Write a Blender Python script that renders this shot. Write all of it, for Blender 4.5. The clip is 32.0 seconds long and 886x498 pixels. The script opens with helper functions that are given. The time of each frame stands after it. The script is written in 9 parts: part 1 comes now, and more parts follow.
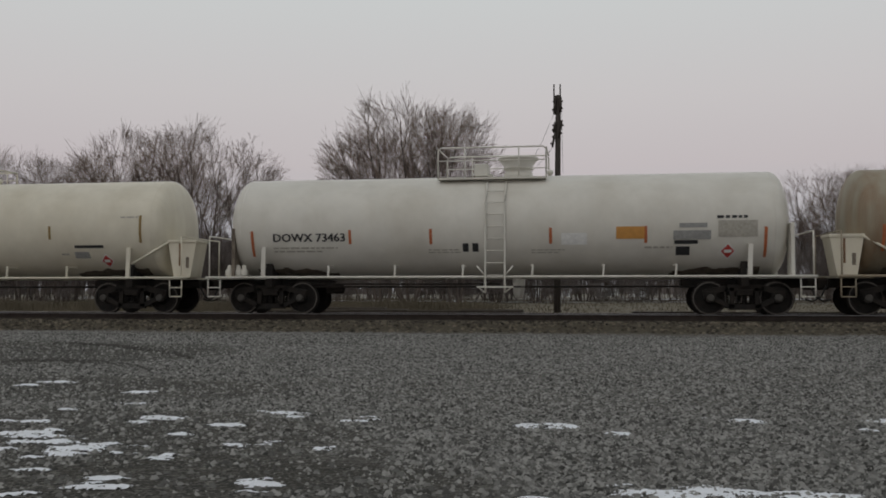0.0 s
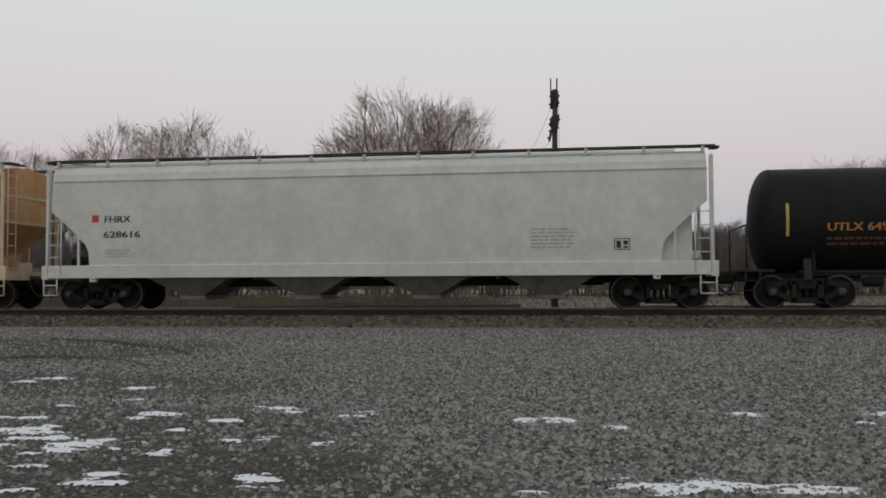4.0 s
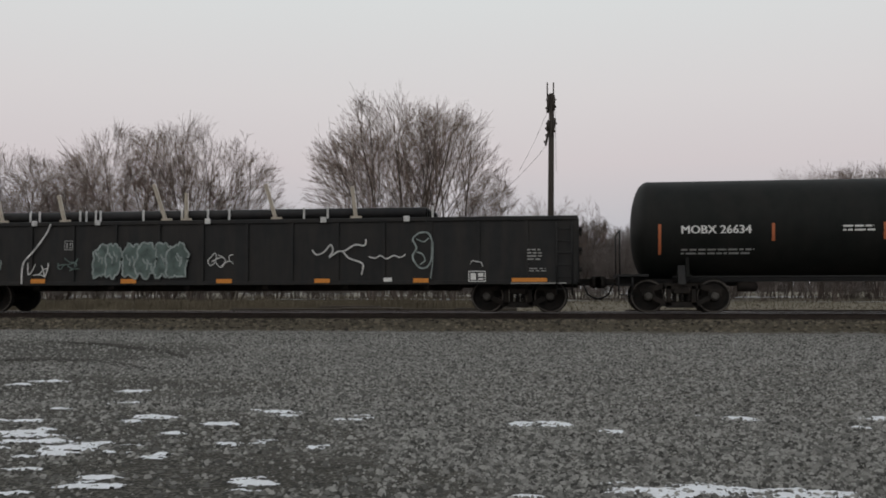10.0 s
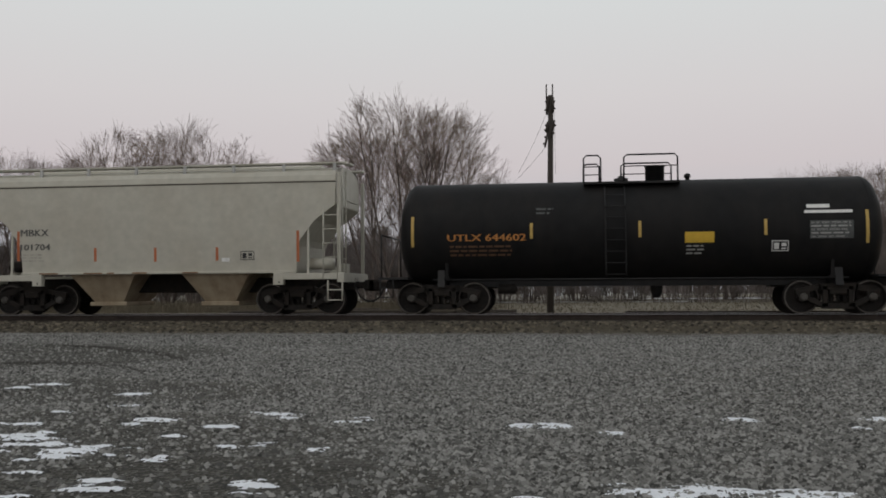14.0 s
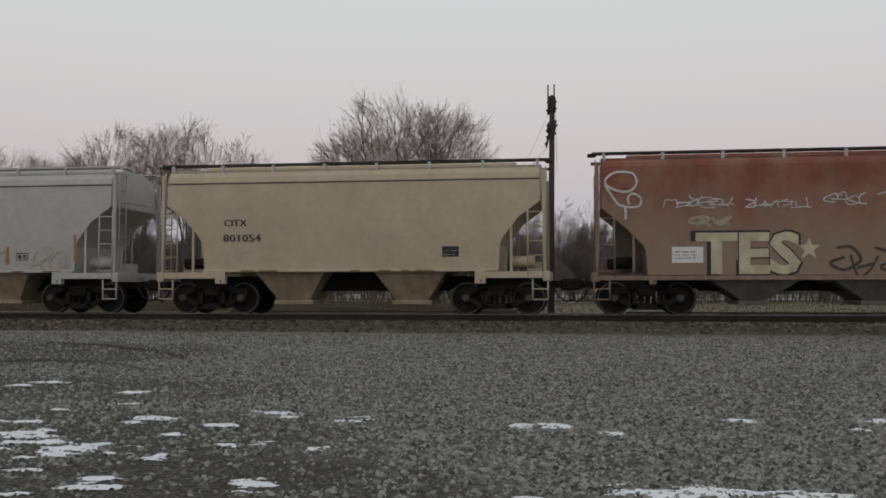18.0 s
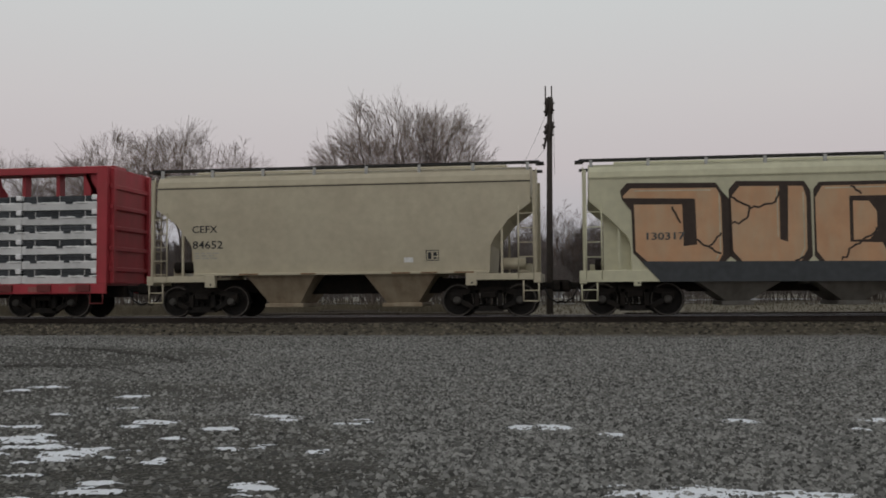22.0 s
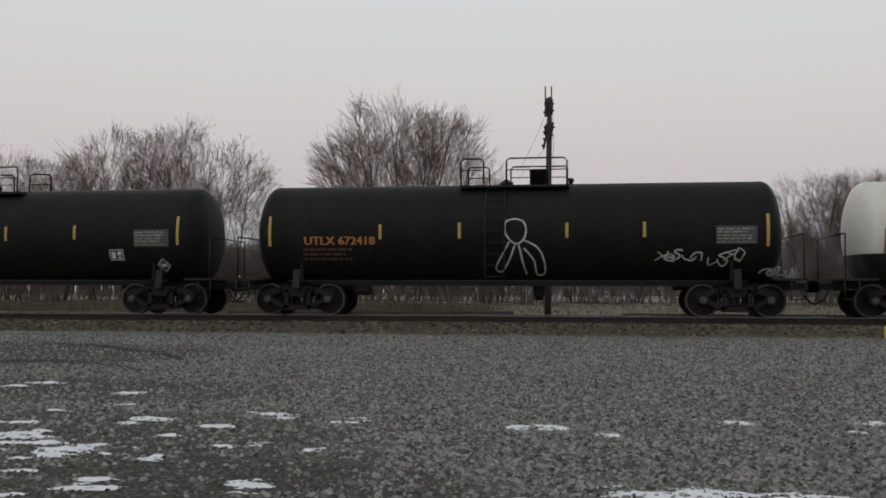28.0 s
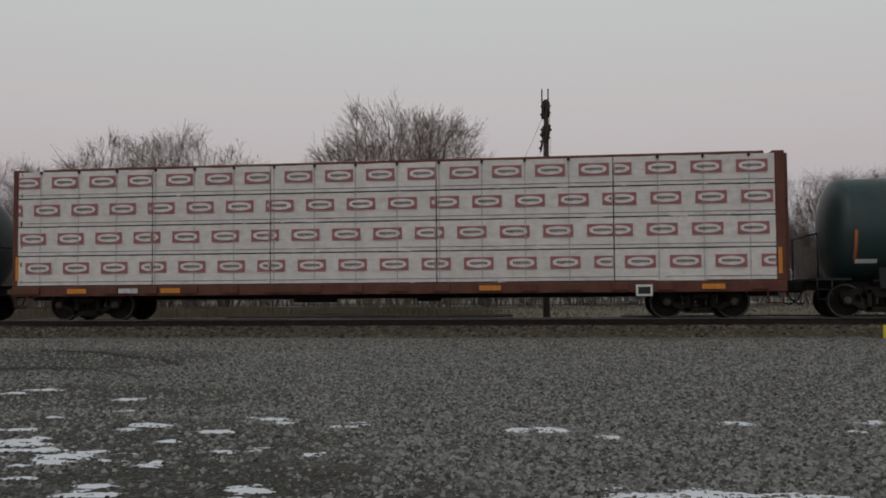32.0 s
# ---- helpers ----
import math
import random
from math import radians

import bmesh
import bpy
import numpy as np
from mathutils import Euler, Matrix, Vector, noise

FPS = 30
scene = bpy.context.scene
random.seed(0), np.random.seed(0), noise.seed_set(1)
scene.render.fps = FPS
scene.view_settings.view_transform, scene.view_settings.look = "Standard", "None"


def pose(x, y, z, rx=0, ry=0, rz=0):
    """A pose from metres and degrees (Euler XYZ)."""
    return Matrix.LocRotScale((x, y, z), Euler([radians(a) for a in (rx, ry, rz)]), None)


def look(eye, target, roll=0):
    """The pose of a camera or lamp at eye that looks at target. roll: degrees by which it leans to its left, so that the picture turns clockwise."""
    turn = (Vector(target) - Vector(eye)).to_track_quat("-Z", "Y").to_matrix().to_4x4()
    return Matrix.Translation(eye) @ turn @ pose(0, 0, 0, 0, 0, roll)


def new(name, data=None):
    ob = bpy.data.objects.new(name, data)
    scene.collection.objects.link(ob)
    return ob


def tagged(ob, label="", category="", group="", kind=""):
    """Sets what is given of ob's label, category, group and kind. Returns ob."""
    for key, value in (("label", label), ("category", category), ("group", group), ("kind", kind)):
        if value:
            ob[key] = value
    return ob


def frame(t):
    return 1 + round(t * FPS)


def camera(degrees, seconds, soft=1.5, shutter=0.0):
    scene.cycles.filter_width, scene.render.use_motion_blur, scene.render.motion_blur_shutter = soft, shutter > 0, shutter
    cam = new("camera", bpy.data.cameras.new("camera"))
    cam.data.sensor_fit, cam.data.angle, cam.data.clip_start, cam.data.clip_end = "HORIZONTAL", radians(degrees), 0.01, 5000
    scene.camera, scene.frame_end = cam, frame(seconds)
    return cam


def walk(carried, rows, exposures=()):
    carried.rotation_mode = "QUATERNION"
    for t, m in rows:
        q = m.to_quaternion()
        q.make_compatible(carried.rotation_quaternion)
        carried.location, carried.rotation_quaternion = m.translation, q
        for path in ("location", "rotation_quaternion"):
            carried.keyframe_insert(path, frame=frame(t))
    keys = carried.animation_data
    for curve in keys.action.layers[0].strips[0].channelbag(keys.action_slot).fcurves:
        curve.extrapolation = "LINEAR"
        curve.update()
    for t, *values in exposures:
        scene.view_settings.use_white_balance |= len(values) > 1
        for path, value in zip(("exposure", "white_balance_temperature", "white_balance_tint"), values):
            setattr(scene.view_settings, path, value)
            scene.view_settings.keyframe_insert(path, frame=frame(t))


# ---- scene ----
# The camera stands on the gravel, held by hand; x runs along the track, y away from the camera.
LENS_DEGREES = 50.4
EYE = (0.0, 0.0, 1.62)
YAW, PITCH, LEAN = 8.21, 92.53, 0.0
cam = camera(LENS_DEGREES, 32.0, soft=1.75, shutter=0.05)


def held(dyaw, dpitch, droll):
    return pose(*EYE, PITCH + dpitch, 0, YAW + dyaw) @ pose(0, 0, 0, 0, 0, LEAN + droll)


walk(cam, [
    (0.0, held(0.418, -0.001, -0.031)), (0.5, held(0.448, 0.015, -0.357)), (1.0, held(0.420, 0.030, -0.476)),
    (1.5, held(0.409, -0.032, -0.510)), (2.0, held(0.381, -0.134, -0.422)), (2.5, held(0.156, -0.308, -0.214)),
    (3.0, held(0.230, -0.406, -0.096)), (3.5, held(0.242, -0.368, -0.155)), (5.5, held(0.257, -0.184, -0.506)),
    (6.0, held(0.157, -0.180, -0.300)), (6.5, held(0.072, -0.113, -0.438)), (7.0, held(0.014, -0.017, -0.400)),
    (7.5, held(0.046, -0.005, -0.275)), (8.0, held(0.053, -0.121, 0.065)), (8.5, held(0.052, -0.173, -0.210)),
    (9.0, held(0.023, -0.116, -0.340)), (9.5, held(0.009, -0.103, -0.358)), (10.0, held(0.025, -0.099, -0.119)),
    (10.5, held(0.003, -0.144, -0.062)), (11.0, held(-0.003, -0.111, -0.342)), (11.5, held(0.002, -0.056, -0.291)),
    (12.0, held(0.000, 0.011, -0.258)), (12.5, held(0.018, 0.058, -0.100)), (13.0, held(0.000, 0.000, 0.000)),
    (13.5, held(0.009, -0.015, -0.101)), (14.0, held(-0.003, 0.024, -0.293)), (14.5, held(-0.014, 0.028, -0.329)),
    (16.5, held(0.008, 0.031, -0.367)), (17.0, held(0.047, 0.076, -0.323)), (17.5, held(0.043, 0.074, -0.154)),
    (18.0, held(0.051, 0.008, -0.016)), (18.5, held(0.054, -0.013, -0.230)), (19.0, held(0.029, 0.028, -0.322)),
    (19.5, held(-0.025, 0.062, -0.401)), (20.0, held(-0.047, 0.073, -0.248)), (20.5, held(-0.061, 0.023, -0.155)),
    (21.0, held(-0.049, 0.042, -0.267)), (21.5, held(-0.042, 0.092, -0.399)), (22.0, held(-0.042, 0.135, -0.404)),
    (22.5, held(-0.058, 0.099, -0.011)), (23.0, held(-0.050, 0.020, -0.074)), (23.5, held(-0.029, 0.027, -0.139)),
    (24.0, held(-0.045, 0.074, -0.179)), (24.5, held(-0.060, 0.122, -0.197)), (25.0, held(-0.098, 0.108, -0.028)),
    (25.5, held(-0.085, 0.077, 0.173)), (27.5, held(-0.137, 0.119, -0.091)), (28.0, held(-0.136, 0.094, 0.141)),
    (28.5, held(-0.171, 0.120, -0.074)), (29.0, held(-0.187, 0.174, -0.207)), (29.5, held(-0.159, 0.191, -0.193)),
    (30.0, held(-0.176, 0.227, -0.136)), (30.5, held(-0.206, 0.203, -0.028)), (31.0, held(-0.222, 0.182, -0.217)),
    (31.5, held(-0.247, 0.250, -0.365)), (32.0, held(-0.251, 0.300, -0.405)),
], exposures=(
    (0.0, 0.0), (1.0, 0.0), (2.0, 0.10), (3.0, 0.30), (3.5, 0.30), (5.5, 0.06), (7.0, 0.05), (8.0, 0.08), (9.0, 0.27), (10.0, 0.26), (11.0, 0.14),
    (12.0, -0.13), (13.0, -0.04), (14.0, 0.21), (17.0, 0.18), (18.0, 0.15), (19.0, 0.09), (20.0, 0.06), (21.0, 0.04), (22.0, 0.04), (23.0, 0.05),
    (24.0, 0.05), (25.0, 0.17), (28.0, 0.18), (29.0, 0.20), (30.0, 0.22), (31.0, 0.15), (32.0, -0.12),
))

# ---- sky and light ----
world = bpy.data.worlds.new("dusk_sky")
scene.world = world
world.use_nodes = True
wn, wl = world.node_tree.nodes, world.node_tree.links
wn.clear()
w_out = wn.new("ShaderNodeOutputWorld")
w_bg = wn.new("ShaderNodeBackground")
w_sky = wn.new("ShaderNodeTexSky")
w_sky.sky_type, w_sky.sun_disc = "NISHITA", False
w_sky.sun_elevation, w_sky.sun_rotation = radians(4), radians(200)
w_geo = wn.new("ShaderNodeTexCoord")
w_sep = wn.new("ShaderNodeSeparateXYZ")
w_ramp = wn.new("ShaderNodeValToRGB")
w_mix = wn.new("ShaderNodeMixRGB")
w_dim = wn.new("ShaderNodeMixRGB")
wl.new(w_geo.outputs["Generated"], w_sep.inputs[0])
wl.new(w_sep.outputs["Z"], w_ramp.inputs[0])
# dusk haze: grey-mauve at the horizon, a pink belt above it, cooler grey higher up
SKY = ((0.0, (0.40, 0.40, 0.44)), (0.06, (0.45, 0.445, 0.48)), (0.13, (0.555, 0.505, 0.52)), (0.2, (0.595, 0.565, 0.57)),
       (0.30, (0.61, 0.625, 0.625)), (0.55, (0.50, 0.52, 0.53)), (1.0, (0.36, 0.385, 0.41)))
cr = w_ramp.color_ramp
while len(cr.elements) < len(SKY):
    cr.elements.new(0.5)
for e, (p, c) in zip(cr.elements, SKY):
    e.position, e.color = p, (*c, 1)
w_dim.blend_type, w_dim.inputs[0].default_value = "MULTIPLY", 1.0
w_dim.inputs[2].default_value = (0.06, 0.06, 0.06, 1)
wl.new(w_sky.outputs[0], w_dim.inputs[1])
w_mix.inputs[0].default_value = 0.93
wl.new(w_dim.outputs[0], w_mix.inputs[1])
wl.new(w_ramp.outputs[0], w_mix.inputs[2])
wl.new(w_mix.outputs[0], w_bg.inputs[0])
w_bg.inputs[1].default_value = 1.0
wl.new(w_bg.outputs[0], w_out.inputs[0])

sun = new("sun", bpy.data.lights.new("sun", "SUN"))
sun.data.energy, sun.data.angle, sun.data.color = 0.3, radians(30), (1.0, 0.93, 0.84)
sun.matrix_world = look((0, 0, 50), (10, 25, 12))

# ---- building helpers ----
RAIL, YC = 0.95, 27.5
TAU = 2 * math.pi


class Shape:
    """Collects simple solids into one mesh."""

    def __init__(self):
        self.v, self.f, self.smooth = [], [], []

    def add(self, verts, faces, smooth=False):
        o = len(self.v)
        self.v += [tuple(p) for p in verts]
        self.f += [tuple(i + o for i in f) for f in faces]
        self.smooth += [smooth] * len(faces)
        return self

    def box(self, x0, x1, y0, y1, z0, z1, c=0.0):
        """A box; c: width of the chamfer along its long edges."""
        if c <= 0:
            v = [(x, y, z) for x in (x0, x1) for y in (y0, y1) for z in (z0, z1)]
            return self.add(v, [(0, 1, 3, 2), (4, 6, 7, 5), (0, 4, 5, 1), (2, 3, 7, 6), (0, 2, 6, 4), (1, 5, 7, 3)])
        v, f = [], []
        for x, d in ((x0, c), (x0 + c, 0), (x1 - c, 0), (x1, c)):
            a0, a1, b0, b1 = y0 + d, y1 - d, z0 + d, z1 - d
            e = max(c - d, 0.0)
            v += [(x, a0 + e, b0), (x, a1 - e, b0), (x, a1, b0 + e), (x, a1, b1 - e), (x, a1 - e, b1), (x, a0 + e, b1), (x, a0, b1 - e), (x, a0, b0 + e)]
        for r in range(3):
            f += [(r * 8 + i, r * 8 + (i + 1) % 8, r * 8 + 8 + (i + 1) % 8, r * 8 + 8 + i) for i in range(8)]
        f += [tuple(range(7, -1, -1)), tuple(range(24, 32))]
        return self.add(v, f)

    def tube(self, path, r, n=8, caps=True):
        """A round bar along a path of points."""
        pts = [Vector(p) for p in path]
        rings = []
        for i, p in enumerate(pts):
            d = (pts[min(i + 1, len(pts) - 1)] - pts[max(i - 1, 0)]).normalized()
            up = Vector((0, 0, 1)) if abs(d.z) < 0.9 else Vector((0, 1, 0))
            a = d.cross(up).normalized()
            b = a.cross(d)
            rr = r[i] if isinstance(r, (list, tuple)) else r
            rings.append([p + (a * math.cos(TAU * k / n) + b * math.sin(TAU * k / n)) * rr for k in range(n)])
        v = [q for ring in rings for q in ring]
        f = [(i * n + k, i * n + (k + 1) % n, i * n + n + (k + 1) % n, i * n + n + k) for i in range(len(pts) - 1) for k in range(n)]
        if caps:
            f += [tuple(range(n - 1, -1, -1)), tuple(range((len(pts) - 1) * n, len(pts) * n))]
        return self.add(v, f, True)

    def lathe_x(self, prof, y, z, n=32, k0=0.0, k1=1.0):
        """A turned body about an axis along x; prof: (x, radius)."""
        v, f = [], []
        whole = k1 - k0 > 0.999
        m = n if whole else n + 1
        for x, r in prof:
            v += [(x, y + r * math.cos(TAU * (k0 + (k1 - k0) * k / n)), z + r * math.sin(TAU * (k0 + (k1 - k0) * k / n))) for k in range(m)]
        for i in range(len(prof) - 1):
            f += [(i * m + k, i * m + m + k, i * m + m + (k + 1) % m, i * m + (k + 1) % m) for k in range(n)]
        return self.add(v, f, True)

    def lathe_y(self, prof, x, z, n=24):
        """A turned body about an axis along y; prof: (y, radius)."""
        v = [(x + r * math.cos(TAU * k / n), y, z + r * math.sin(TAU * k / n)) for y, r in prof for k in range(n)]
        f = [(i * n + k, i * n + (k + 1) % n, i * n + n + (k + 1) % n, i * n + n + k) for i in range(len(prof) - 1) for k in range(n)]
        f += [tuple(range(n - 1, -1, -1)), tuple(range((len(prof) - 1) * n, len(prof) * n))]
        return self.add(v, f, False)

    def lathe_z(self, prof, x, y, n=20):
        """A turned body about an upright axis; prof: (z, radius)."""
        v = [(x + r * math.cos(TAU * k / n), y + r * math.sin(TAU * k / n), z) for z, r in prof for k in range(n)]
        f = [(i * n + k, i * n + (k + 1) % n, i * n + n + (k + 1) % n, i * n + n + k) for i in range(len(prof) - 1) for k in range(n)]
        f += [tuple(range(n - 1, -1, -1)), tuple(range((len(prof) - 1) * n, len(prof) * n))]
        return self.add(v, f, True)

    def prism(self, outline, y0, y1):
        """An outline in x and z, thick from y0 to y1."""
        n = len(outline)
        v = [(x, y0, z) for x, z in outline] + [(x, y1, z) for x, z in outline]
        f = [tuple(range(n - 1, -1, -1)), tuple(range(n, 2 * n))] + [(i, (i + 1) % n, n + (i + 1) % n, n + i) for i in range(n)]
        return self.add(v, f)

    def prism_x(self, outline, x0, x1):
        """An outline in y and z, long from x0 to x1."""
        n = len(outline)
        v = [(x0, y, z) for y, z in outline] + [(x1, y, z) for y, z in outline]
        f = [tuple(range(n)), tuple(range(2 * n - 1, n - 1, -1))] + [(i, n + i, n + (i + 1) % n, (i + 1) % n) for i in range(n)]
        return self.add(v, f)

    def bar(self, p, q, w, y0, y1):
        """A flat bar of width w from p to q in the x-z plane."""
        (a, b), (c, d) = p, q
        l = math.hypot(c - a, d - b) or 1
        nx, nz = -(d - b) / l * w / 2, (c - a) / l * w / 2
        return self.prism([(a + nx, b + nz), (c + nx, d + nz), (c - nx, d - nz), (a - nx, b - nz)], y0, y1)

    def sheet(self, x0, x1, z0, z1, surf, nx=1, nz=4):
        """A thin painted patch that follows the side surf(z)."""
        v = [(x0 + (x1 - x0) * i / nx, surf(z0 + (z1 - z0) * j / nz), z0 + (z1 - z0) * j / nz) for i in range(nx + 1) for j in range(nz + 1)]
        m = nz + 1
        f = [(i * m + j, i * m + m + j, i * m + m + j + 1, i * m + j + 1) for i in range(nx) for j in range(nz)]
        return self.add(v, f, True)

    def stroke(self, pts, w, surf):
        """A sprayed line of width w through points in x and z on the side surf(z)."""
        v, f = [], []
        for i, (x, z) in enumerate(pts):
            x0, z0 = pts[max(i - 1, 0)]
            x1, z1 = pts[min(i + 1, len(pts) - 1)]
            l = math.hypot(x1 - x0, z1 - z0) or 1
            nx, nz = -(z1 - z0) / l * w / 2, (x1 - x0) / l * w / 2
            v += [(x + nx, surf(z + nz), z + nz), (x - nx, surf(z - nz), z - nz)]
        f = [(2 * i, 2 * i + 1, 2 * i + 3, 2 * i + 2) for i in range(len(pts) - 1)]
        return self.add(v, f)

    def mesh(self, name, material):
        me = bpy.data.meshes.new(name)
        me.from_pydata(self.v, [], self.f)
        me.polygons.foreach_set("use_smooth", self.smooth)
        me.materials.append(material)
        me.update()
        return me


def part(name, shape, material, parent, label="", at=None):
    """One mesh object under a thing or a part."""
    ob = new(name, shape if isinstance(shape, bpy.types.Mesh) else shape.mesh(name, material))
    ob.parent = parent
    if at:
        ob.location = at
    return tagged(ob, label=label)


def thing(name, label, category, at=(0, 0, 0), group="", kind=""):
    ob = new(name)
    ob.empty_display_size = 0.3
    ob.location = at
    return tagged(ob, label, category, group, kind)


def solid(name, shape, material, label, category="", group="", kind="", at=(0, 0, 0)):
    ob = new(name, shape if isinstance(shape, bpy.types.Mesh) else shape.mesh(name, material))
    ob.location = at
    return tagged(ob, label, category, group, kind)


# ---- materials ----
def ramp_node(nt, stops):
    r = nt.nodes.new("ShaderNodeValToRGB")
    while len(r.color_ramp.elements) < len(stops):
        r.color_ramp.elements.new(0.5)
    for e, (p, c) in zip(r.color_ramp.elements, stops):
        e.position, e.color = p, (*c, 1) if len(c) == 3 else c
    return r


def surface(name, colour, rough=0.6, metal=0.0, grain=0.12, grain_scale=9.0, dirt=None, dirt_amount=0.0, streak=(1.2, 1.2, 0.25),
            dirt_scale=2.0, bump=0.15, bump_scale=40.0, rust=None, rust_amount=0.0, per_object=0.0, band=None, gloss=0.35, dust=None):
    """A painted or raw surface: base colour with grain, vertical streaks of dirt, rust blotches and fine relief."""
    m = bpy.data.materials.new(name)
    m.use_nodes = True
    nt = m.node_tree
    N, L = nt.nodes, nt.links
    b = N["Principled BSDF"]
    b.inputs["Roughness"].default_value, b.inputs["Metallic"].default_value = rough, metal
    b.inputs["Specular IOR Level"].default_value = gloss
    tc = N.new("ShaderNodeTexCoord")
    n1 = N.new("ShaderNodeTexNoise")
    n1.inputs["Scale"].default_value, n1.inputs["Detail"].default_value = grain_scale, 4
    L.new(tc.outputs["Object"], n1.inputs["Vector"])
    lo, hi = [c * (1 - grain) for c in colour], [min(1, c * (1 + grain)) for c in colour]
    r1 = ramp_node(nt, ((0.25, lo), (0.75, hi)))
    L.new(n1.outputs["Fac"], r1.inputs[0])
    col = r1.outputs[0]

    def over(fac, c, amount, limits):
        mp = N.new("ShaderNodeMapRange")
        mp.inputs[1].default_value, mp.inputs[2].default_value = limits
        mp.inputs[3].default_value, mp.inputs[4].default_value = 0.0, amount
        L.new(fac, mp.inputs[0])
        mx = N.new("ShaderNodeMixRGB")
        L.new(mp.outputs[0], mx.inputs[0])
        L.new(col, mx.inputs[1])
        mx.inputs[2].default_value = (*c, 1)
        return mx.outputs[0]

    if band:
        z, c = band
        sp = N.new("ShaderNodeSeparateXYZ")
        L.new(tc.outputs["Object"], sp.inputs[0])
        lt = N.new("ShaderNodeMath")
        lt.operation = "LESS_THAN"
        lt.inputs[1].default_value = z
        L.new(sp.outputs["Z"], lt.inputs[0])
        col = over(lt.outputs[0], c, 1.0, (0.0, 1.0))
    if dirt:
        mp = N.new("ShaderNodeMapping")
        mp.inputs["Scale"].default_value = streak
        L.new(tc.outputs["Object"], mp.inputs[0])
        n2 = N.new("ShaderNodeTexNoise")
        n2.inputs["Scale"].default_value, n2.inputs["Detail"].default_value, n2.inputs["Roughness"].default_value = dirt_scale, 6, 0.6
        L.new(mp.outputs[0], n2.inputs["Vector"])
        col = over(n2.outputs["Fac"], dirt, dirt_amount, (0.42, 0.72))
    if rust:
        n3 = N.new("ShaderNodeTexNoise")
        n3.inputs["Scale"].default_value, n3.inputs["Detail"].default_value, n3.inputs["Roughness"].default_value = 0.7, 8, 0.65
        L.new(tc.outputs["Object"], n3.inputs["Vector"])
        col = over(n3.outputs["Fac"], rust, rust_amount, (0.45, 0.62))
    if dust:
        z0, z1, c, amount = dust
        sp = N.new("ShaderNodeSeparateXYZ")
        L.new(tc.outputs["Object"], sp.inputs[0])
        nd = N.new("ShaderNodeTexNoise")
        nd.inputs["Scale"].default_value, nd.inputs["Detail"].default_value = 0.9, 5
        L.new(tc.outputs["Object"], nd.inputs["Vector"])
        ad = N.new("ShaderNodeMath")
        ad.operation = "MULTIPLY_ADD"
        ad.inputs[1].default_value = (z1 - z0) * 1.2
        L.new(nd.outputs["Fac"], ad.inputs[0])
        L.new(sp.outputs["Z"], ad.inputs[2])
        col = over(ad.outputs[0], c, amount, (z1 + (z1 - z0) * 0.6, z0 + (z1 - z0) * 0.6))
    if per_object:
        oi = N.new("ShaderNodeObjectInfo")
        hs = N.new("ShaderNodeHueSaturation")
        mp = N.new("ShaderNodeMapRange")
        mp.inputs[3].default_value, mp.inputs[4].default_value = 1 - per_object, 1 + per_object
        L.new(oi.outputs["Random"], mp.inputs[0])
        L.new(mp.outputs[0], hs.inputs["Value"])
        L.new(col, hs.inputs["Color"])
        col = hs.outputs[0]
    L.new(col, b.inputs["Base Color"])
    if bump:
        n4 = N.new("ShaderNodeTexNoise")
        n4.inputs["Scale"].default_value, n4.inputs["Detail"].default_value = bump_scale, 3
        L.new(tc.outputs["Object"], n4.inputs["Vector"])
        bp = N.new("ShaderNodeBump")
        bp.inputs["Strength"].default_value, bp.inputs["Distance"].default_value = bump, 0.01
        L.new(n4.outputs["Fac"], bp.inputs["Height"])
        L.new(bp.outputs[0], b.inputs["Normal"])
    return m


RUTS = (((-12.2, 20.1), (-9.9, 20.0), (-6.9, 16.3)), ((-10.8, 15.4), (-10.1, 17.4), (-6.6, 14.5)))
SOIL = ((-5.2, 7.4, 3.6, 2.9), (-2.4, 6.0, 2.0, 1.6), (-12.0, 18.0, 5.0, 2.8), (-9.0, 12.3, 5.0, 1.7))
POLE = (-1.37, 46.0, 11.17)
STACKS = ((-14.45, -2.59, 38.0, 0.28), (-10.9, -8.30, 38.8, 0.34))
SPARE_RAIL = (1.76, 14.24, 36.5)
SHEDS = ((6.9, 130.0, 2.27, 3.0, 1.27), (3.5, 150.0, 3.33, 3.0, 1.20), (-3.0, 140.0, 1.24, 3.0, 1.20), (-6.7, 120.0, 1.42, 3.0, 1.26))
MARKER = (7.585, 24.6, 0.31)
STEEL_DARK = surface("grimy_truck_steel", (0.014, 0.0125, 0.011), 0.85, 0.1, 0.3, 6, (0.032, 0.022, 0.016), 0.6, (1, 1, 1), 3)
WHEEL = surface("wheel_steel", (0.013, 0.012, 0.011), 0.75, 0.2, 0.25, 8, (0.03, 0.021, 0.015), 0.5, (1, 1, 1), 4)
TREAD = surface("polished_wheel_rim", (0.11, 0.10, 0.09), 0.5, 0.5, 0.25, 10, bump=0.05)
RAIL_STEEL = surface("rusty_rail", (0.04, 0.031, 0.026), 0.7, 0.4, 0.3, 5)
RAIL_HEAD = surface("polished_rail_head", (0.3, 0.3, 0.31), 0.35, 0.9, 0.15, 5)
TIE_WOOD = surface("creosoted_tie", (0.05, 0.04, 0.032), 0.9, 0, 0.35, 14, (0.11, 0.095, 0.08), 0.5, (0.6, 3, 3), 6, per_object=0.25)
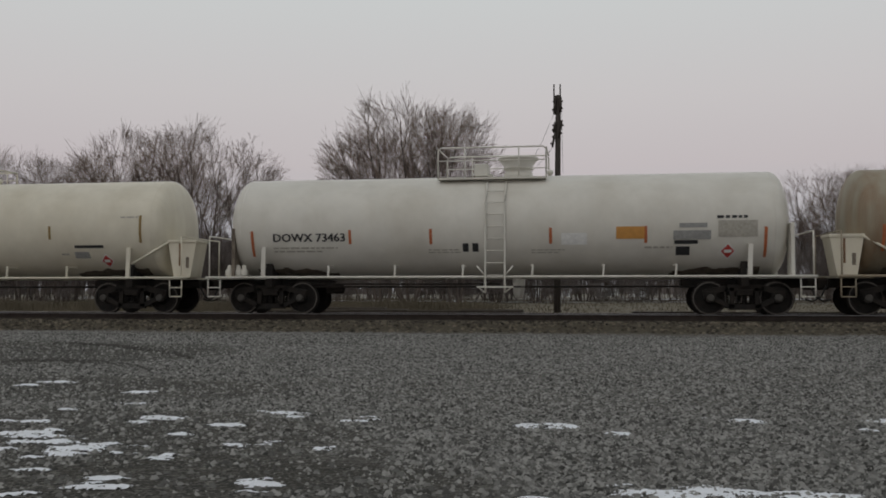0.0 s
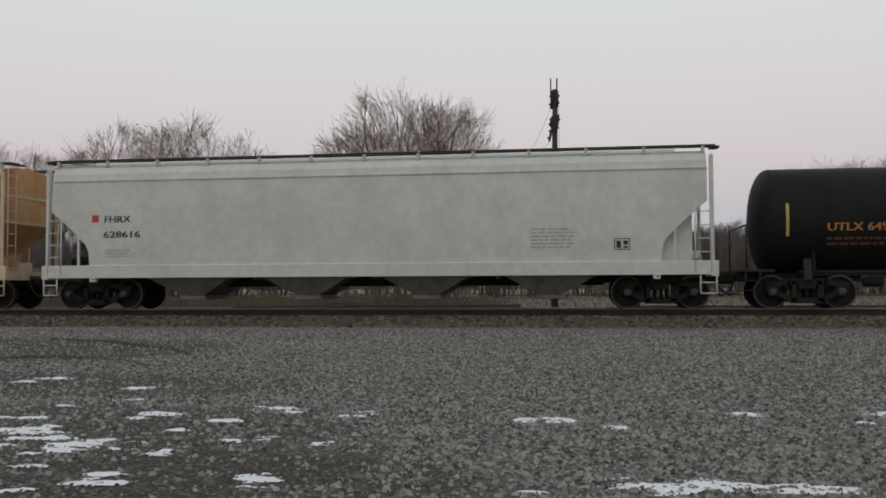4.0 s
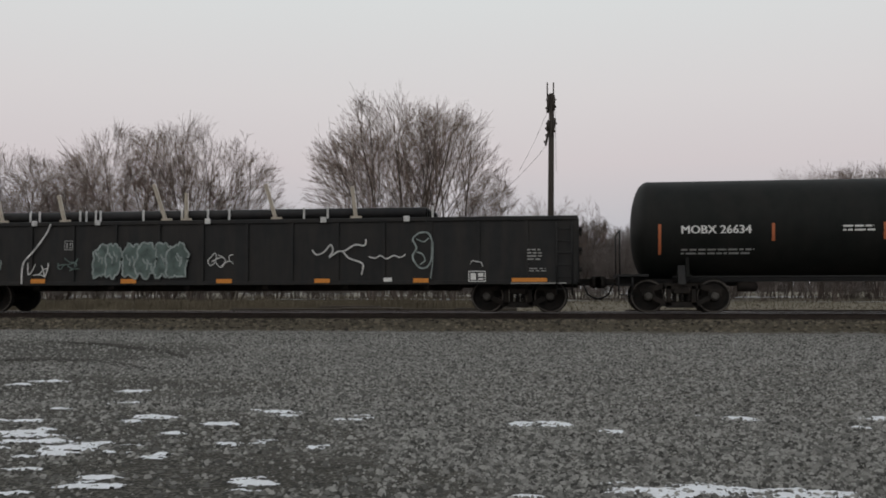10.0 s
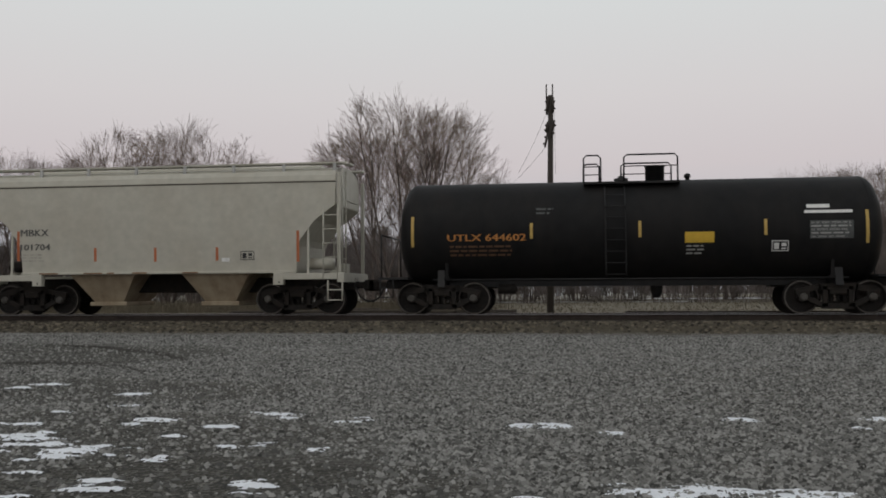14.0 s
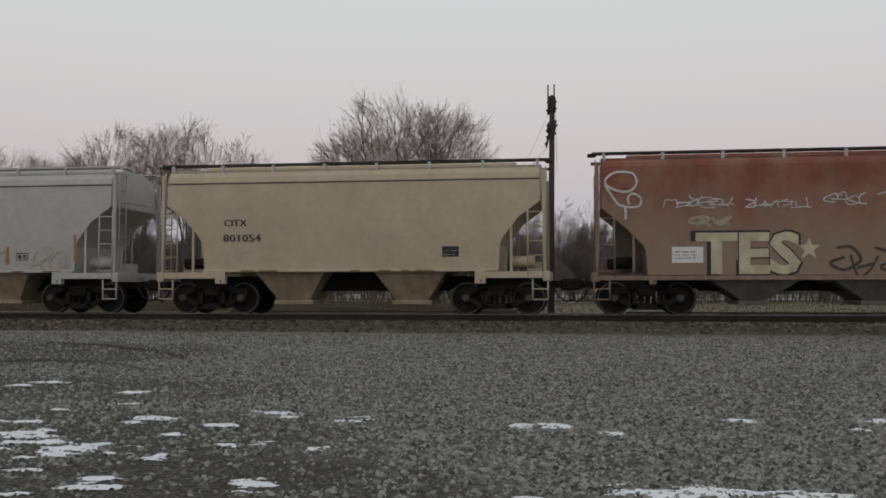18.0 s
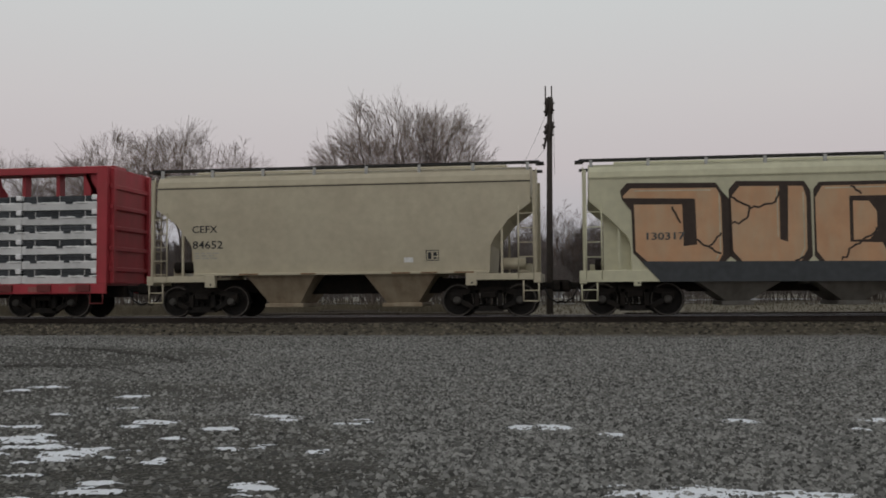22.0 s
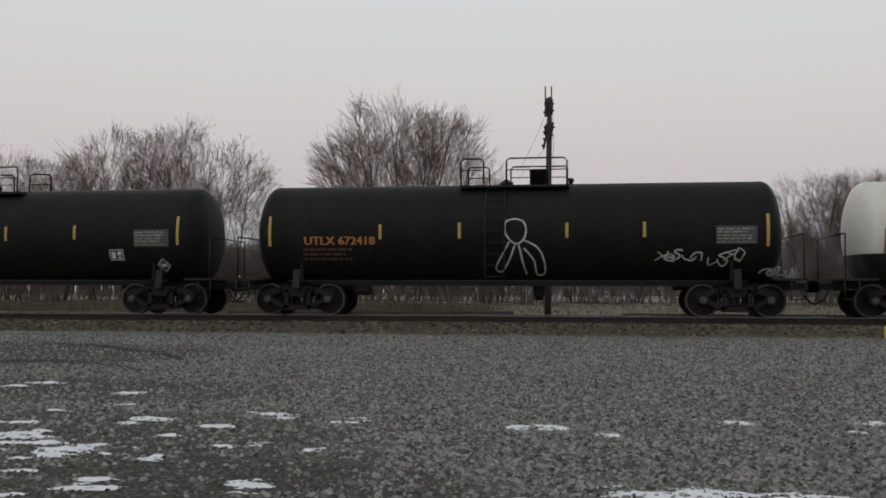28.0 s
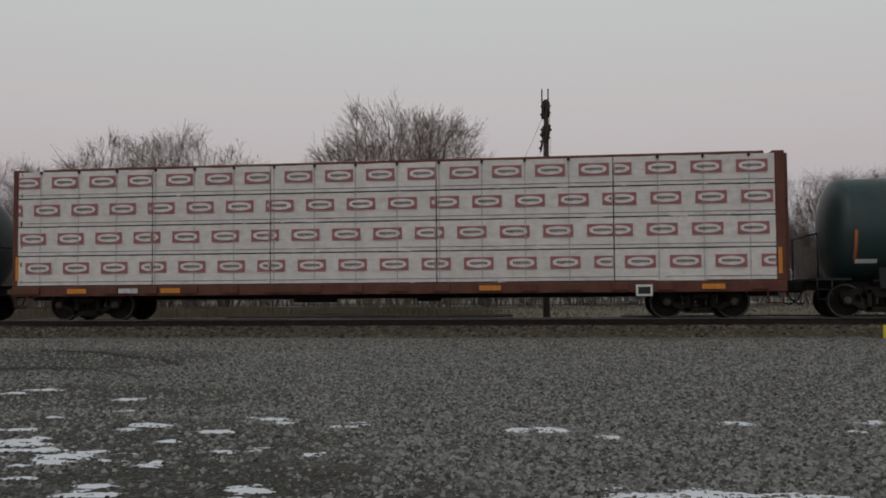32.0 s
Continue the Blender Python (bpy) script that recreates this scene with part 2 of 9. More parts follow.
POLE_WOOD = surface("weathered_pole_wood", (0.045, 0.037, 0.032), 0.9, 0, 0.3, 12, (0.08, 0.07, 0.06), 0.6, (6, 6, 0.4), 4)
WIRE = surface("dull_wire", (0.05, 0.05, 0.05), 0.6, 0.3, bump=0)
BARK = surface("grey_brown_bark", (0.125, 0.102, 0.09), 0.95, 0, 0.35, 3, bump=0.3, bump_scale=15, per_object=0.15)
TWIG = surface("bare_twigs", (0.205, 0.158, 0.134), 0.95, 0, 0.35, 0.6, bump=0, per_object=0.15)
BRUSH = surface("grey_brush", (0.19, 0.165, 0.155), 0.95, 0, 0.3, 0.8, bump=0, per_object=0.2)
SNOW = surface("old_snow", (0.80, 0.82, 0.86), 0.75, 0, 0.06, 12, (0.5, 0.5, 0.5), 0.35, (1, 1, 1), 9, bump=0.5, bump_scale=25)
SHED_WHITE = surface("faded_white_siding", (0.7, 0.71, 0.72), 0.7, 0, 0.08, 2)
SHED_ROOF = surface("grey_shed_roof", (0.25, 0.25, 0.26), 0.7, 0, 0.15, 2)
YELLOW_POST = surface("yellow_marker_paint", (0.75, 0.62, 0.05), 0.5, 0, 0.06, 8)


def gravel_material(name, lo, hi, scale, island=False):
    m = bpy.data.materials.new(name)
    m.use_nodes = True
    nt = m.node_tree
    N, L = nt.nodes, nt.links
    b = N["Principled BSDF"]
    b.inputs["Roughness"].default_value = 0.95
    tc = N.new("ShaderNodeTexCoord")
    r = ramp_node(nt, ((0.0, lo), (0.45, [(a + c) / 2 for a, c in zip(lo, hi)]), (0.8, hi), (1.0, [min(1, c * 1.25) for c in hi])))
    if island:
        g = N.new("ShaderNodeNewGeometry")
        L.new(g.outputs["Random Per Island"], r.inputs[0])
    else:
        v = N.new("ShaderNodeTexVoronoi")
        v.inputs["Scale"].default_value = scale
        L.new(tc.outputs["Object"], v.inputs["Vector"])
        s = N.new("ShaderNodeSeparateColor")
        L.new(v.outputs["Color"], s.inputs[0])
        L.new(s.outputs[0], r.inputs[0])
    L.new(r.outputs[0], b.inputs["Base Color"])
    n = N.new("ShaderNodeTexNoise")
    n.inputs["Scale"].default_value = 60
    L.new(tc.outputs["Object"], n.inputs["Vector"])
    bp = N.new("ShaderNodeBump")
    bp.inputs["Strength"].default_value, bp.inputs["Distance"].default_value = 0.4, 0.01
    L.new(n.outputs["Fac"], bp.inputs["Height"])
    L.new(bp.outputs[0], b.inputs["Normal"])
    return m


def ground_material():
    """Grey gravel lot, dark cinders beside the track, dry winter grass with snow beyond."""
    m = bpy.data.materials.new("gravel_and_winter_grass")
    m.use_nodes = True
    nt = m.node_tree
    N, L = nt.nodes, nt.links
    b = N["Principled BSDF"]
    b.inputs["Roughness"].default_value = 0.97
    tc = N.new("ShaderNodeTexCoord")
    sp = N.new("ShaderNodeSeparateXYZ")
    L.new(tc.outputs["Object"], sp.inputs[0])

    def noise_of(scale, detail=5, stretch=None, rough=0.6):
        n = N.new("ShaderNodeTexNoise")
        n.inputs["Scale"].default_value, n.inputs["Detail"].default_value, n.inputs["Roughness"].default_value = scale, detail, rough
        if stretch:
            mp = N.new("ShaderNodeMapping")
            mp.inputs["Scale"].default_value = stretch
            L.new(tc.outputs["Object"], mp.inputs[0])
            L.new(mp.outputs[0], n.inputs["Vector"])
        else:
            L.new(tc.outputs["Object"], n.inputs["Vector"])
        return n.outputs["Fac"]

    def math_of(op, a, c):
        q = N.new("ShaderNodeMath")
        q.operation = op
        for i, s in enumerate((a, c)):
            if isinstance(s, (int, float)):
                q.inputs[i].default_value = s
            else:
                L.new(s, q.inputs[i])
        return q.outputs[0]

    def spread(fac, a, c):
        q = N.new("ShaderNodeMapRange")
        q.inputs[1].default_value, q.inputs[2].default_value = a, c
        L.new(fac, q.inputs[0])
        return q.outputs[0]

    def mix(fac, a, c):
        q = N.new("ShaderNodeMixRGB")
        for i, s in enumerate((fac, a, c)):
            if isinstance(s, (int, float)):
                q.inputs[i].default_value = s
            elif isinstance(s, tuple):
                q.inputs[i].default_value = (*s, 1)
            else:
                L.new(s, q.inputs[i])
        return q.outputs[0]

    v = N.new("ShaderNodeTexVoronoi")
    v.inputs["Scale"].default_value = 36
    L.new(tc.outputs["Object"], v.inputs["Vector"])
    vs = N.new("ShaderNodeSeparateColor")
    L.new(v.outputs["Color"], vs.inputs[0])
    stones = ramp_node(nt, ((0.0, (0.03, 0.029, 0.026)), (0.5, (0.145, 0.14, 0.127)), (0.85, (0.255, 0.247, 0.228)), (1.0, (0.38, 0.375, 0.36))))
    L.new(vs.outputs[0], stones.inputs[0])
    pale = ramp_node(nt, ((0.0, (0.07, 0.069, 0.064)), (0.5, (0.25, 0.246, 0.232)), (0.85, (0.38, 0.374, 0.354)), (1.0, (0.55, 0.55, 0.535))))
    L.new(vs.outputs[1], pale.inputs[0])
    # the gravel turns paler towards the track, with a ragged transition
    toward_track = math_of("ADD", sp.outputs["Y"], math_of("MULTIPLY", noise_of(0.3, 4), 4.0))
    lot = mix(spread(toward_track, 14.5, 20.0), stones.outputs[0], pale.outputs[0])
    patches = spread(noise_of(0.35, 5, (0.45, 1.5, 1)), 0.45, 0.66)
    lot = mix(math_of("MULTIPLY", patches, 0.45), lot, (0.10, 0.08, 0.055))
    clumps = spread(noise_of(7.0, 3, (0.75, 1.3, 1), 0.7), 0.38, 0.62)
    lot = mix(math_of("MULTIPLY", clumps, 0.5), lot, mix(noise_of(2.0, 3), (0.062, 0.056, 0.046), (0.082, 0.066, 0.048)))
    fines = spread(noise_of(1.3, 6, (0.5, 1.6, 1)), 0.5, 0.7)
    lot = mix(math_of("MULTIPLY", fines, 0.3), lot, (0.055, 0.047, 0.036))

    def soil_patch(cx, cy, rx, ry):
        a = math_of("DIVIDE", math_of("SUBTRACT", sp.outputs["X"], cx), rx)
        c = math_of("DIVIDE", math_of("SUBTRACT", sp.outputs["Y"], cy), ry)
        d = math_of("SQRT", math_of("ADD", math_of("MULTIPLY", a, a), math_of("MULTIPLY", c, c)), 0)
        return spread(math_of("ADD", d, math_of("MULTIPLY", noise_of(1.1, 6, (0.6, 1.5, 1)), 1.3)), 1.85, 1.45)

    crumb_ramp = ramp_node(nt, ((0.0, (0.014, 0.0135, 0.012)), (0.6, (0.062, 0.058, 0.047)), (1.0, (0.19, 0.182, 0.16))))
    L.new(vs.outputs[2], crumb_ramp.inputs[0])
    crumbs = mix(math_of("MULTIPLY", spread(noise_of(6, 5), 0.4, 0.65), 0.6), crumb_ramp.outputs[0], (0.044, 0.04, 0.029))
    for cx, cy, rx, ry in SOIL:
        lot = mix(math_of("MULTIPLY", soil_patch(cx, cy, rx, ry), 0.9), lot, crumbs)
    cinder = mix(noise_of(9, 6, None, 0.75), (0.035, 0.03, 0.022), (0.17, 0.145, 0.10))
    edge = math_of("ADD", sp.outputs["Y"], math_of("MULTIPLY", noise_of(0.8), 1.6))
    col = mix(spread(math_of("ADD", sp.outputs["Y"], math_of("MULTIPLY", noise_of(2.2, 6), 0.5)), 24.75, 25.0), lot, cinder)
    grass = mix(noise_of(0.5, 8), (0.11, 0.094, 0.066), (0.24, 0.212, 0.155))
    col = mix(spread(edge, 30.5, 33.0), col, grass)
    snow_far = math_of("MULTIPLY", spread(noise_of(0.05, 4, (0.5, 1.5, 1)), 0.56, 0.62), spread(sp.outputs["Y"], 60, 90))
    col = mix(snow_far, col, (0.6, 0.61, 0.64))
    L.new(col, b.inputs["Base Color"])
    hb = N.new("ShaderNodeBump")
    hb.inputs["Strength"].default_value, hb.inputs["Distance"].default_value = 0.9, 0.04
    L.new(v.outputs["Distance"], hb.inputs["Height"])
    L.new(hb.outputs[0], b.inputs["Normal"])
    return m


# ---- ground ----
def smooth(a, b, x):
    t = min(1, max(0, (x - a) / (b - a)))
    return t * t * (3 - 2 * t)


def ground_z(x, y):
    z = 0.25 + 0.22 * smooth(11, 23.5, y) + 0.27 * smooth(24.3, 25.7, y) - 0.20 * smooth(29.3, 31.5, y) + 0.25 * smooth(60, 140, y)
    near = 1 - smooth(20, 26, y)
    return z + near * 0.035 * noise.noise((x * 0.35, y * 0.35, 3.0)) + near * 0.012 * noise.noise((x * 1.7, y * 1.7, 9.0))


def spaced(edges):
    out = []
    for (a, b, step) in edges:
        n = max(1, round((b - a) / step))
        out += [a + (b - a) * i / n for i in range(n)]
    return out + [edges[-1][1]]


def build_ground():
    xs = spaced(((-2500, -500, 400), (-500, -60, 40), (-60, -16, 1.0), (-16, 12, 0.28), (12, 50, 1.0), (50, 500, 40), (500, 2500, 400)))
    ys = spaced(((-300, -20, 40), (-20, 3, 2), (3, 32, 0.28), (32, 80, 4), (80, 300, 40), (300, 3500, 400)))
    v = [(x, y, ground_z(x, y)) for y in ys for x in xs]
    n = len(xs)
    f = [(j * n + i, j * n + i + 1, j * n + n + i + 1, j * n + n + i) for j in range(len(ys) - 1) for i in range(n - 1)]
    s = Shape().add(v, f, True)
    solid("ground", s, ground_material(), "grey gravel lot with dry winter grass beyond the track", kind="structure")


build_ground()


# ---- loose stones on the lot ----
def build_stones():
    rng = np.random.default_rng(5)
    total = 230000
    y = 4.3 + 19.7 * rng.random(total) ** 1.25
    x = (-0.72 + 1.14 * rng.random(total)) * (y + 1.2)
    keep = np.ones(total, bool)
    for cx, cy, rx, ry in SOIL:
        keep &= (np.hypot((x - cx) / rx, (y - cy) / ry) > 1.0) | (rng.random(total) < 0.27)
    x, y = x[keep], y[keep]
    total = len(x)
    size = 0.006 + 0.021 * rng.random(total) ** 2.2
    base = np.array([(-1, -1, -0.5), (1, -1, -0.5), (1, 1, -0.5), (-1, 1, -0.5), (-0.6, 0, 0.7), (0.6, 0, 0.7)], float)
    v = base[None] * (1 + 0.6 * (rng.random((total, 6, 3)) - 0.5)) * (0.7 + 0.6 * rng.random((total, 1, 3)))
    v[:, 4:, 1] += 0.9 * (rng.random((total, 2)) - 0.5)
    ang = rng.random(total) * TAU
    c, s = np.cos(ang)[:, None], np.sin(ang)[:, None]
    vx, vy = v[:, :, 0] * c - v[:, :, 1] * s, v[:, :, 0] * s + v[:, :, 1] * c
    z = np.array([ground_z(a, b) for a, b in zip(x, y)])
    pts = np.stack([vx * size[:, None] + x[:, None], vy * size[:, None] + y[:, None], v[:, :, 2] * size[:, None] + (z + size * 0.3)[:, None]], 2).reshape(-1, 3)
    corners = np.array([0, 1, 5, 4, 2, 3, 4, 5, 1, 2, 5, 3, 0, 4])
    faces = (corners[None] + 6 * np.arange(total)[:, None]).ravel()
    sizes = np.tile([4, 4, 3, 3], total)
    me = bpy.data.meshes.new("gravel_stones")
    me.vertices.add(len(pts))
    me.vertices.foreach_set("co", pts.ravel())
    me.loops.add(len(faces))
    me.loops.foreach_set("vertex_index", faces)
    me.polygons.add(len(sizes))
    me.polygons.foreach_set("loop_start", np.cumsum(sizes) - sizes)
    me.polygons.foreach_set("loop_total", sizes)
    me.update(calc_edges=True)
    me.materials.append(gravel_material("crushed_stone", (0.035, 0.034, 0.030), (0.275, 0.269, 0.252), 20, True))
    solid("gravel_stones", me, None, "loose grey crushed stones scattered over the gravel lot", "gravel", kind="stuff")


build_stones()


# ---- old snow on the lot: centre x, y, width and depth ----
def build_snow(patches):
    for k, (cx, cy, w, d) in enumerate(patches):
        nx, ny = max(10, round(w * 1.5 / 0.016)), max(8, round(d * 1.5 / 0.022))

        def depth(x, y):
            q = 0.72 - math.hypot((x - cx) / (w * 0.64), (y - cy) / (d * 0.54))
            return q + 0.9 * noise.noise((x * 2.6, y * 9.0, k * 5.3)) + 0.7 * noise.noise((x * 8, y * 22, k * 3.1)) + 0.35 * noise.noise((x * 30, y * 60, k)) - 0.05

        index, v, f = {}, [], []

        def at(i, j):
            if (i, j) not in index:
                x, y = cx + w * 1.5 * (i / nx - 0.5), cy + d * 1.5 * (j / ny - 0.5)
                h = max(-0.02, min(0.6, depth(x, y)))
                index[i, j] = len(v)
                v.append((x + 0.006 * noise.noise((x * 60, y * 60, 0)), y + 0.008 * noise.noise((x * 60, y * 60, 7)), ground_z(x, y) + 0.006 + 0.028 * h))
            return index[i, j]

        for i in range(nx):
            for j in range(ny):
                if depth(cx + w * 1.5 * ((i + 0.5) / nx - 0.5), cy + d * 1.5 * ((j + 0.5) / ny - 0.5)) > 0:
                    f.append((at(i, j), at(i + 1, j), at(i + 1, j + 1), at(i, j + 1)))
        # each connected piece is a patch of its own
        owner = list(range(len(v)))

        def root(a):
            while owner[a] != a:
                a = owner[a]
            return a

        for q in f:
            for a in q[1:]:
                owner[root(a)] = root(q[0])
        pieces = {}
        for q in f:
            pieces.setdefault(root(q[0]), []).append(q)
        for quads in pieces.values():
            if len(quads) < 5:
                continue
            used = {a: n for n, a in enumerate(sorted({a for q in quads for a in q}))}
            solid("snow_patch", Shape().add([v[a] for a in used], [tuple(used[a] for a in q) for q in quads], True), SNOW, "thin ragged patch of old white snow on the gravel", "snow", "snow patches on the lot")


SNOW_NEAR = (
    (-5.28, 8.37, 0.52, 0.47), (-4.27, 7.61, 0.71, 0.55), (-4.78, 8.00, 0.45, 0.31), (-4.15, 6.77, 0.32, 0.18), (-3.46, 6.42, 0.24, 0.23), (-3.40, 6.17, 0.36, 0.15),
    (-3.84, 5.87, 0.30, 0.17), (-3.46, 7.41, 0.23, 0.31), (-4.45, 9.60, 0.36, 0.34), (-4.56, 9.19, 0.29, 0.28), (-3.59, 9.18, 0.32, 0.31), (-3.05, 7.99, 0.22, 0.20),
    (-2.81, 8.11, 0.18, 0.36), (-2.27, 6.44, 0.28, 0.45), (-3.37, 10.15, 0.46, 0.42), (-2.38, 9.78, 0.36, 0.43), (-2.24, 7.95, 0.20, 0.26),
)
SNOW_LEFT = ((-5.53, 8.46, 0.32, 0.31), (-5.18, 8.61, 0.32, 0.25), (-4.21, 7.85, 0.34, 0.26), (-5.09, 7.93, 0.30, 0.24), (-4.33, 7.43, 0.28, 0.21), (-3.89, 7.47, 0.23, 0.16), (-4.95, 8.24, 0.26, 0.20), (-4.56, 7.26, 0.18, 0.13))
SNOW_FAR = (
    (-0.56, 9.76, 0.34, 0.40), (-0.27, 9.76, 0.42, 0.38), (0.31, 9.25, 0.20, 0.26), (1.69, 10.42, 0.31, 0.32), (3.12, 10.55, 0.33, 0.33), (2.75, 9.89, 0.14, 0.21), (0.40, 6.50, 0.66, 0.52),
    (0.74, 6.58, 0.56, 0.34), (1.06, 6.54, 0.40, 0.30), (1.42, 6.52, 0.48, 0.32), (-7.85, 13.05, 0.50, 0.30), (-7.95, 12.60, 0.42, 0.24), (-5.47, 10.75, 0.46, 0.22), (-3.15, 9.95, 0.30, 0.22), (-5.92, 11.93, 0.31, 0.31), (-5.89, 10.12, 0.24, 0.24),
    (-5.02, 7.56, 0.19, 0.20), (1.26, 10.55, 0.15, 0.19), (-0.35, 6.31, 0.23, 0.10), (-5.99, 9.12, 0.23, 0.20), (-5.72, 9.12, 0.28, 0.20), (-3.78, 8.50, 0.21, 0.17),
)
build_snow(SNOW_NEAR + SNOW_LEFT + SNOW_FAR)


# ---- muddy wheel ruts curving over the lot ----
def build_ruts(lines):
    for k, pts in enumerate(lines):
        index, v, f = {}, [], []
        n, m = 150, 12
        (x0, y0), (x1, y1), (x2, y2) = pts

        def at(i, j):
            if (i, j) not in index:
                t, s = i / n, 2 * j / m - 1
                x, y = (1 - t) ** 2 * x0 + 2 * t * (1 - t) * x1 + t * t * x2, (1 - t) ** 2 * y0 + 2 * t * (1 - t) * y1 + t * t * y2 + 0.42 * s
                index[i, j] = len(v)
                v.append((x, y, ground_z(x, y) + 0.012 + 0.01 * noise.noise((x * 5, y * 5, 2))))
            return index[i, j]

        for i in range(n):
            for j in range(m):
                t, s = (i + 0.5) / n, 2 * (j + 0.5) / m - 1
                if 0.75 - abs(s) + 0.7 * noise.noise((t * 16, s * 1.2, k * 4.0)) + 0.5 * noise.noise((t * 60, s * 4, k)) - 1.4 * abs(t - 0.5) ** 2 * 2 > 0.2:
                    f.append((at(i, j), at(i + 1, j), at(i + 1, j + 1), at(i, j + 1)))
        solid("wheel_rut", Shape().add(v, f, True), MUD, "dark muddy wheel rut pressed into the gravel", "rut", "wheel ruts", kind="structure")


MUD = surface("damp_mud", (0.032, 0.028, 0.022), 0.9, 0, 0.5, 14, (0.06, 0.053, 0.043), 0.7, (1, 1, 1), 14, bump=0.6, bump_scale=18)
build_ruts(RUTS)


# ---- track ----
def build_track():
    track = thing("track", "single railway track of rusty rails on dark wooden ties", "track", (0, YC, 0), kind="structure")
    x0, x1 = -480.0, 480.0
    for side in (-0.755, 0.755):
        rail = Shape()
        foot = [(-0.07, 0.778), (0.07, 0.778), (0.07, 0.79), (0.012, 0.805), (0.012, 0.9), (0.036, 0.912), (0.036, 0.938), (-0.036, 0.938), (-0.036, 0.912), (-0.012, 0.9), (-0.012, 0.805), (-0.07, 0.79)]
        rail.prism_x([(y + side, z) for y, z in foot], x0, x1)
        r = part("rail", rail, RAIL_STEEL, track)
        part("rail_head", Shape().box(x0, x1, side - 0.034, side + 0.034, 0.938, RAIL), RAIL_HEAD, r, "bright worn running surface")
    tie = Shape().box(-0.11, 0.11, -1.28, 1.28, 0.60, 0.775, 0.015).mesh("tie", TIE_WOOD)
    for i in range(-55, 46):
        part("tie", tie, TIE_WOOD, track, at=(i * 0.53 + random.uniform(-0.03, 0.03), 0, random.uniform(-0.012, 0.0)))
    far = Shape()
    for i in list(range(-900, -55)) + list(range(46, 900)):
        far.box(i * 0.53 - 0.11, i * 0.53 + 0.11, -1.28, 1.28, 0.60, 0.775)
    tagged(part("far_ties", far, TIE_WOOD, track, "rows of ties further along"), kind="stuff")


build_track()


def build_ballast():
    rng = np.random.default_rng(8)
    total = 9000
    x = -32 + 56 * rng.random(total)
    y = np.concatenate([24.62 + 1.9 * rng.random(total - 2500), 26.4 + 4.5 * rng.random(2500)])
    s = Shape()
    for a, b in zip(x, y):
        r = rng.uniform(0.02, 0.05)
        v = [(a + dx * r * rng.uniform(0.6, 1.2), b + dy * r * rng.uniform(0.6, 1.2), ground_z(a, b) + (dz + 0.2) * r * rng.uniform(0.4, 0.9)) for dx in (-1, 1) for dy in (-1, 1) for dz in (-1, 1)]
        s.add(v, [(0, 1, 3, 2), (4, 6, 7, 5), (0, 4, 5, 1), (2, 3, 7, 6), (1, 5, 7, 3)])
    solid("ballast_stones", s, gravel_material("dirty_ballast", (0.028, 0.025, 0.02), (0.175, 0.152, 0.115), 20, True), "dark dirty ballast stones beside the rails", "ballast", kind="stuff")


build_ballast()


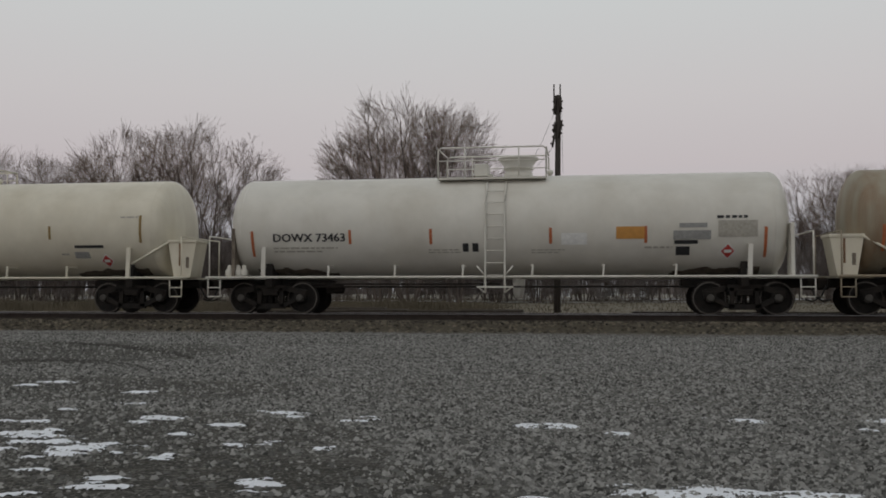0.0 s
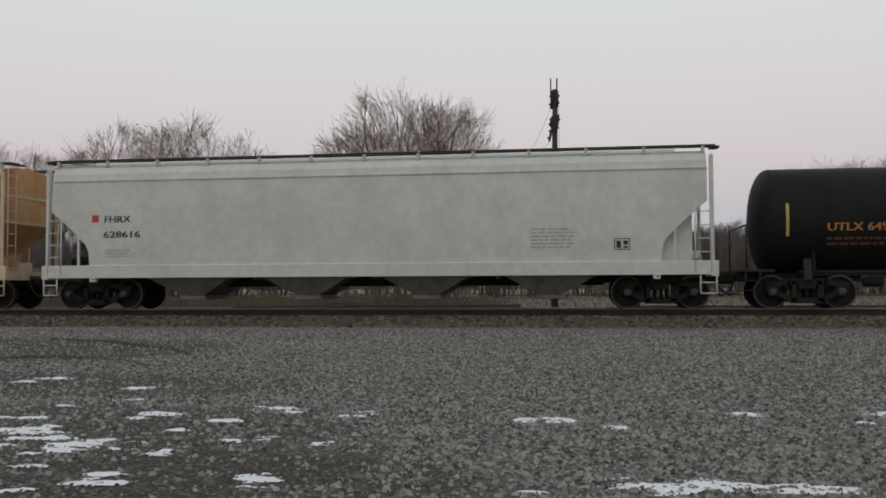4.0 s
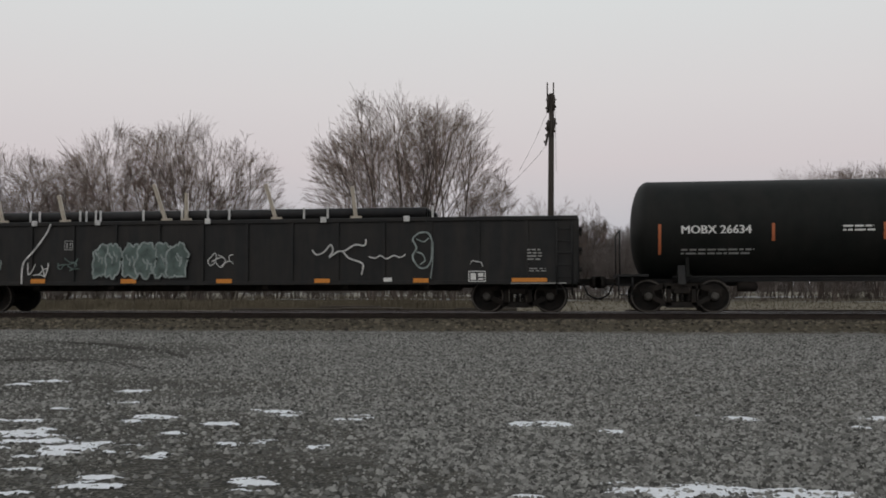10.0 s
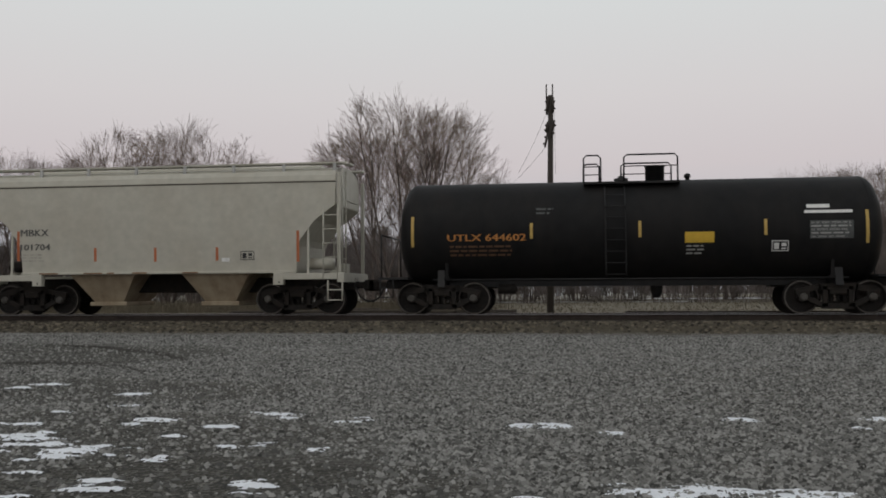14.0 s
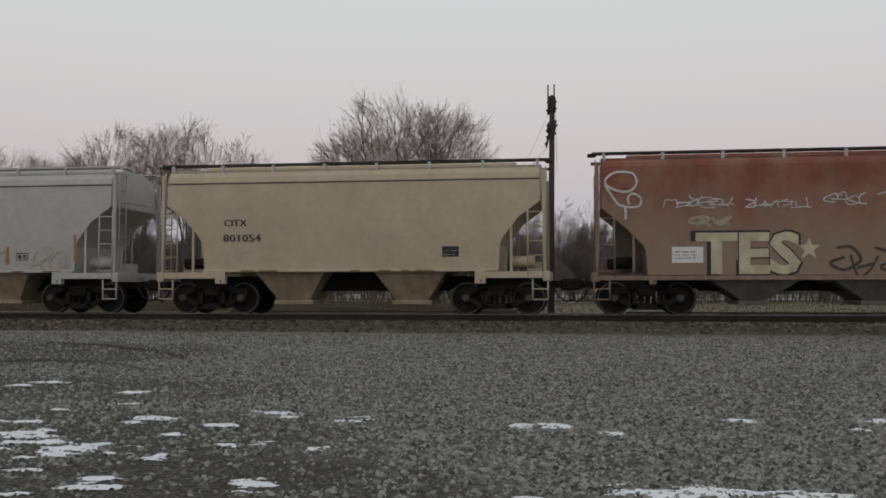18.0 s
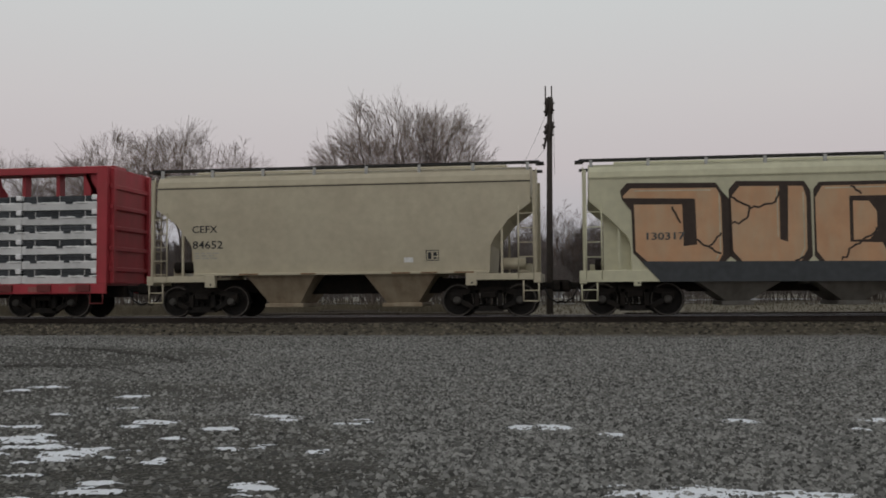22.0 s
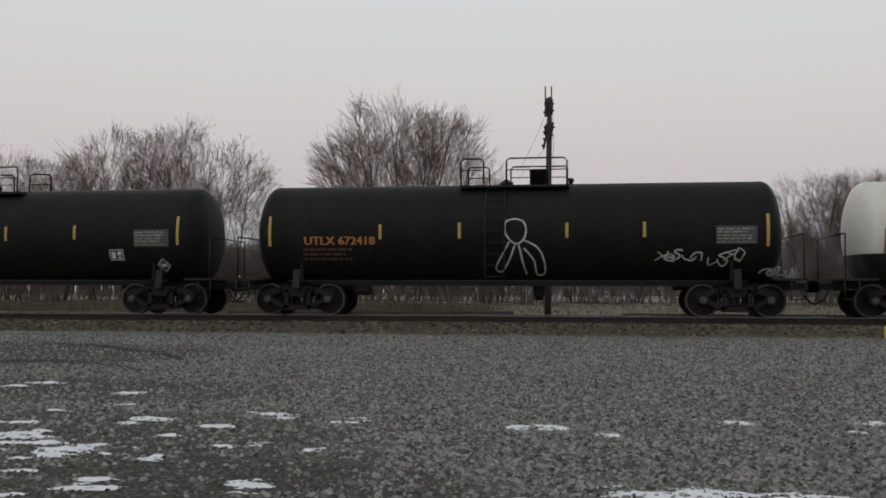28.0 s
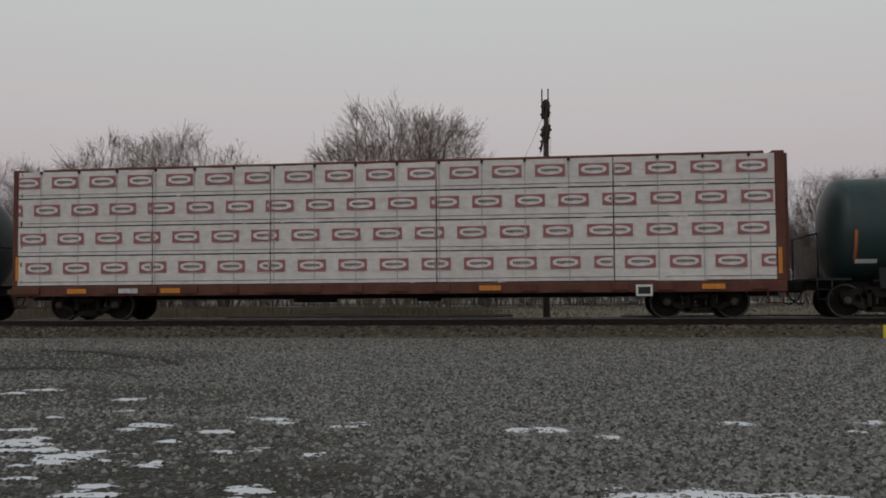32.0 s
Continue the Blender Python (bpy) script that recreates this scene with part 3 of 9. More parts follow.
# ---- bare trees ----
def bare_tree(name, height, width, stems, rng, twig_r=0.008, counts=(8, 6, 5, 4), base=0.10, limb=0.0085):
    """A leafless tree: stems fan out from the ground, limbs fork up to a rounded, uneven crown; width: the crown's breadth."""
    wood, twigs = Shape(), Shape()
    levels = len(counts)
    seed = rng.random() * 50
    rx, rz, cz = width / 2, height * (1 - base) / 2, height * (1 + base) / 2

    def inside(q):
        d = Vector((q.x / rx, q.y / rx, (q.z - cz) / rz if q.z > cz else (q.z - cz) / (rz * 1.25)))
        u = d.normalized() if d.length > 0.01 else Vector((0, 0, 1))
        return d.length < 0.90 + 0.20 * noise.noise(u * 2.3 + Vector((seed, 0, 0))) + rng.uniform(-0.06, 0.12)

    def room(q):
        """How near to the crown's edge a point lies: 1 deep inside, 0 at the edge."""
        d = Vector((q.x / rx, q.y / rx, (q.z - cz) / rz))
        return max(0.0, min(1.0, (1.0 - d.length) * 2.2))

    def grow(p, d, length, r, level):
        if level > 0:
            r = max(twig_r * 0.7, r * (0.35 + 0.65 * room(p)))
        pts, rad = [p], [r]
        q, dd = p.copy(), d.copy()
        seg = (6, 4, 3, 2, 2)[level]
        for i in range(seg):
            bend_up = 0.05 if level < 3 else 0.03
            dd = (dd + Vector((rng.gauss(0, 0.055), rng.gauss(0, 0.055), rng.gauss(bend_up, 0.04)))).normalized()
            q = q + dd * (length / seg)
            pts.append(q.copy())
            rad.append(max(twig_r * 0.5, r * (1 - (0.85 if level == 0 else 0.66) * (i + 1) / seg)))
            if (level > 0 or q.z > height * 0.55) and not inside(q):
                rad[-1] = twig_r * 0.5
                break
        (wood if level < 2 else twigs).tube(pts, rad, (7, 5, 3, 3, 3)[level], caps=False)
        n = len(pts) - 1
        if level >= levels:
            return
        for i in range(counts[level]):
            f = (0.22 if level == 0 else 0.12) + (0.98 - 0.2) * (i + rng.random()) / counts[level]
            k = min(n - 1, int(f * n))
            start = pts[k].lerp(pts[k + 1], f * n - k)
            if level > 0 and not inside(start):
                continue
            along = (pts[k + 1] - pts[k]).normalized()
            a = rng.random() * TAU
            e1 = along.orthogonal().normalized()
            e2 = along.cross(e1)
            out = Vector((start.x, start.y, 0)) * (0.35 / rx)
            nd = (along + (e1 * math.cos(a) + e2 * math.sin(a)) * rng.uniform(0.45, 0.85) + out + Vector((0, 0, 0.12))).normalized()
            if nd.z < 0.05:
                nd.z = 0.05 + 0.2 * rng.random()
                nd.normalize()
            grow(start, nd, length * rng.uniform(0.46, 0.7) * (1.1 - 0.4 * f), max(twig_r, rad[k] * 0.5), level + 1)

    for i in range(stems):
        a = TAU * (i + rng.random() * 0.6) / stems
        tilt = (0.15 + 0.85 * rng.random()) * width / height * 0.75 if stems > 1 else 0.05
        d = Vector((math.cos(a) * tilt, math.sin(a) * tilt, 1)).normalized()
        grow(Vector((math.cos(a) * 0.3 * (stems > 1), math.sin(a) * 0.3 * (stems > 1), -0.2)), d, height * rng.uniform(0.8, 0.95), height * limb, 0)
    top = sorted(q[2] for q in twigs.v)[int(len(twigs.v) * 0.9995)]
    for s in (wood, twigs):
        s.v = [(a * height / top, b * height / top, c * height / top) for a, b, c in s.v]
    return wood.mesh(name + "_trunk", BARK), twigs.mesh(name + "_crown", TWIG)


def build_trees():
    rng = random.Random(21)
    kinds = {
        "wide": bare_tree("wide", 13.0, 12.0, 8, rng, 0.0115, limb=0.0072),
        "round": bare_tree("round", 11.5, 9.5, 3, rng, 0.0115, counts=(8, 6, 5, 4), limb=0.009),
        "upright": bare_tree("upright", 11.0, 6.5, 4, rng, 0.0115, counts=(8, 6, 5, 4), limb=0.007),
    }
    group = "bare trees behind the track"
    for kind, x, y, s, turn, label in TREES:
        t = thing("bare_tree", label, "tree", (x, y, ground_z(x, y)), group)
        t.rotation_euler.z = radians(turn)
        t.scale = (s, s, s)
        part("trunk", kinds[kind][0], BARK, t)
        part("crown", kinds[kind][1], TWIG, t)
    shrub_meshes = []
    for k in range(3):
        w, c = bare_tree("shrub", 4.2, 3.6, 7, rng, 0.009, (7, 6, 6), 0.02, 0.006)
        c.materials.clear()
        c.materials.append(BRUSH)
        shrub_meshes.append((w, c))
    for i in range(360):
        x = -75 + i * 0.34 + rng.uniform(-0.8, 0.8)
        y = rng.uniform(76, 90) if i % 3 else rng.uniform(90, 106)
        s = (rng.uniform(1.2, 2.1), rng.uniform(0.75, 1.5), rng.uniform(0.28, 0.5))[i % 3]
        t = thing("shrub", "leafless grey-brown shrub in the brush behind the track", "shrub", (x, y, ground_z(x, y)), "brush behind the track")
        t.rotation_euler.z = rng.random() * TAU
        t.scale = (s, s, s)
        w, c = shrub_meshes[i % 3]
        part("stem", w, BARK, t)
        part("crown", c, BRUSH, t)
    # the far edge of the woods, a ragged strip of twigs and stems
    far = Shape()
    for i in range(5200):
        x = rng.uniform(-330, 280)
        y = rng.uniform(190, 260)
        h = 6.5 + 4.0 * noise.noise((x * 0.03, 0, 0)) + rng.uniform(-1.5, 1.5)
        z = ground_z(x, y)
        far.tube([(x, y, z), (x + rng.gauss(0, 0.5), y, z + h * 0.6), (x + rng.gauss(0, 1.2), y, z + h)], [0.22, 0.16, 0.05], 3, caps=False)
    solid("far_woods", far, BRUSH, "distant line of bare grey winter woods", "woods", kind="stuff")


def build_weeds():
    """Short dead grass behind the track, with a few taller stalks."""
    rng = np.random.default_rng(31)
    s = Shape()
    for i in range(34000):
        if rng.random() < 0.6:
            # a rank bank of brown stalks where no dry grass is mown
            x, y = rng.uniform(-50, -5.5) + rng.normal(0, 0.8), rng.uniform(46, 60)
            h, w = rng.uniform(0.2, 0.75), rng.uniform(0.006, 0.022)
        else:
            x, y = rng.uniform(-48, 38), 33 + 50 * rng.random() ** 1.3
            h, w = (rng.uniform(0.3, 0.7), 0.010) if rng.random() < 0.04 else (rng.uniform(0.04, 0.14), rng.uniform(0.012, 0.04))
        h *= 0.8 + 0.6 * noise.noise((x * 0.25, y * 0.25, 5))
        z = ground_z(x, y)
        lx, ly = rng.normal(0, 0.34) * h, rng.normal(0, 0.2) * h
        s.add([(x - w, y, z - 0.05), (x + w, y, z - 0.05), (x + lx * 0.5 + w * 0.7, y + ly, z + h * 0.6), (x + lx * 0.5 - w * 0.7, y + ly, z + h * 0.6), (x + lx, y + 2 * ly, z + h)], [(0, 1, 2, 3), (3, 2, 4)])
    solid("dead_weeds", s, WEEDS, "short dead grass and thin weed stalks behind the track", "weeds", kind="stuff")


WEEDS = surface("dead_weeds", (0.115, 0.097, 0.068), 0.95, 0, 0.45, 0.5, (0.07, 0.058, 0.042), 0.6, (0.3, 0.3, 0.3), 1.5, bump=0)
build_weeds()
TREES = (
    ("wide", -13.2, 70.0, 1.25, 180, "large bare tree with many upright limbs behind the track"),
    ("round", -10.1, 74.0, 1.30, 60, "large bare tree with many upright limbs behind the track"),
    ("round", -16.0, 73.0, 1.2, 140, "large bare tree with many upright limbs behind the track"),
    ("round", -33.2, 78.0, 1.40, 30, "bare round-crowned tree behind the track"),
    ("round", -40.1, 80.0, 1.41, 200, "bare round-crowned tree behind the track"),
    ("upright", -29.9, 79.0, 1.35, 280, "bare round-crowned tree behind the track"),
    ("round", -46.2, 86.0, 1.32, 100, "bare round-crowned tree behind the track"),
    ("upright", -37.4, 82.0, 1.43, 10, "bare round-crowned tree behind the track"),
    ("round", -54.0, 84.0, 1.31, 10, "bare slender tree behind the track"),
    ("round", -49.6, 84.0, 1.24, 170, "bare slender tree behind the track"),
    ("upright", -52.2, 90.0, 1.30, 50, "bare slender tree behind the track"),
    ("upright", -30.3, 92.0, 0.95, 80, "small bare tree behind the track"),
    ("upright", -26.2, 90.0, 0.85, 220, "small bare tree behind the track"),
    ("upright", -4.3, 86.0, 0.89, 50, "small bare tree behind the track"),
    ("upright", -0.2, 88.0, 0.88, 130, "small bare tree behind the track"),
    ("round", 21.9, 92.0, 1.10, 250, "bare slender tree behind the track"),
    ("round", 26.8, 92.0, 1.11, 330, "bare slender tree behind the track"),
    ("upright", 26.0, 97.0, 1.19, 20, "bare slender tree behind the track"),
    ("round", 30.0, 92.0, 1.12, 120, "bare slender tree behind the track"),
    ("round", -59.5, 84.0, 1.35, 60, "bare slender tree behind the track"),
    ("upright", 23.6, 94.0, 1.05, 70, "bare slender tree behind the track"),
    ("upright", 28.3, 95.0, 1.10, 200, "bare slender tree behind the track"),
    ("round", 33.5, 94.0, 1.16, 20, "bare slender tree behind the track"),
    ("upright", -7.7, 82.0, 1.06, 20, "small bare tree behind the track"),
)
build_trees()


# ---- utility pole with broken crossarms ----
def build_pole(x, y, h):
    z = ground_z(x, y)
    p = thing("utility_pole", "old dark wooden utility pole with broken hanging crossarms", "utility pole", (x, y, z))
    part("post", Shape().tube([(-0.02, 0, -0.3), (0.03, 0, h * 0.5), (0.10, 0, h - 0.55)], [0.17, 0.145, 0.125], 12), POLE_WOOD, p)
    for dx in (-0.11, 0.19):
        part("top_bracket", Shape().tube([(dx, 0, h - 1.0), (dx, 0, h)], 0.034, 6), POLE_WOOD, p)
    part("bracket_bar", Shape().box(-0.12, 0.20, -0.05, 0.05, h - 0.75, h - 0.62), POLE_WOOD, p)
    # broken arms hang down along the post: upper and lower end of each
    for k, (x0, z0, x1, z1, r) in enumerate(((-0.02, h - 0.62, -0.10, h - 1.52, 0.075), (0.20, h - 0.66, 0.20, h - 1.42, 0.08),
                                             (-0.04, h - 1.88, -0.12, h - 2.42, 0.08), (0.27, h - 1.80, 0.13, h - 2.66, 0.06), (-0.06, h - 2.40, -0.20, h - 3.12, 0.06))):
        arm = part("crossarm", Shape().tube([(x0, -0.14, z0), ((x0 + x1) / 2, -0.15, (z0 + z1) / 2), (x1, -0.14, z1)], [r * 0.8, r, r * 0.75], 6), POLE_WOOD, p, "broken crossarm hanging upright")
        for j in range(2):
            f = 0.3 + 0.45 * j
            q = (x0 + (x1 - x0) * f, z0 + (z1 - z0) * f)
            part("insulator", Shape().lathe_z([(q[1] - 0.05, 0.03), (q[1], 0.055), (q[1] + 0.05, 0.03)], q[0] + (0.08 if x0 > 0.1 else -0.08), -0.16, 8), POLE_WOOD, arm)
    for x0, z0, x1, z1, sag in ((-0.14, h - 1.5, -1.5, h - 4.3, 0.12), (-0.18, h - 3.1, -2.2, h - 5.2, 0.1), (0.26, h - 1.3, 0.30, h - 4.4, -0.14)):
        pts = [(x0 + (x1 - x0) * f, 0.02, z0 + (z1 - z0) * f - sag * 4 * f * (1 - f)) for f in (0, 0.2, 0.4, 0.6, 0.8, 1)]
        part("loose_wire", Shape().tube(pts, 0.007, 4), WIRE, p)


build_pole(*POLE)


# ---- low things behind the track ----
def build_far_things():
    for (x0, x1, y, h) in STACKS:
        s = thing("tie_stack", "long low stack of old dark railway ties beside the track", "ties", ((x0 + x1) / 2, y, ground_z(x0, y)))
        n = max(1, round((x1 - x0) / 2.6))
        for i in range(n):
            c = -(x1 - x0) / 2 + (i + 0.5) * (x1 - x0) / n
            for j in range(2):
                part("tie", Shape().box(c - 1.27, c + 1.27, -0.12 + 0.25 * j, 0.11 + 0.25 * j, -0.02, h + random.uniform(-0.05, 0.05), 0.015), TIE_WOOD, s)
    x0, x1, y = SPARE_RAIL
    s = thing("spare_rails", "spare rusty rails laid out on short ties behind the track", "rails", ((x0 + x1) / 2, y, ground_z(x0, y)))
    for j in range(3):
        part("rail", Shape().prism_x([(j * 0.5 - 0.07, 0.1), (j * 0.5 + 0.07, 0.1), (j * 0.5 + 0.02, 0.14), (j * 0.5 + 0.04, 0.26), (j * 0.5 - 0.04, 0.26), (j * 0.5 - 0.02, 0.14)], -(x1 - x0) / 2, (x1 - x0) / 2), RAIL_STEEL, s)
    for i in range(6):
        c = -(x1 - x0) / 2 + (i + 0.5) * (x1 - x0) / 6
        part("tie", Shape().box(c - 0.12, c + 0.12, -0.4, 1.4, -0.05, 0.1, 0.01), TIE_WOOD, s)
    for (x, y, w, d, h) in SHEDS:
        s = thing("shed", "small white shed far behind the brush", "shed", (x, y, ground_z(x, y)), "far white sheds")
        part("wall", Shape().box(-w / 2, w / 2, 0, d, -0.1, h), SHED_WHITE, s)
        part("roof", Shape().prism([(-w / 2 - 0.2, h), (w / 2 + 0.2, h), (w / 2 - 0.3, h + 0.5), (-w / 2 + 0.3, h + 0.5)], -0.2, d + 0.2), SHED_ROOF, s)
        part("door", Shape().box(-0.4, 0.4, -0.03, 0.0, -0.05, h * 0.8), SHED_ROOF, s)
    x, y, h = MARKER
    s = thing("marker_post", "short yellow marker post standing beside the track", "post", (x, y, ground_z(x, y)))
    part("post", Shape().box(-0.06, 0.06, -0.06, 0.06, -0.1, h, 0.012), YELLOW_POST, s)


build_far_things()


# ---- rolling stock ----
def place_at(t):
    """Way of the train along the track since the start, slowing a little."""
    return 12.74 * t - 0.0059 * t * t


CARS = []
WHEELSETS = []
AXLE = 0.889
GROUP = "cars of the freight train"
RED_STRIPE = surface("faded_orange_reflector", (0.44, 0.135, 0.055), 0.5, 0, 0.15, 12)
YEL_STRIPE = surface("yellow_reflector", (0.50, 0.345, 0.10), 0.5, 0, 0.15, 12)
DUN_STRIPE = surface("dull_brown_reflector", (0.25, 0.17, 0.06), 0.6, 0, 0.15, 12)
BLACK_INK = surface("black_stencil_paint", (0.03, 0.03, 0.032), 0.6, 0, 0.2, 12)
WHITE_INK = surface("white_stencil_paint", (0.72, 0.72, 0.70), 0.6, 0, 0.12, 12)
GREY_INK = surface("faded_grey_stencil", (0.30, 0.30, 0.29), 0.7, 0, 0.2, 12)
PALE_INK = surface("faint_stencil_on_cream", (0.40, 0.38, 0.33), 0.7, 0, 0.2, 12)
ORANGE_INK = surface("orange_stencil_paint", (0.46, 0.20, 0.055), 0.6, 0, 0.15, 12)
SIGN_YELLOW = surface("yellow_sign", (0.62, 0.40, 0.05), 0.5, 0, 0.08, 8)
SIGN_ORANGE = surface("faded_orange_sign", (0.55, 0.27, 0.07), 0.6, 0, 0.12, 8)
PLACARD_RED = surface("red_placard", (0.5, 0.06, 0.05), 0.5, 0, 0.08, 8)
FADED_ORANGE = surface("faded_orange_stencil", (0.105, 0.056, 0.03), 0.7, 0, 0.2, 12)
ORANGE_STRIPE = surface("orange_reflector", (0.66, 0.25, 0.04), 0.5, 0, 0.12, 12)
RUST_STRIPE = surface("rusted_reflector", (0.40, 0.15, 0.06), 0.6, 0, 0.15, 12)
FLANGE_RUST = surface("rubbed_flange_rust", (0.20, 0.12, 0.065), 0.85, 0, 0.35, 9)
STAIN_SHADE = surface("brown_stain_and_shade", (0.14, 0.115, 0.09), 0.7, 0, 0.4, 5, (0.27, 0.23, 0.18), 0.6, (1, 1, 0.5), 3)
BROWN_INK = surface("brown_stencil_paint", (0.16, 0.08, 0.04), 0.7, 0, 0.3, 10)
GREY_TEXT = surface("dark_grey_stencil_paint", (0.10, 0.10, 0.095), 0.6, 0, 0.2, 12)
DARK_PANEL = surface("dim_grey_panel_on_black", (0.075, 0.08, 0.078), 0.6, 0, 0.25, 10)
BLUE_PANEL = surface("dull_blue_panel", (0.04, 0.09, 0.15), 0.5, 0, 0.2, 8)
CHALK = surface("white_spray_line", (0.55, 0.55, 0.54), 0.8, 0, 0.35, 6)
CHALK_PALE = surface("faded_white_spray", (0.26, 0.30, 0.29), 0.8, 0, 0.4, 5)
CLOUD_SPRAY = surface("thin_pale_green_spray", (0.105, 0.14, 0.13), 0.8, 0, 0.5, 4)
CREAM_SPRAY = surface("cream_spray", (0.55, 0.50, 0.36), 0.8, 0, 0.2, 4, (0.3, 0.25, 0.18), 0.5, (1, 1, 0.6), 2)
PALE_SPRAY = surface("pale_grey_spray", (0.36, 0.31, 0.24), 0.8, 0, 0.35, 4)
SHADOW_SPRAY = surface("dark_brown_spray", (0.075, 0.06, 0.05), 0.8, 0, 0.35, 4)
FAINT_SPRAY = surface("faint_worn_spray", (0.42, 0.37, 0.30), 0.8, 0, 0.25, 4)
GREY_SPRAY = surface("grey_spray_fill", (0.25, 0.205, 0.155), 0.8, 0, 0.35, 2, (0.12, 0.09, 0.07), 0.6, (1, 1, 0.6), 2.5)
OLIVE_SPRAY = surface("olive_grey_spray_fill", (0.165, 0.135, 0.095), 0.8, 0, 0.35, 2, (0.075, 0.055, 0.04), 0.7, (1, 1, 0.6), 2.5)
ORANGE_SPRAY = surface("peach_spray_fill", (0.56, 0.33, 0.19), 0.75, 0, 0.1, 2, (0.50, 0.42, 0.29), 0.6, (1.2, 1, 0.4), 1.5)
BROWN_SPRAY = surface("black_brown_spray", (0.05, 0.035, 0.028), 0.75, 0, 0.2, 5)
SLATE_SPRAY = surface("slate_spray", (0.055, 0.06, 0.065), 0.75, 0, 0.2, 5)
BLACK_STEEL = surface("black_painted_steel", (0.012, 0.012, 0.013), 0.6, 0, 0.3, 5, (0.03, 0.027, 0.024), 0.5, (1.5, 1.5, 0.3), 2)


CAP_STEEL = surface("dusty_bearing_cap", (0.075, 0.07, 0.063), 0.65, 0.2, 0.25, 8)
PALE_STEEL = surface("pale_weathered_bracket", (0.42, 0.42, 0.41), 0.6, 0, 0.15, 8)
WALK_DARK = surface("dark_grated_walk", (0.05, 0.05, 0.05), 0.7, 0.2, 0.2, 10)


def truck_meshes():
    frame_s = Shape()
    y0, y1 = -0.07, 0.07
    frame_s.bar((-1.08, 0.60), (-0.45, 0.74), 0.15, y0, y1).bar((1.08, 0.60), (0.45, 0.74), 0.15, y0, y1)
    frame_s.bar((-0.5, 0.74), (0.5, 0.74), 0.17, y0, y1)
    frame_s.bar((-1.0, 0.55), (-0.36, 0.22), 0.13, y0, y1).bar((1.0, 0.55), (0.36, 0.22), 0.13, y0, y1)
    frame_s.bar((-0.42, 0.22), (0.42, 0.22), 0.15, y0, y1)
    frame_s.bar((-0.33, 0.2), (-0.33, 0.75), 0.12, y0, y1).bar((0.33, 0.2), (0.33, 0.75), 0.12, y0, y1)
    for sx in (-1, 1):
        frame_s.box(sx * AXLE - 0.17, sx * AXLE + 0.17, -0.08, 0.08, 0.42, 0.66, 0.03)
    springs = Shape()
    helix = [(0.055 * math.cos(k * 0.9), 0.055 * math.sin(k * 0.9), 0.30 + 0.0085 * k) for k in range(32)]
    springs.tube(helix, 0.016, 5)
    cap = Shape().lathe_y([(-0.10, 0.06), (-0.08, 0.10), (0.0, 0.12), (0.08, 0.12)], 0, 0, 16)
    bolster = Shape().box(-0.22, 0.22, -1.12, 1.12, 0.52, 0.70, 0.03).lathe_z([(0.70, 0.22), (0.80, 0.2)], 0, 0, 16)
    brake = Shape().box(-0.06, 0.06, -0.85, 0.85, 0.34, 0.46, 0.02)
    wheels = Shape()
    R = 0.457
    for s in (-1, 1):
        wheels.lathe_y([(s * 0.66, 0.12), (s * 0.66, 0.30), (s * 0.68, 0.36), (s * 0.68, R + 0.025), (s * 0.71, R + 0.02), (s * 0.72, R), (s * 0.79, R - 0.004), (s * 0.80, R - 0.02),
                        (s * 0.80, R - 0.075), (s * 0.765, R - 0.10), (s * 0.745, 0.16), (s * 0.80, 0.13), (s * 0.82, 0.10)], 0, 0, 36)
        for k in range(3):
            a = TAU * k / 3
            wheels.lathe_y([(s * 0.752 - 0.012, 0.035), (s * 0.752 + 0.012, 0.035)], 0.26 * math.cos(a), 0.26 * math.sin(a), 8)
    wheels.lathe_y([(-1.0, 0.075), (1.0, 0.075)], 0, 0, 12)
    plain = len(wheels.f)
    for s in (-1, 1):
        ring = [(s * 0.803, R - 0.008), (s * 0.803, R - 0.040)]
        v = [(r * math.cos(TAU * k / 36), y, r * math.sin(TAU * k / 36)) for y, r in ring for k in range(36)]
        wheels.add(v, [(k, (k + 1) % 36, 36 + (k + 1) % 36, 36 + k) for k in range(36)])
    wheel_mesh = wheels.mesh("wheelset", WHEEL)
    wheel_mesh.materials.append(TREAD)
    for poly in wheel_mesh.polygons[plain:]:
        poly.material_index = 1
    return dict(side_frame=frame_s.mesh("side_frame", STEEL_DARK), spring=springs.mesh("spring", STEEL_DARK), bearing=cap.mesh("bearing_cap", CAP_STEEL),
                bolster=bolster.mesh("bolster", STEEL_DARK), brake=brake.mesh("brake_beam", STEEL_DARK), wheel=wheel_mesh)


TM = truck_meshes()


def truck(car, x, bright=False):
    t = part("truck", TM["bolster"], STEEL_DARK, car, "grimy two-axle truck", at=(x, 0, 0))
    for s in (-1, 1):
        part("side_frame", TM["side_frame"], STEEL_DARK, t, at=(0, s * 1.0, 0))
        for dx in (-0.18, 0.0, 0.18):
            part("spring", TM["spring"], STEEL_DARK, t, at=(dx, s * 1.0, 0))
        for a in (-1, 1):
            part("bearing_cap", TM["bearing"], STEEL_DARK, t, at=(a * AXLE, s * 1.04, 0.457))
    for a in (-1, 1):
        part("brake_beam", TM["brake"], STEEL_DARK, t, at=(a * 0.56, 0, 0))
    for a in (-1, 1):
        w = part("wheelset", TM["wheel"], WHEEL, t, at=(a * AXLE, 0, 0.457))
        WHEELSETS.append((w, a))


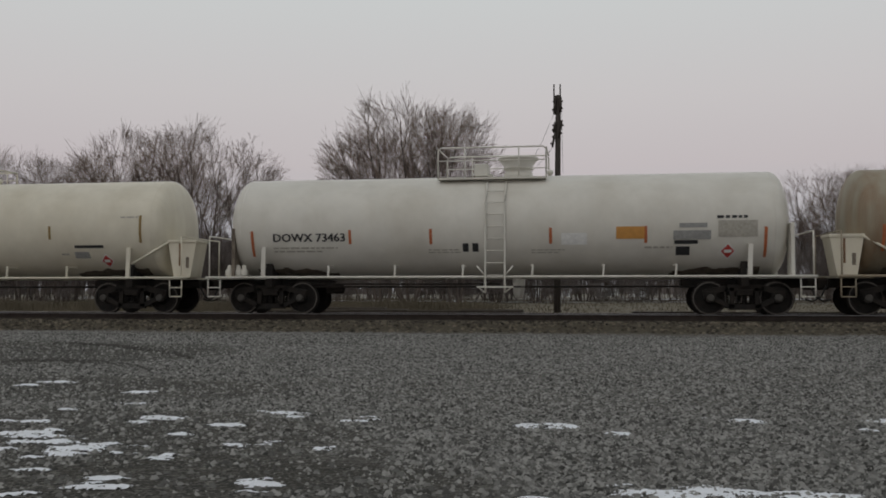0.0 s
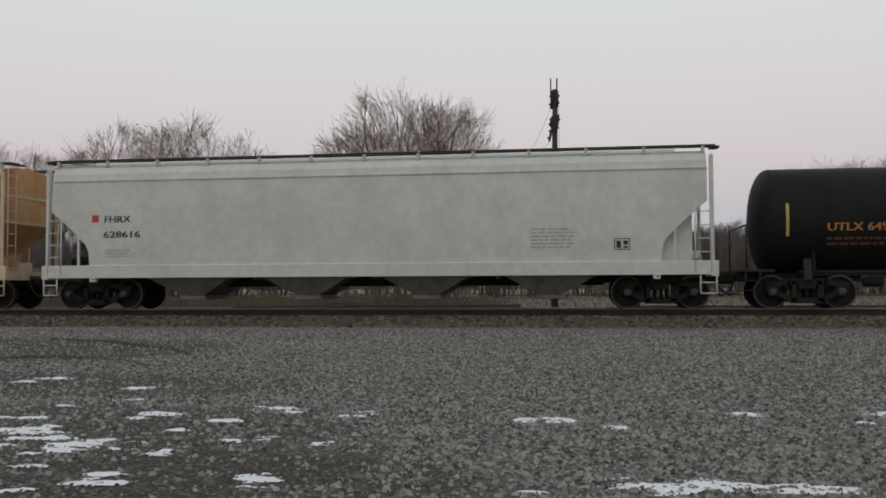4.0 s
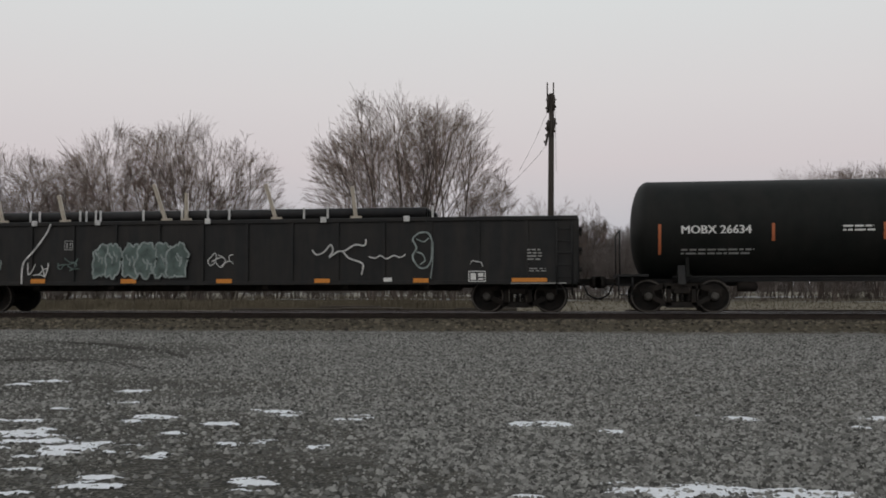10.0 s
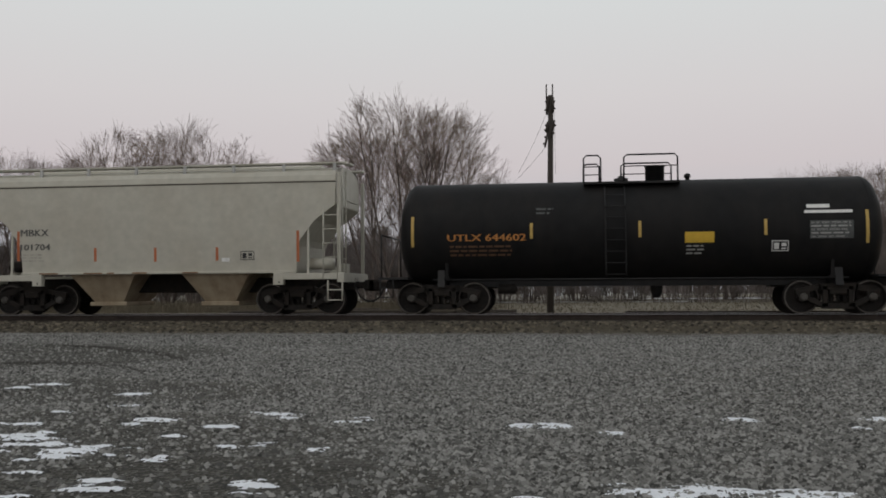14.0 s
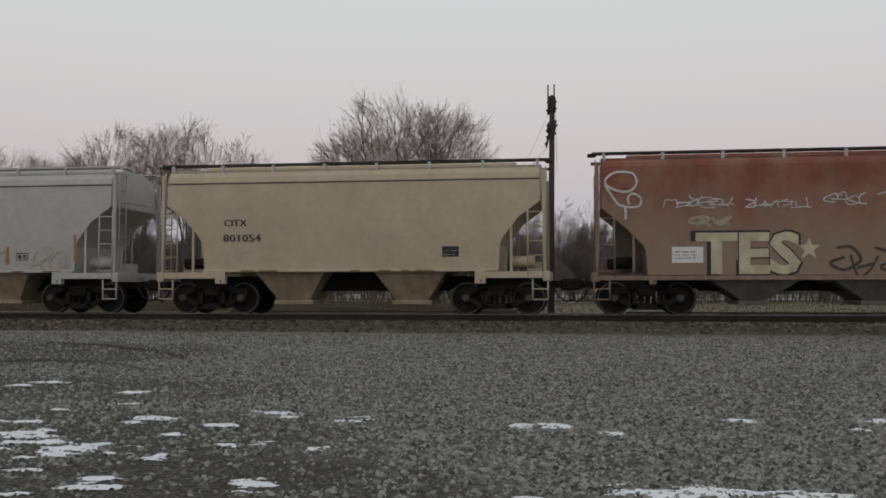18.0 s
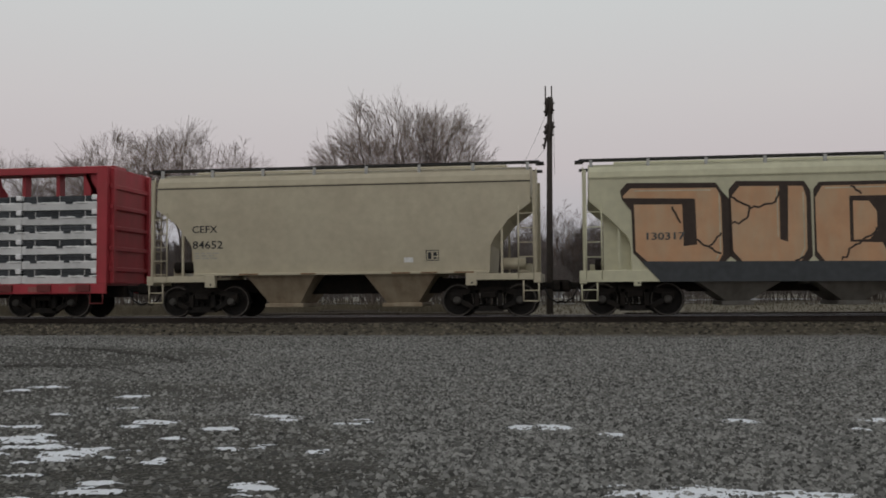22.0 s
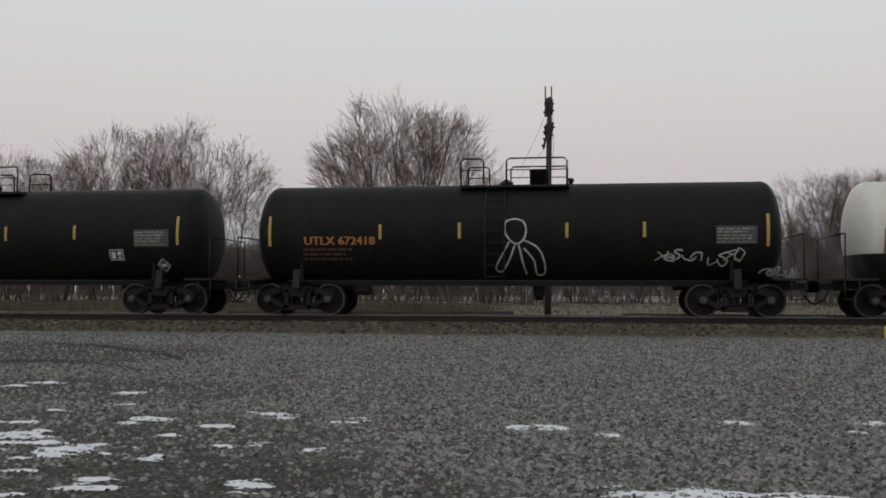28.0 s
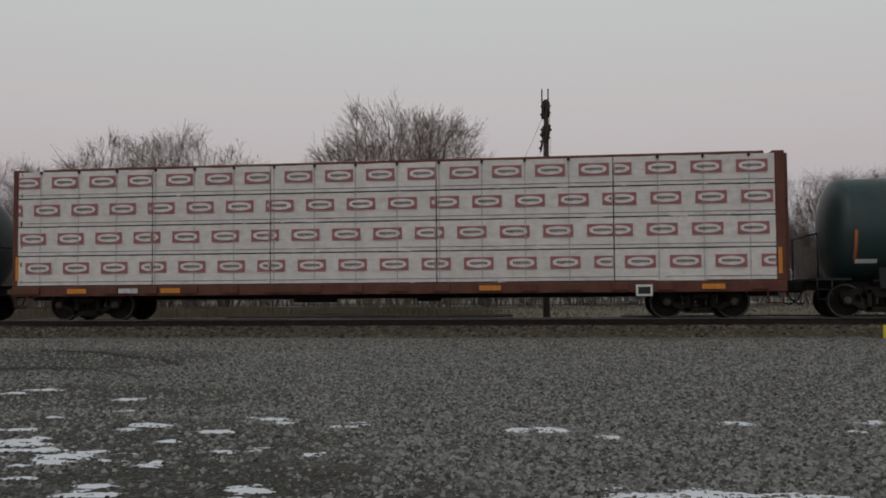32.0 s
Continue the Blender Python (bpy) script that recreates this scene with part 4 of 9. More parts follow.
def coupler(car, x, s):
    c = Shape().box(min(x - s * 0.9, x + s * 0.30), max(x - s * 0.9, x + s * 0.30), -0.10, 0.10, 0.76, 0.96, 0.03)
    c.box(min(x + s * 0.25, x + s * 0.62), max(x + s * 0.25, x + s * 0.62), -0.2, 0.16, 0.68, 1.02, 0.06)
    part("coupler", c, STEEL_DARK, car)
    hose = [(x + s * 0.05, -0.35, 0.8), (x + s * 0.2, -0.36, 0.5), (x + s * 0.42, -0.3, 0.36), (x + s * 0.6, -0.25, 0.42)]
    part("air_hose", Shape().tube(hose, 0.025, 6), BLACK_STEEL, car)


def ladder(car, x, y, z0, z1, w, mat, rungs, along="x", name="ladder", label="", slope=0.0):
    """An upright ladder whose rungs run along x or y; slope: how far its top leans to +y."""
    s = Shape()
    d = (1, 0) if along == "x" else (0, 1)
    for k in (-1, 1):
        s.tube([(x + d[0] * k * w / 2, y + d[1] * k * w / 2, z0), (x + d[0] * k * w / 2, y + slope + d[1] * k * w / 2, z1)], 0.022, 6)
    lad = part(name, s, mat, car, label)
    rung = Shape().tube([(-d[0] * w / 2, -d[1] * w / 2, 0), (d[0] * w / 2, d[1] * w / 2, 0)], 0.016, 6).mesh("rung", mat)
    for i in range(rungs):
        f = (i + 0.5) / rungs
        part("rung", rung, mat, lad, at=(x, y + slope * f, z0 + (z1 - z0) * f))
    return lad


def lettering(car, text, x0, x1, z0, z1, surf, mat, label="", bold=0.0, lift=0.0):
    """Stencilled words on the near side, filling the box from x0, z0 to x1, z1."""
    cu = bpy.data.curves.new("stencil", "FONT")
    cu.body, cu.size, cu.resolution_u, cu.offset = text, 1.0, 2, bold
    tmp = bpy.data.objects.new("stencil", cu)
    scene.collection.objects.link(tmp)
    bpy.context.view_layer.update()
    me = bpy.data.meshes.new_from_object(tmp.evaluated_get(bpy.context.evaluated_depsgraph_get()))
    bpy.data.objects.remove(tmp)
    bpy.data.curves.remove(cu)
    co = np.empty(len(me.vertices) * 3)
    me.vertices.foreach_get("co", co)
    co = co.reshape(-1, 3)
    lo, hi = co.min(0), co.max(0)
    faces = [tuple(p.vertices) for p in me.polygons]
    v = []
    for a, b, _ in co:
        z = z0 + (b - lo[1]) / (hi[1] - lo[1]) * (z1 - z0)
        v.append((x0 + (a - lo[0]) / (hi[0] - lo[0]) * (x1 - x0), surf(z) - lift, z))
    bpy.data.meshes.remove(me)
    letters = Shape().add(v, faces)
    if not bold:
        w = 0.045 * (z1 - z0)
        letters.add([(x + w, y - 0.0015, z) for x, y, z in v], faces).add([(x - w, y - 0.003, z) for x, y, z in v], faces)
    return part("lettering", letters, mat, car, label or "stencilled reporting mark")


def bars(car, x0, x1, z0, z1, rows, surf, mat, seed=1, name="small_print"):
    """Small print that cannot be read: broken bars in rows."""
    rng = random.Random(seed)
    s = Shape()
    h = (z1 - z0) / rows
    for r in range(rows):
        x = x0
        end = x1 - rng.random() * 0.25 * (x1 - x0)
        while x < end:
            w = min(rng.uniform(0.08, 0.28), end - x)
            s.sheet(x, x + w, z0 + (r + 0.25) * h, z0 + (r + 0.72) * h, surf, 1, 1)
            x += w + 0.045
    return part(name, s, mat, car)


def patch(car, x0, x1, z0, z1, surf, mat, name="sign", label=""):
    return part(name, Shape().sheet(x0, x1, z0, z1, surf, 1, 8), mat, car, label)


def framed(car, x0, x1, z0, z1, surf, line, fill, name="data_panel", seed=3):
    """A stencilled data box: outline with marks inside."""
    s = Shape()
    w = 0.022
    for a in ((x0, x1, z0, z0 + w), (x0, x1, z1 - w, z1), (x0, x0 + w, z0 + w, z1 - w), (x1 - w, x1, z0 + w, z1 - w)):
        s.sheet(*a, surf, 1, 2)
    xm = (x0 + x1) / 2
    s.sheet(x0 + 0.06, xm - 0.03, z0 + 0.05, z1 - 0.06, surf, 1, 2).sheet(xm + 0.03, x1 - 0.06, z0 + (z1 - z0) * 0.45, z1 - 0.06, surf, 1, 2).sheet(xm + 0.03, x1 - 0.06, z0 + 0.05, z0 + (z1 - z0) * 0.32, surf, 1, 2)
    return part(name, s, line, car)


def diamond(car, x, z, r, surf, mat, name="placard"):
    v = [(x - r, surf(z), z), (x, surf(z - r), z - r), (x + r, surf(z), z), (x, surf(z + r), z + r)]
    p = part(name, Shape().add(v, [(0, 1, 2, 3)]), WHITE_INK, car, "diamond hazard placard")
    q = r * 0.82
    v = [(x - q, surf(z) - 0.004, z), (x, surf(z - q) - 0.004, z - q), (x + q, surf(z) - 0.004, z), (x, surf(z + q) - 0.004, z + q)]
    part("placard_face", Shape().add(v, [(0, 1, 2, 3)]), mat, p)
    part("placard_bar", Shape().sheet(x - q * 0.55, x + q * 0.55, z - 0.04, z + 0.04, lambda h: surf(h) - 0.009, 1, 1), WHITE_INK, p)


def stripe_row(car, side, mat, *rows):
    for x, z0, z1 in rows:
        part("reflector_stripe", Shape().sheet(x - 0.04, x + 0.04, z0, z1, side, 1, 10), mat, car)


def bend(pts, steps=5):
    """A smooth line through points."""
    out = []
    n = len(pts)
    for i in range(n - 1):
        p0, p1, p2, p3 = pts[max(i - 1, 0)], pts[i], pts[i + 1], pts[min(i + 2, n - 1)]
        for k in range(steps):
            t = k / steps
            out.append(tuple(0.5 * (2 * p1[j] + (p2[j] - p0[j]) * t + (2 * p0[j] - 5 * p1[j] + 4 * p2[j] - p3[j]) * t * t + (3 * p1[j] - p0[j] - 3 * p2[j] + p3[j]) * t ** 3) for j in (0, 1)))
    return out + [tuple(pts[-1])]


def spray(car, side, mat, w, pts):
    """One sprayed line of graffiti."""
    part("spray_line", Shape().stroke(bend(pts), w, lambda z: side(z) - 0.016), mat, car)


def crack(car, side, mat, w, pts):
    """A jagged sprayed crack through points."""
    rng = random.Random(int(pts[0][0] * 100))
    line = []
    for (a, b), (c, d) in zip(pts, pts[1:]):
        n = max(2, round(math.hypot(c - a, d - b) / 0.09))
        line += [(a + (c - a) * k / n + rng.uniform(-0.035, 0.035), b + (d - b) * k / n + rng.uniform(-0.045, 0.045)) for k in range(n)]
    part("spray_crack", Shape().stroke(line + [pts[-1]], w, lambda z: side(z) - 0.02), mat, car)


def fill(car, side, mat, off, pts):
    """A sprayed field of graffiti with a clean outline."""
    part("spray_field", Shape().add([(x, side(z) - off, z) for x, z in pts], [tuple(range(len(pts)))]), mat, car)


MARKS = (
    (((0.05, 0.0), (0.12, 0.5), (0.1, 1.0)), ((0.1, 0.95), (0.55, 1.0), (0.7, 0.75), (0.15, 0.5), (0.6, 0.3), (0.95, 0.0))),
    (((0.9, 0.9), (0.4, 1.0), (0.1, 0.75), (0.5, 0.52), (0.8, 0.25), (0.5, 0.0), (0.0, 0.1)),),
    (((0.5, 1.0), (0.12, 0.65), (0.25, 0.08), (0.75, 0.1), (0.9, 0.65), (0.5, 1.0), (0.2, 0.9)),),
    (((0.15, 0.0), (0.1, 1.0)), ((0.9, 0.95), (0.45, 0.6), (0.15, 0.45), (0.6, 0.3), (1.0, 0.05))),
    (((0.0, 0.05), (0.25, 0.6), (0.45, 1.0), (0.62, 0.5), (0.9, 0.0)), ((0.15, 0.38), (0.85, 0.42))),
    (((0.0, 0.95), (0.5, 0.9), (1.0, 1.0)), ((0.55, 0.92), (0.5, 0.4), (0.3, 0.0))),
    (((0.05, 0.9), (0.1, 0.2), (0.45, 0.0), (0.8, 0.25), (0.85, 0.95)),),
    (((0.85, 0.8), (0.5, 1.0), (0.1, 0.6), (0.3, 0.05), (0.8, 0.05), (0.85, 0.4), (0.5, 0.42)),),
)


def scribble(car, x0, x1, z0, z1, side, mat, seed, n, w):
    """Sprayed marks that cannot be read: slanted, overlapping hooks and loops within a box."""
    rng = random.Random(seed)
    s = Shape()
    n = max(n, round((x1 - x0) / (0.75 * (z1 - z0))))
    cell = (x1 - x0) / n
    for i in range(n):
        tall, drop = rng.uniform(0.55, 0.95), rng.uniform(0.0, 0.3)
        flip, over, wide = rng.random() < 0.6, rng.random() < 0.6, rng.uniform(1.2, 1.9)
        for line in MARKS[rng.randrange(len(MARKS))]:
            pts = []
            for a, b in line:
                a, b = 1 - a if flip else a, 1 - b if over else b
                z = z0 + (z1 - z0) * min(1.0, max(0.0, drop + b * tall * 0.8 + rng.uniform(-0.13, 0.13)))
                x = x0 + cell * (i - 0.3 + wide * a + 0.3 * b + rng.uniform(-0.15, 0.15))
                pts.append((min(x1, max(x0, x)), z))
            d = 0.012 + 0.0012 * (i % 5)
            s.stroke(bend(pts), w * rng.uniform(0.7, 1.05), lambda z: side(z) - d)
    part("graffiti", s, mat, car)


def bubbles(car, x0, x1, z0, z1, side, fill_mat, line_mat, n, seed, w=0.05, hollow=None, square=2.6):
    """A sprayed piece: a row of swollen, overlapping forms with an outline, inner hooks and slits."""
    rng = random.Random(seed)
    step = (x1 - x0) / n
    zm, zr = (z0 + z1) / 2, (z1 - z0) / 2
    for i in range(n):
        cx = x0 + step * (i + 0.5 + rng.uniform(-0.12, 0.12))
        cell = step * rng.uniform(0.85, 1.3)
        off = 0.008 + 0.006 * (i % 2)
        ph = rng.random() * 9
        ring = []
        for k in range(40):
            a = TAU * k / 40
            c, q = math.cos(a), math.sin(a)
            r = (abs(c) ** square + abs(q) ** square) ** (-1 / square) * (0.90 + 0.34 * noise.noise((c * 2.0 + ph, q * 2.0, i * 2.0)) + 0.14 * noise.noise((c * 5 + ph, q * 5, i * 2.0)))
            ring.append((min(x1 + 0.25, max(x0 - 0.25, cx + c * r * cell * 0.60 + q * cell * 0.12)), max(z0, min(z1, zm + q * r * zr * 1.0))))
        fill(car, side, fill_mat, off, ring)
        edge = Shape().stroke(ring + ring[:2], w, lambda z: side(z) - off - 0.004)
        for _ in range(2):
            a, b = rng.uniform(-0.25, 0.25), rng.uniform(-0.1, 0.5)
            edge.stroke(bend([(cx + cell * (a - 0.12), zm + zr * (b + 0.15)), (cx + cell * (a + 0.02), zm + zr * (b - 0.12)), (cx + cell * (a + 0.13), zm + zr * (b - 0.1)), (cx + cell * (a + 0.10), zm + zr * (b - 0.45))]), w * 0.9, lambda z: side(z) - off - 0.004)
        part("spray_outline", edge, line_mat, car)
        if hollow:
            a = cx + rng.uniform(-0.12, 0.12) * cell
            zz = zm + rng.uniform(-0.1, 0.5) * zr
            fill(car, side, hollow, off + 0.003, [(a - 0.16 * cell, zz + 0.2 * zr), (a + 0.10 * cell, zz + 0.32 * zr), (a + 0.16 * cell, zz - 0.05 * zr), (a - 0.02 * cell, zz - 0.5 * zr)])


def angular(car, x0, x1, z0, z1, side, fill_mat, dark, edge, n, seed):
    """A sprayed piece of jagged, interlocked letters that cannot be read."""
    rng = random.Random(seed)
    step = (x1 - x0) / n
    for i in range(n):
        a, b = x0 + step * (i - 0.12), x0 + step * (i + 1.08)
        off = 0.006 + 0.002 * (i % 3)
        lean = rng.uniform(-0.12, 0.25) * step
        t, u = z1 - rng.uniform(0, 0.28) * (z1 - z0), z0 + rng.uniform(0, 0.12) * (z1 - z0)
        m = (t + u) / 2
        ring = [(a + lean, t - rng.uniform(0, 0.15)), (a + lean + step * 0.35, t), (a + lean + step * 0.42, t - 0.14), (b + lean - 0.08, t + rng.uniform(-0.1, 0.05)), (b + lean, m + 0.12),
                (b - step * 0.12, m), (b, m - 0.16), (b - 0.03, u + 0.05), (a + step * 0.62, u), (a + step * 0.5, u + 0.1), (a, u + rng.uniform(0, 0.1)), (a + 0.06, m - 0.1), (a + step * 0.13, m + 0.1)]
        fill(car, side, fill_mat, off, [(min(x1 + 0.1, max(x0 - 0.1, x)), min(z1, max(z0, z))) for x, z in ring])
        lines = Shape()
        for q in range(3):
            x = a + step * rng.uniform(0.2, 0.8)
            pts = [(x + lean, t - 0.12 - 0.1 * q), (x - step * rng.uniform(0.0, 0.25), m + rng.uniform(-0.1, 0.2)), (x + step * rng.uniform(0.0, 0.3), m - rng.uniform(0.05, 0.25)), (x + rng.uniform(-0.1, 0.1), u + 0.12)]
            lines.stroke(pts[rng.randrange(2):3 + rng.randrange(2)], rng.uniform(0.05, 0.11), lambda z: side(z) - 0.016)
        part("spray_shade", lines, dark, car)
        if edge:
            part("spray_outline", Shape().stroke(ring[:7], 0.035, lambda z: side(z) - 0.02), edge, car)


def new_car(name, label, s0, s1, category):
    """The empty at the car's base; s0, s1: where its ends lie along the train."""
    c = thing(name, label, category, ((s0 + s1) / 2, YC, RAIL), GROUP)
    CARS.append((c, (s0 + s1) / 2, YC, RAIL))
    return c, (s1 - s0) / 2


# ---- tank cars ----
def tank_car(label, s0, s1, R, zc, paint, trim, style, over=0.0, stripes=(), stripe_mat=None, dome=0.0, platform=(-1.4, 1.4), rail_h=0.75, ladder_x=None, sill_h=1.05, stub=0.12, trucks=None, hoops=None, top_pipe=False, manway=None):
    """A tank car; s0, s1 bound the tank itself. style: 'white' has a pipe rail along the sill, 'black' hangs low over stub sills."""
    car, h = new_car("tank_car", label, s0, s1, "tank car")
    head, hull = 0.35 * R, h - 0.15
    prof = [(-hull + head * (1 - math.cos(a) ** 0.9), R * math.sin(a) ** 0.9) for a in [math.pi / 2 * k / 11 for k in range(12)]]
    prof[0] = (-hull, 0.02)
    mid = [(-hull + head + (2 * hull - 2 * head) * k / 8, R) for k in range(1, 8)]
    back = [(-x, r) for x, r in reversed(prof)]
    part("tank", Shape().lathe_x(prof + mid + back, 0, zc, 56), paint, car)

    def side(z):
        return -math.sqrt(max(0.01, R * R - (z - zc) ** 2)) - 0.012

    for k in (-1, 1):
        x = k * (hull - head)
        seam = Shape().lathe_x([(x - 0.03, R + 0.001), (x - 0.02, R + 0.005), (x + 0.02, R + 0.005), (x + 0.03, R + 0.001)], 0, zc, 56)
        part("weld_seam", seam, paint, car)
    tx = trucks if trucks else h - 1.45
    for k in (-1, 1):
        truck(car, k * tx)
        saddle = Shape().prism_x([(-1.25, 0.78), (1.25, 0.78), (1.15, zc - R * 0.72), (0.9, zc - R * 0.86), (0, zc - R * 0.99), (-0.9, zc - R * 0.86), (-1.15, zc - R * 0.72)], k * tx - 0.10, k * tx + 0.10)
        part("saddle", saddle, BLACK_STEEL if style == "black" else STEEL_DARK, car)
        e = h + over
        sill = Shape().box(min(k * (tx - 1.6), k * e), max(k * (tx - 1.6), k * e), -0.32, 0.32, 0.74, sill_h - 0.05, 0.03)
        part("stub_sill", sill, BLACK_STEEL if style == "black" else STEEL_DARK, car)
        deck_s = Shape().box(min(k * (h - 0.55), k * e), max(k * (h - 0.55), k * e), -1.48, 1.48, sill_h - 0.05, sill_h + 0.01)
        part("end_platform", deck_s, trim, car)
        rail_s = Shape()
        for y in (-1.44, 1.44):
            rail_s.tube([(k * (e - 0.08), y, sill_h), (k * (e - 0.08), y, sill_h + 1.2)], 0.022, 6)
        rail_s.tube([(k * (e - 0.08), -1.44, sill_h + 1.2), (k * (e - 0.08), 1.44, sill_h + 1.2)], 0.022, 6)
        part("end_railing", rail_s, trim, car)
        step = Shape()
        for dx in (0.05, 0.42):
            step.tube([(k * (e - dx), -1.46, sill_h), (k * (e - dx), -1.46, 0.5)], 0.02, 6)
        for z in (0.5, 0.76):
            step.tube([(k * (e - 0.05), -1.46, z), (k * (e - 0.42), -1.46, z)], 0.018, 6)
        part("step", step, trim, car)
        coupler(car, k * e, k)
    if style == "white":
        for y in (-1.5, 1.5):
            rail_s = Shape().tube([(-h - over, y, sill_h), (h + over, y, sill_h)], 0.035, 8)
            part("side_rail", rail_s, trim, car, "long pipe rail along the sill")
        for k in range(8):
            x = -h + 1.37 + (2 * h - 2.74) * k / 7
            tall = k in (0, 7)
            top = zc - R * (0.42 if tall else 0.78)
            part("rail_bracket", Shape().bar((x, sill_h), (x + 0.03, top + 0.02), 0.12 if tall else 0.05, -1.52, -1.46).box(x - 0.03, x + 0.03, -1.5, side(top) + 0.05, top - 0.03, top + 0.02), trim, car)
        for k in (-1, 1):
            # lower quarter at each end: dirt and shade in one colour, ragged upper edge
            stain = Shape()
            for i in range(30):
                x = k * (h - 3.4 + 2.4 * i / 30)
                w = k * 2.4 / 30
                q = 0.5 + 0.5 * min(1.0, i / 14)
                zt = zc - R * (0.97 - 0.15 * q) + 0.07 * noise.noise((i * 0.35, s0, k))
                stain.sheet(min(x, x + w), max(x, x + w), zc - R * 0.985, zt, lambda z: side(z) + 0.008, 1, 4)
            part("tar_stain", stain, STAIN_SHADE, car, "dark stain and painted shade on the underside of the tank")
        belly = Shape().tube([(-h + 2.4, -0.75, 0.78), (h - 2.4, -0.75, 0.78)], 0.03, 6).tube([(-h + 2.4, -0.75, 0.86), (0, -0.75, 0.86)], 0.025, 6)
        part("brake_pipe", belly, STEEL_DARK, car)
    else:
        belly = Shape().box(-h + 1.6, h - 1.6, -0.55, 0.55, zc - R - 0.05, zc - R + 0.12)
        part("underframe", belly, BLACK_STEEL, car)
        part("brake_pipe", Shape().tube([(-h + 1.2, -1.15, 0.98), (h - 1.2, -1.15, 0.98)], 0.03, 6), BLACK_STEEL, car)
        for k in (-1, 1):
            part("tank_bracket", Shape().bar((k * (h - 1.62), 1.0), (k * (h - 1.60), 1.52), 0.085, -1.2, -1.14).bar((k * (h - 1.62) - 0.09, 1.02), (k * (h - 1.62) + 0.09, 1.02), 0.06, -1.21, -1.12), paint, car)
    part("brake_cylinder", Shape().lathe_x([(-h + 3.0, 0.05), (-h + 3.02, 0.14), (-h + 3.5, 0.14), (-h + 3.55, 0.05)], -0.55, 0.72, 14), STEEL_DARK, car)
    part("bottom_outlet", Shape().lathe_z([(0.45, 0.1), (0.6, 0.16), (0.8, 0.18), (zc - R + 0.1, 0.2)], dome, 0, 14), BLACK_STEEL if style == "black" else paint, car)
    # fittings on top
    top = zc + R
    p0, p1 = platform
    plat = Shape()
    for y in (-0.95, 0.55):
        plat.box(p0, p1, y, y + 0.4, top - 0.16, top - 0.1)
    part("top_platform", plat, trim, car, "narrow grated walkway")
    low = [(top - 0.1, 0.42), (top + 0.26, 0.42), (top + 0.26, 0.46), (top + 0.32, 0.46), (top + 0.40, 0.30), (top + 0.42, 0.05)]
    lids = {"bowl": [(top - 0.1, 0.42), (top + 0.10, 0.42), (top + 0.12, 0.36), (top + 0.20, 0.38), (top + 0.21, 0.44), (top + 0.25, 0.44), (top + 0.26, 0.40), (top + 0.48, 0.55), (top + 0.50, 0.60), (top + 0.54, 0.60), (top + 0.55, 0.5)],
            "cone": [(top - 0.1, 0.54), (top + 0.12, 0.54), (top + 0.14, 0.50), (top + 0.42, 0.42), (top + 0.44, 0.47), (top + 0.50, 0.47), (top + 0.52, 0.38)],
            "drum": [(top - 0.1, 0.27), (top + 0.38, 0.27), (top + 0.385, 0.29), (top + 0.42, 0.29), (top + 0.43, 0.24), (top + 0.45, 0.05)],
            "tall": [(top - 0.1, 0.25), (top + 0.42, 0.25), (top + 0.44, 0.23), (top + 0.58, 0.21), (top + 0.65, 0.08)]}
    part("manway", Shape().lathe_z(lids.get(manway, low), dome, 0, 24), paint if style == "white" else BLACK_STEEL, car)
    part("safety_valve", Shape().lathe_z([(top - 0.05, 0.2), (top + 0.08, 0.2), (top + 0.09, 0.1), (top + 0.15, 0.09), (top + 0.16, 0.05)], dome - 0.95, 0, 12), BLACK_STEEL if style == "black" else trim, car)
    part("vent_valve", Shape().lathe_z([(top - 0.05, 0.06), (top + 0.08, 0.06), (top + 0.09, 0.1), (top + 0.17, 0.09), (top + 0.2, 0.04)], dome + 0.92, 0.1, 10), BLACK_STEEL if style == "black" else trim, car)
    hoops = hoops or ((p0, p1),)
    for a, b in hoops:
        for y in (-0.93, 0.93):
            r = Shape().tube([(a, y, top - 0.14), (a, y, top + rail_h - 0.08), (a + 0.08, y, top + rail_h), (b - 0.08, y, top + rail_h), (b, y, top + rail_h - 0.08), (b, y, top - 0.14)], 0.024, 8)
            r.tube([(a, y, top + rail_h * 0.5), (b, y, top + rail_h * 0.5)], 0.016, 6)
            if style == "white":
                for f in (0.25, 0.75):
                    r.tube([(a + (b - a) * f, y, top - 0.14), (a + (b - a) * f, y, top + rail_h)], 0.018, 6)
            part("railing", r, trim, car)
        r = Shape()
        for x in (a, b):
            if abs(x - p0) < 0.01 or abs(x - p1) < 0.01:
                r.tube([(x, -0.93, top + rail_h - 0.02), (x, 0.93, top + rail_h - 0.02)], 0.022, 8)
        part("railing_end", r, trim, car)
    if top_pipe:
        for k in (-1, 1):
            a, b = sorted((k * 1.6, k * (h - 0.5)))
            pipe = Shape().tube([(a, -0.35, top + 0.10), (b, -0.35, top + 0.10)], 0.022, 6)
            for i in range(6):
                x = a + (b - a) * (i + 0.3) / 6
                pipe.tube([(x, -0.35, top - 0.06), (x, -0.35, top + 0.12)], 0.03, 6)
            part("top_pipe", pipe, trim, car)
            part("end_hoop", Shape().tube([(k * (h - 0.75), -0.35, top), (k * (h - 0.75), -0.35, top + 0.55), (k * (h - 0.4), -0.35, top + 0.55), (k * (h - 0.4), -0.35, top - 0.05)], 0.024, 6), trim, car)
    lx = dome if ladder_x in (None, False) else ladder_x
    lad = Shape()
    n = 12
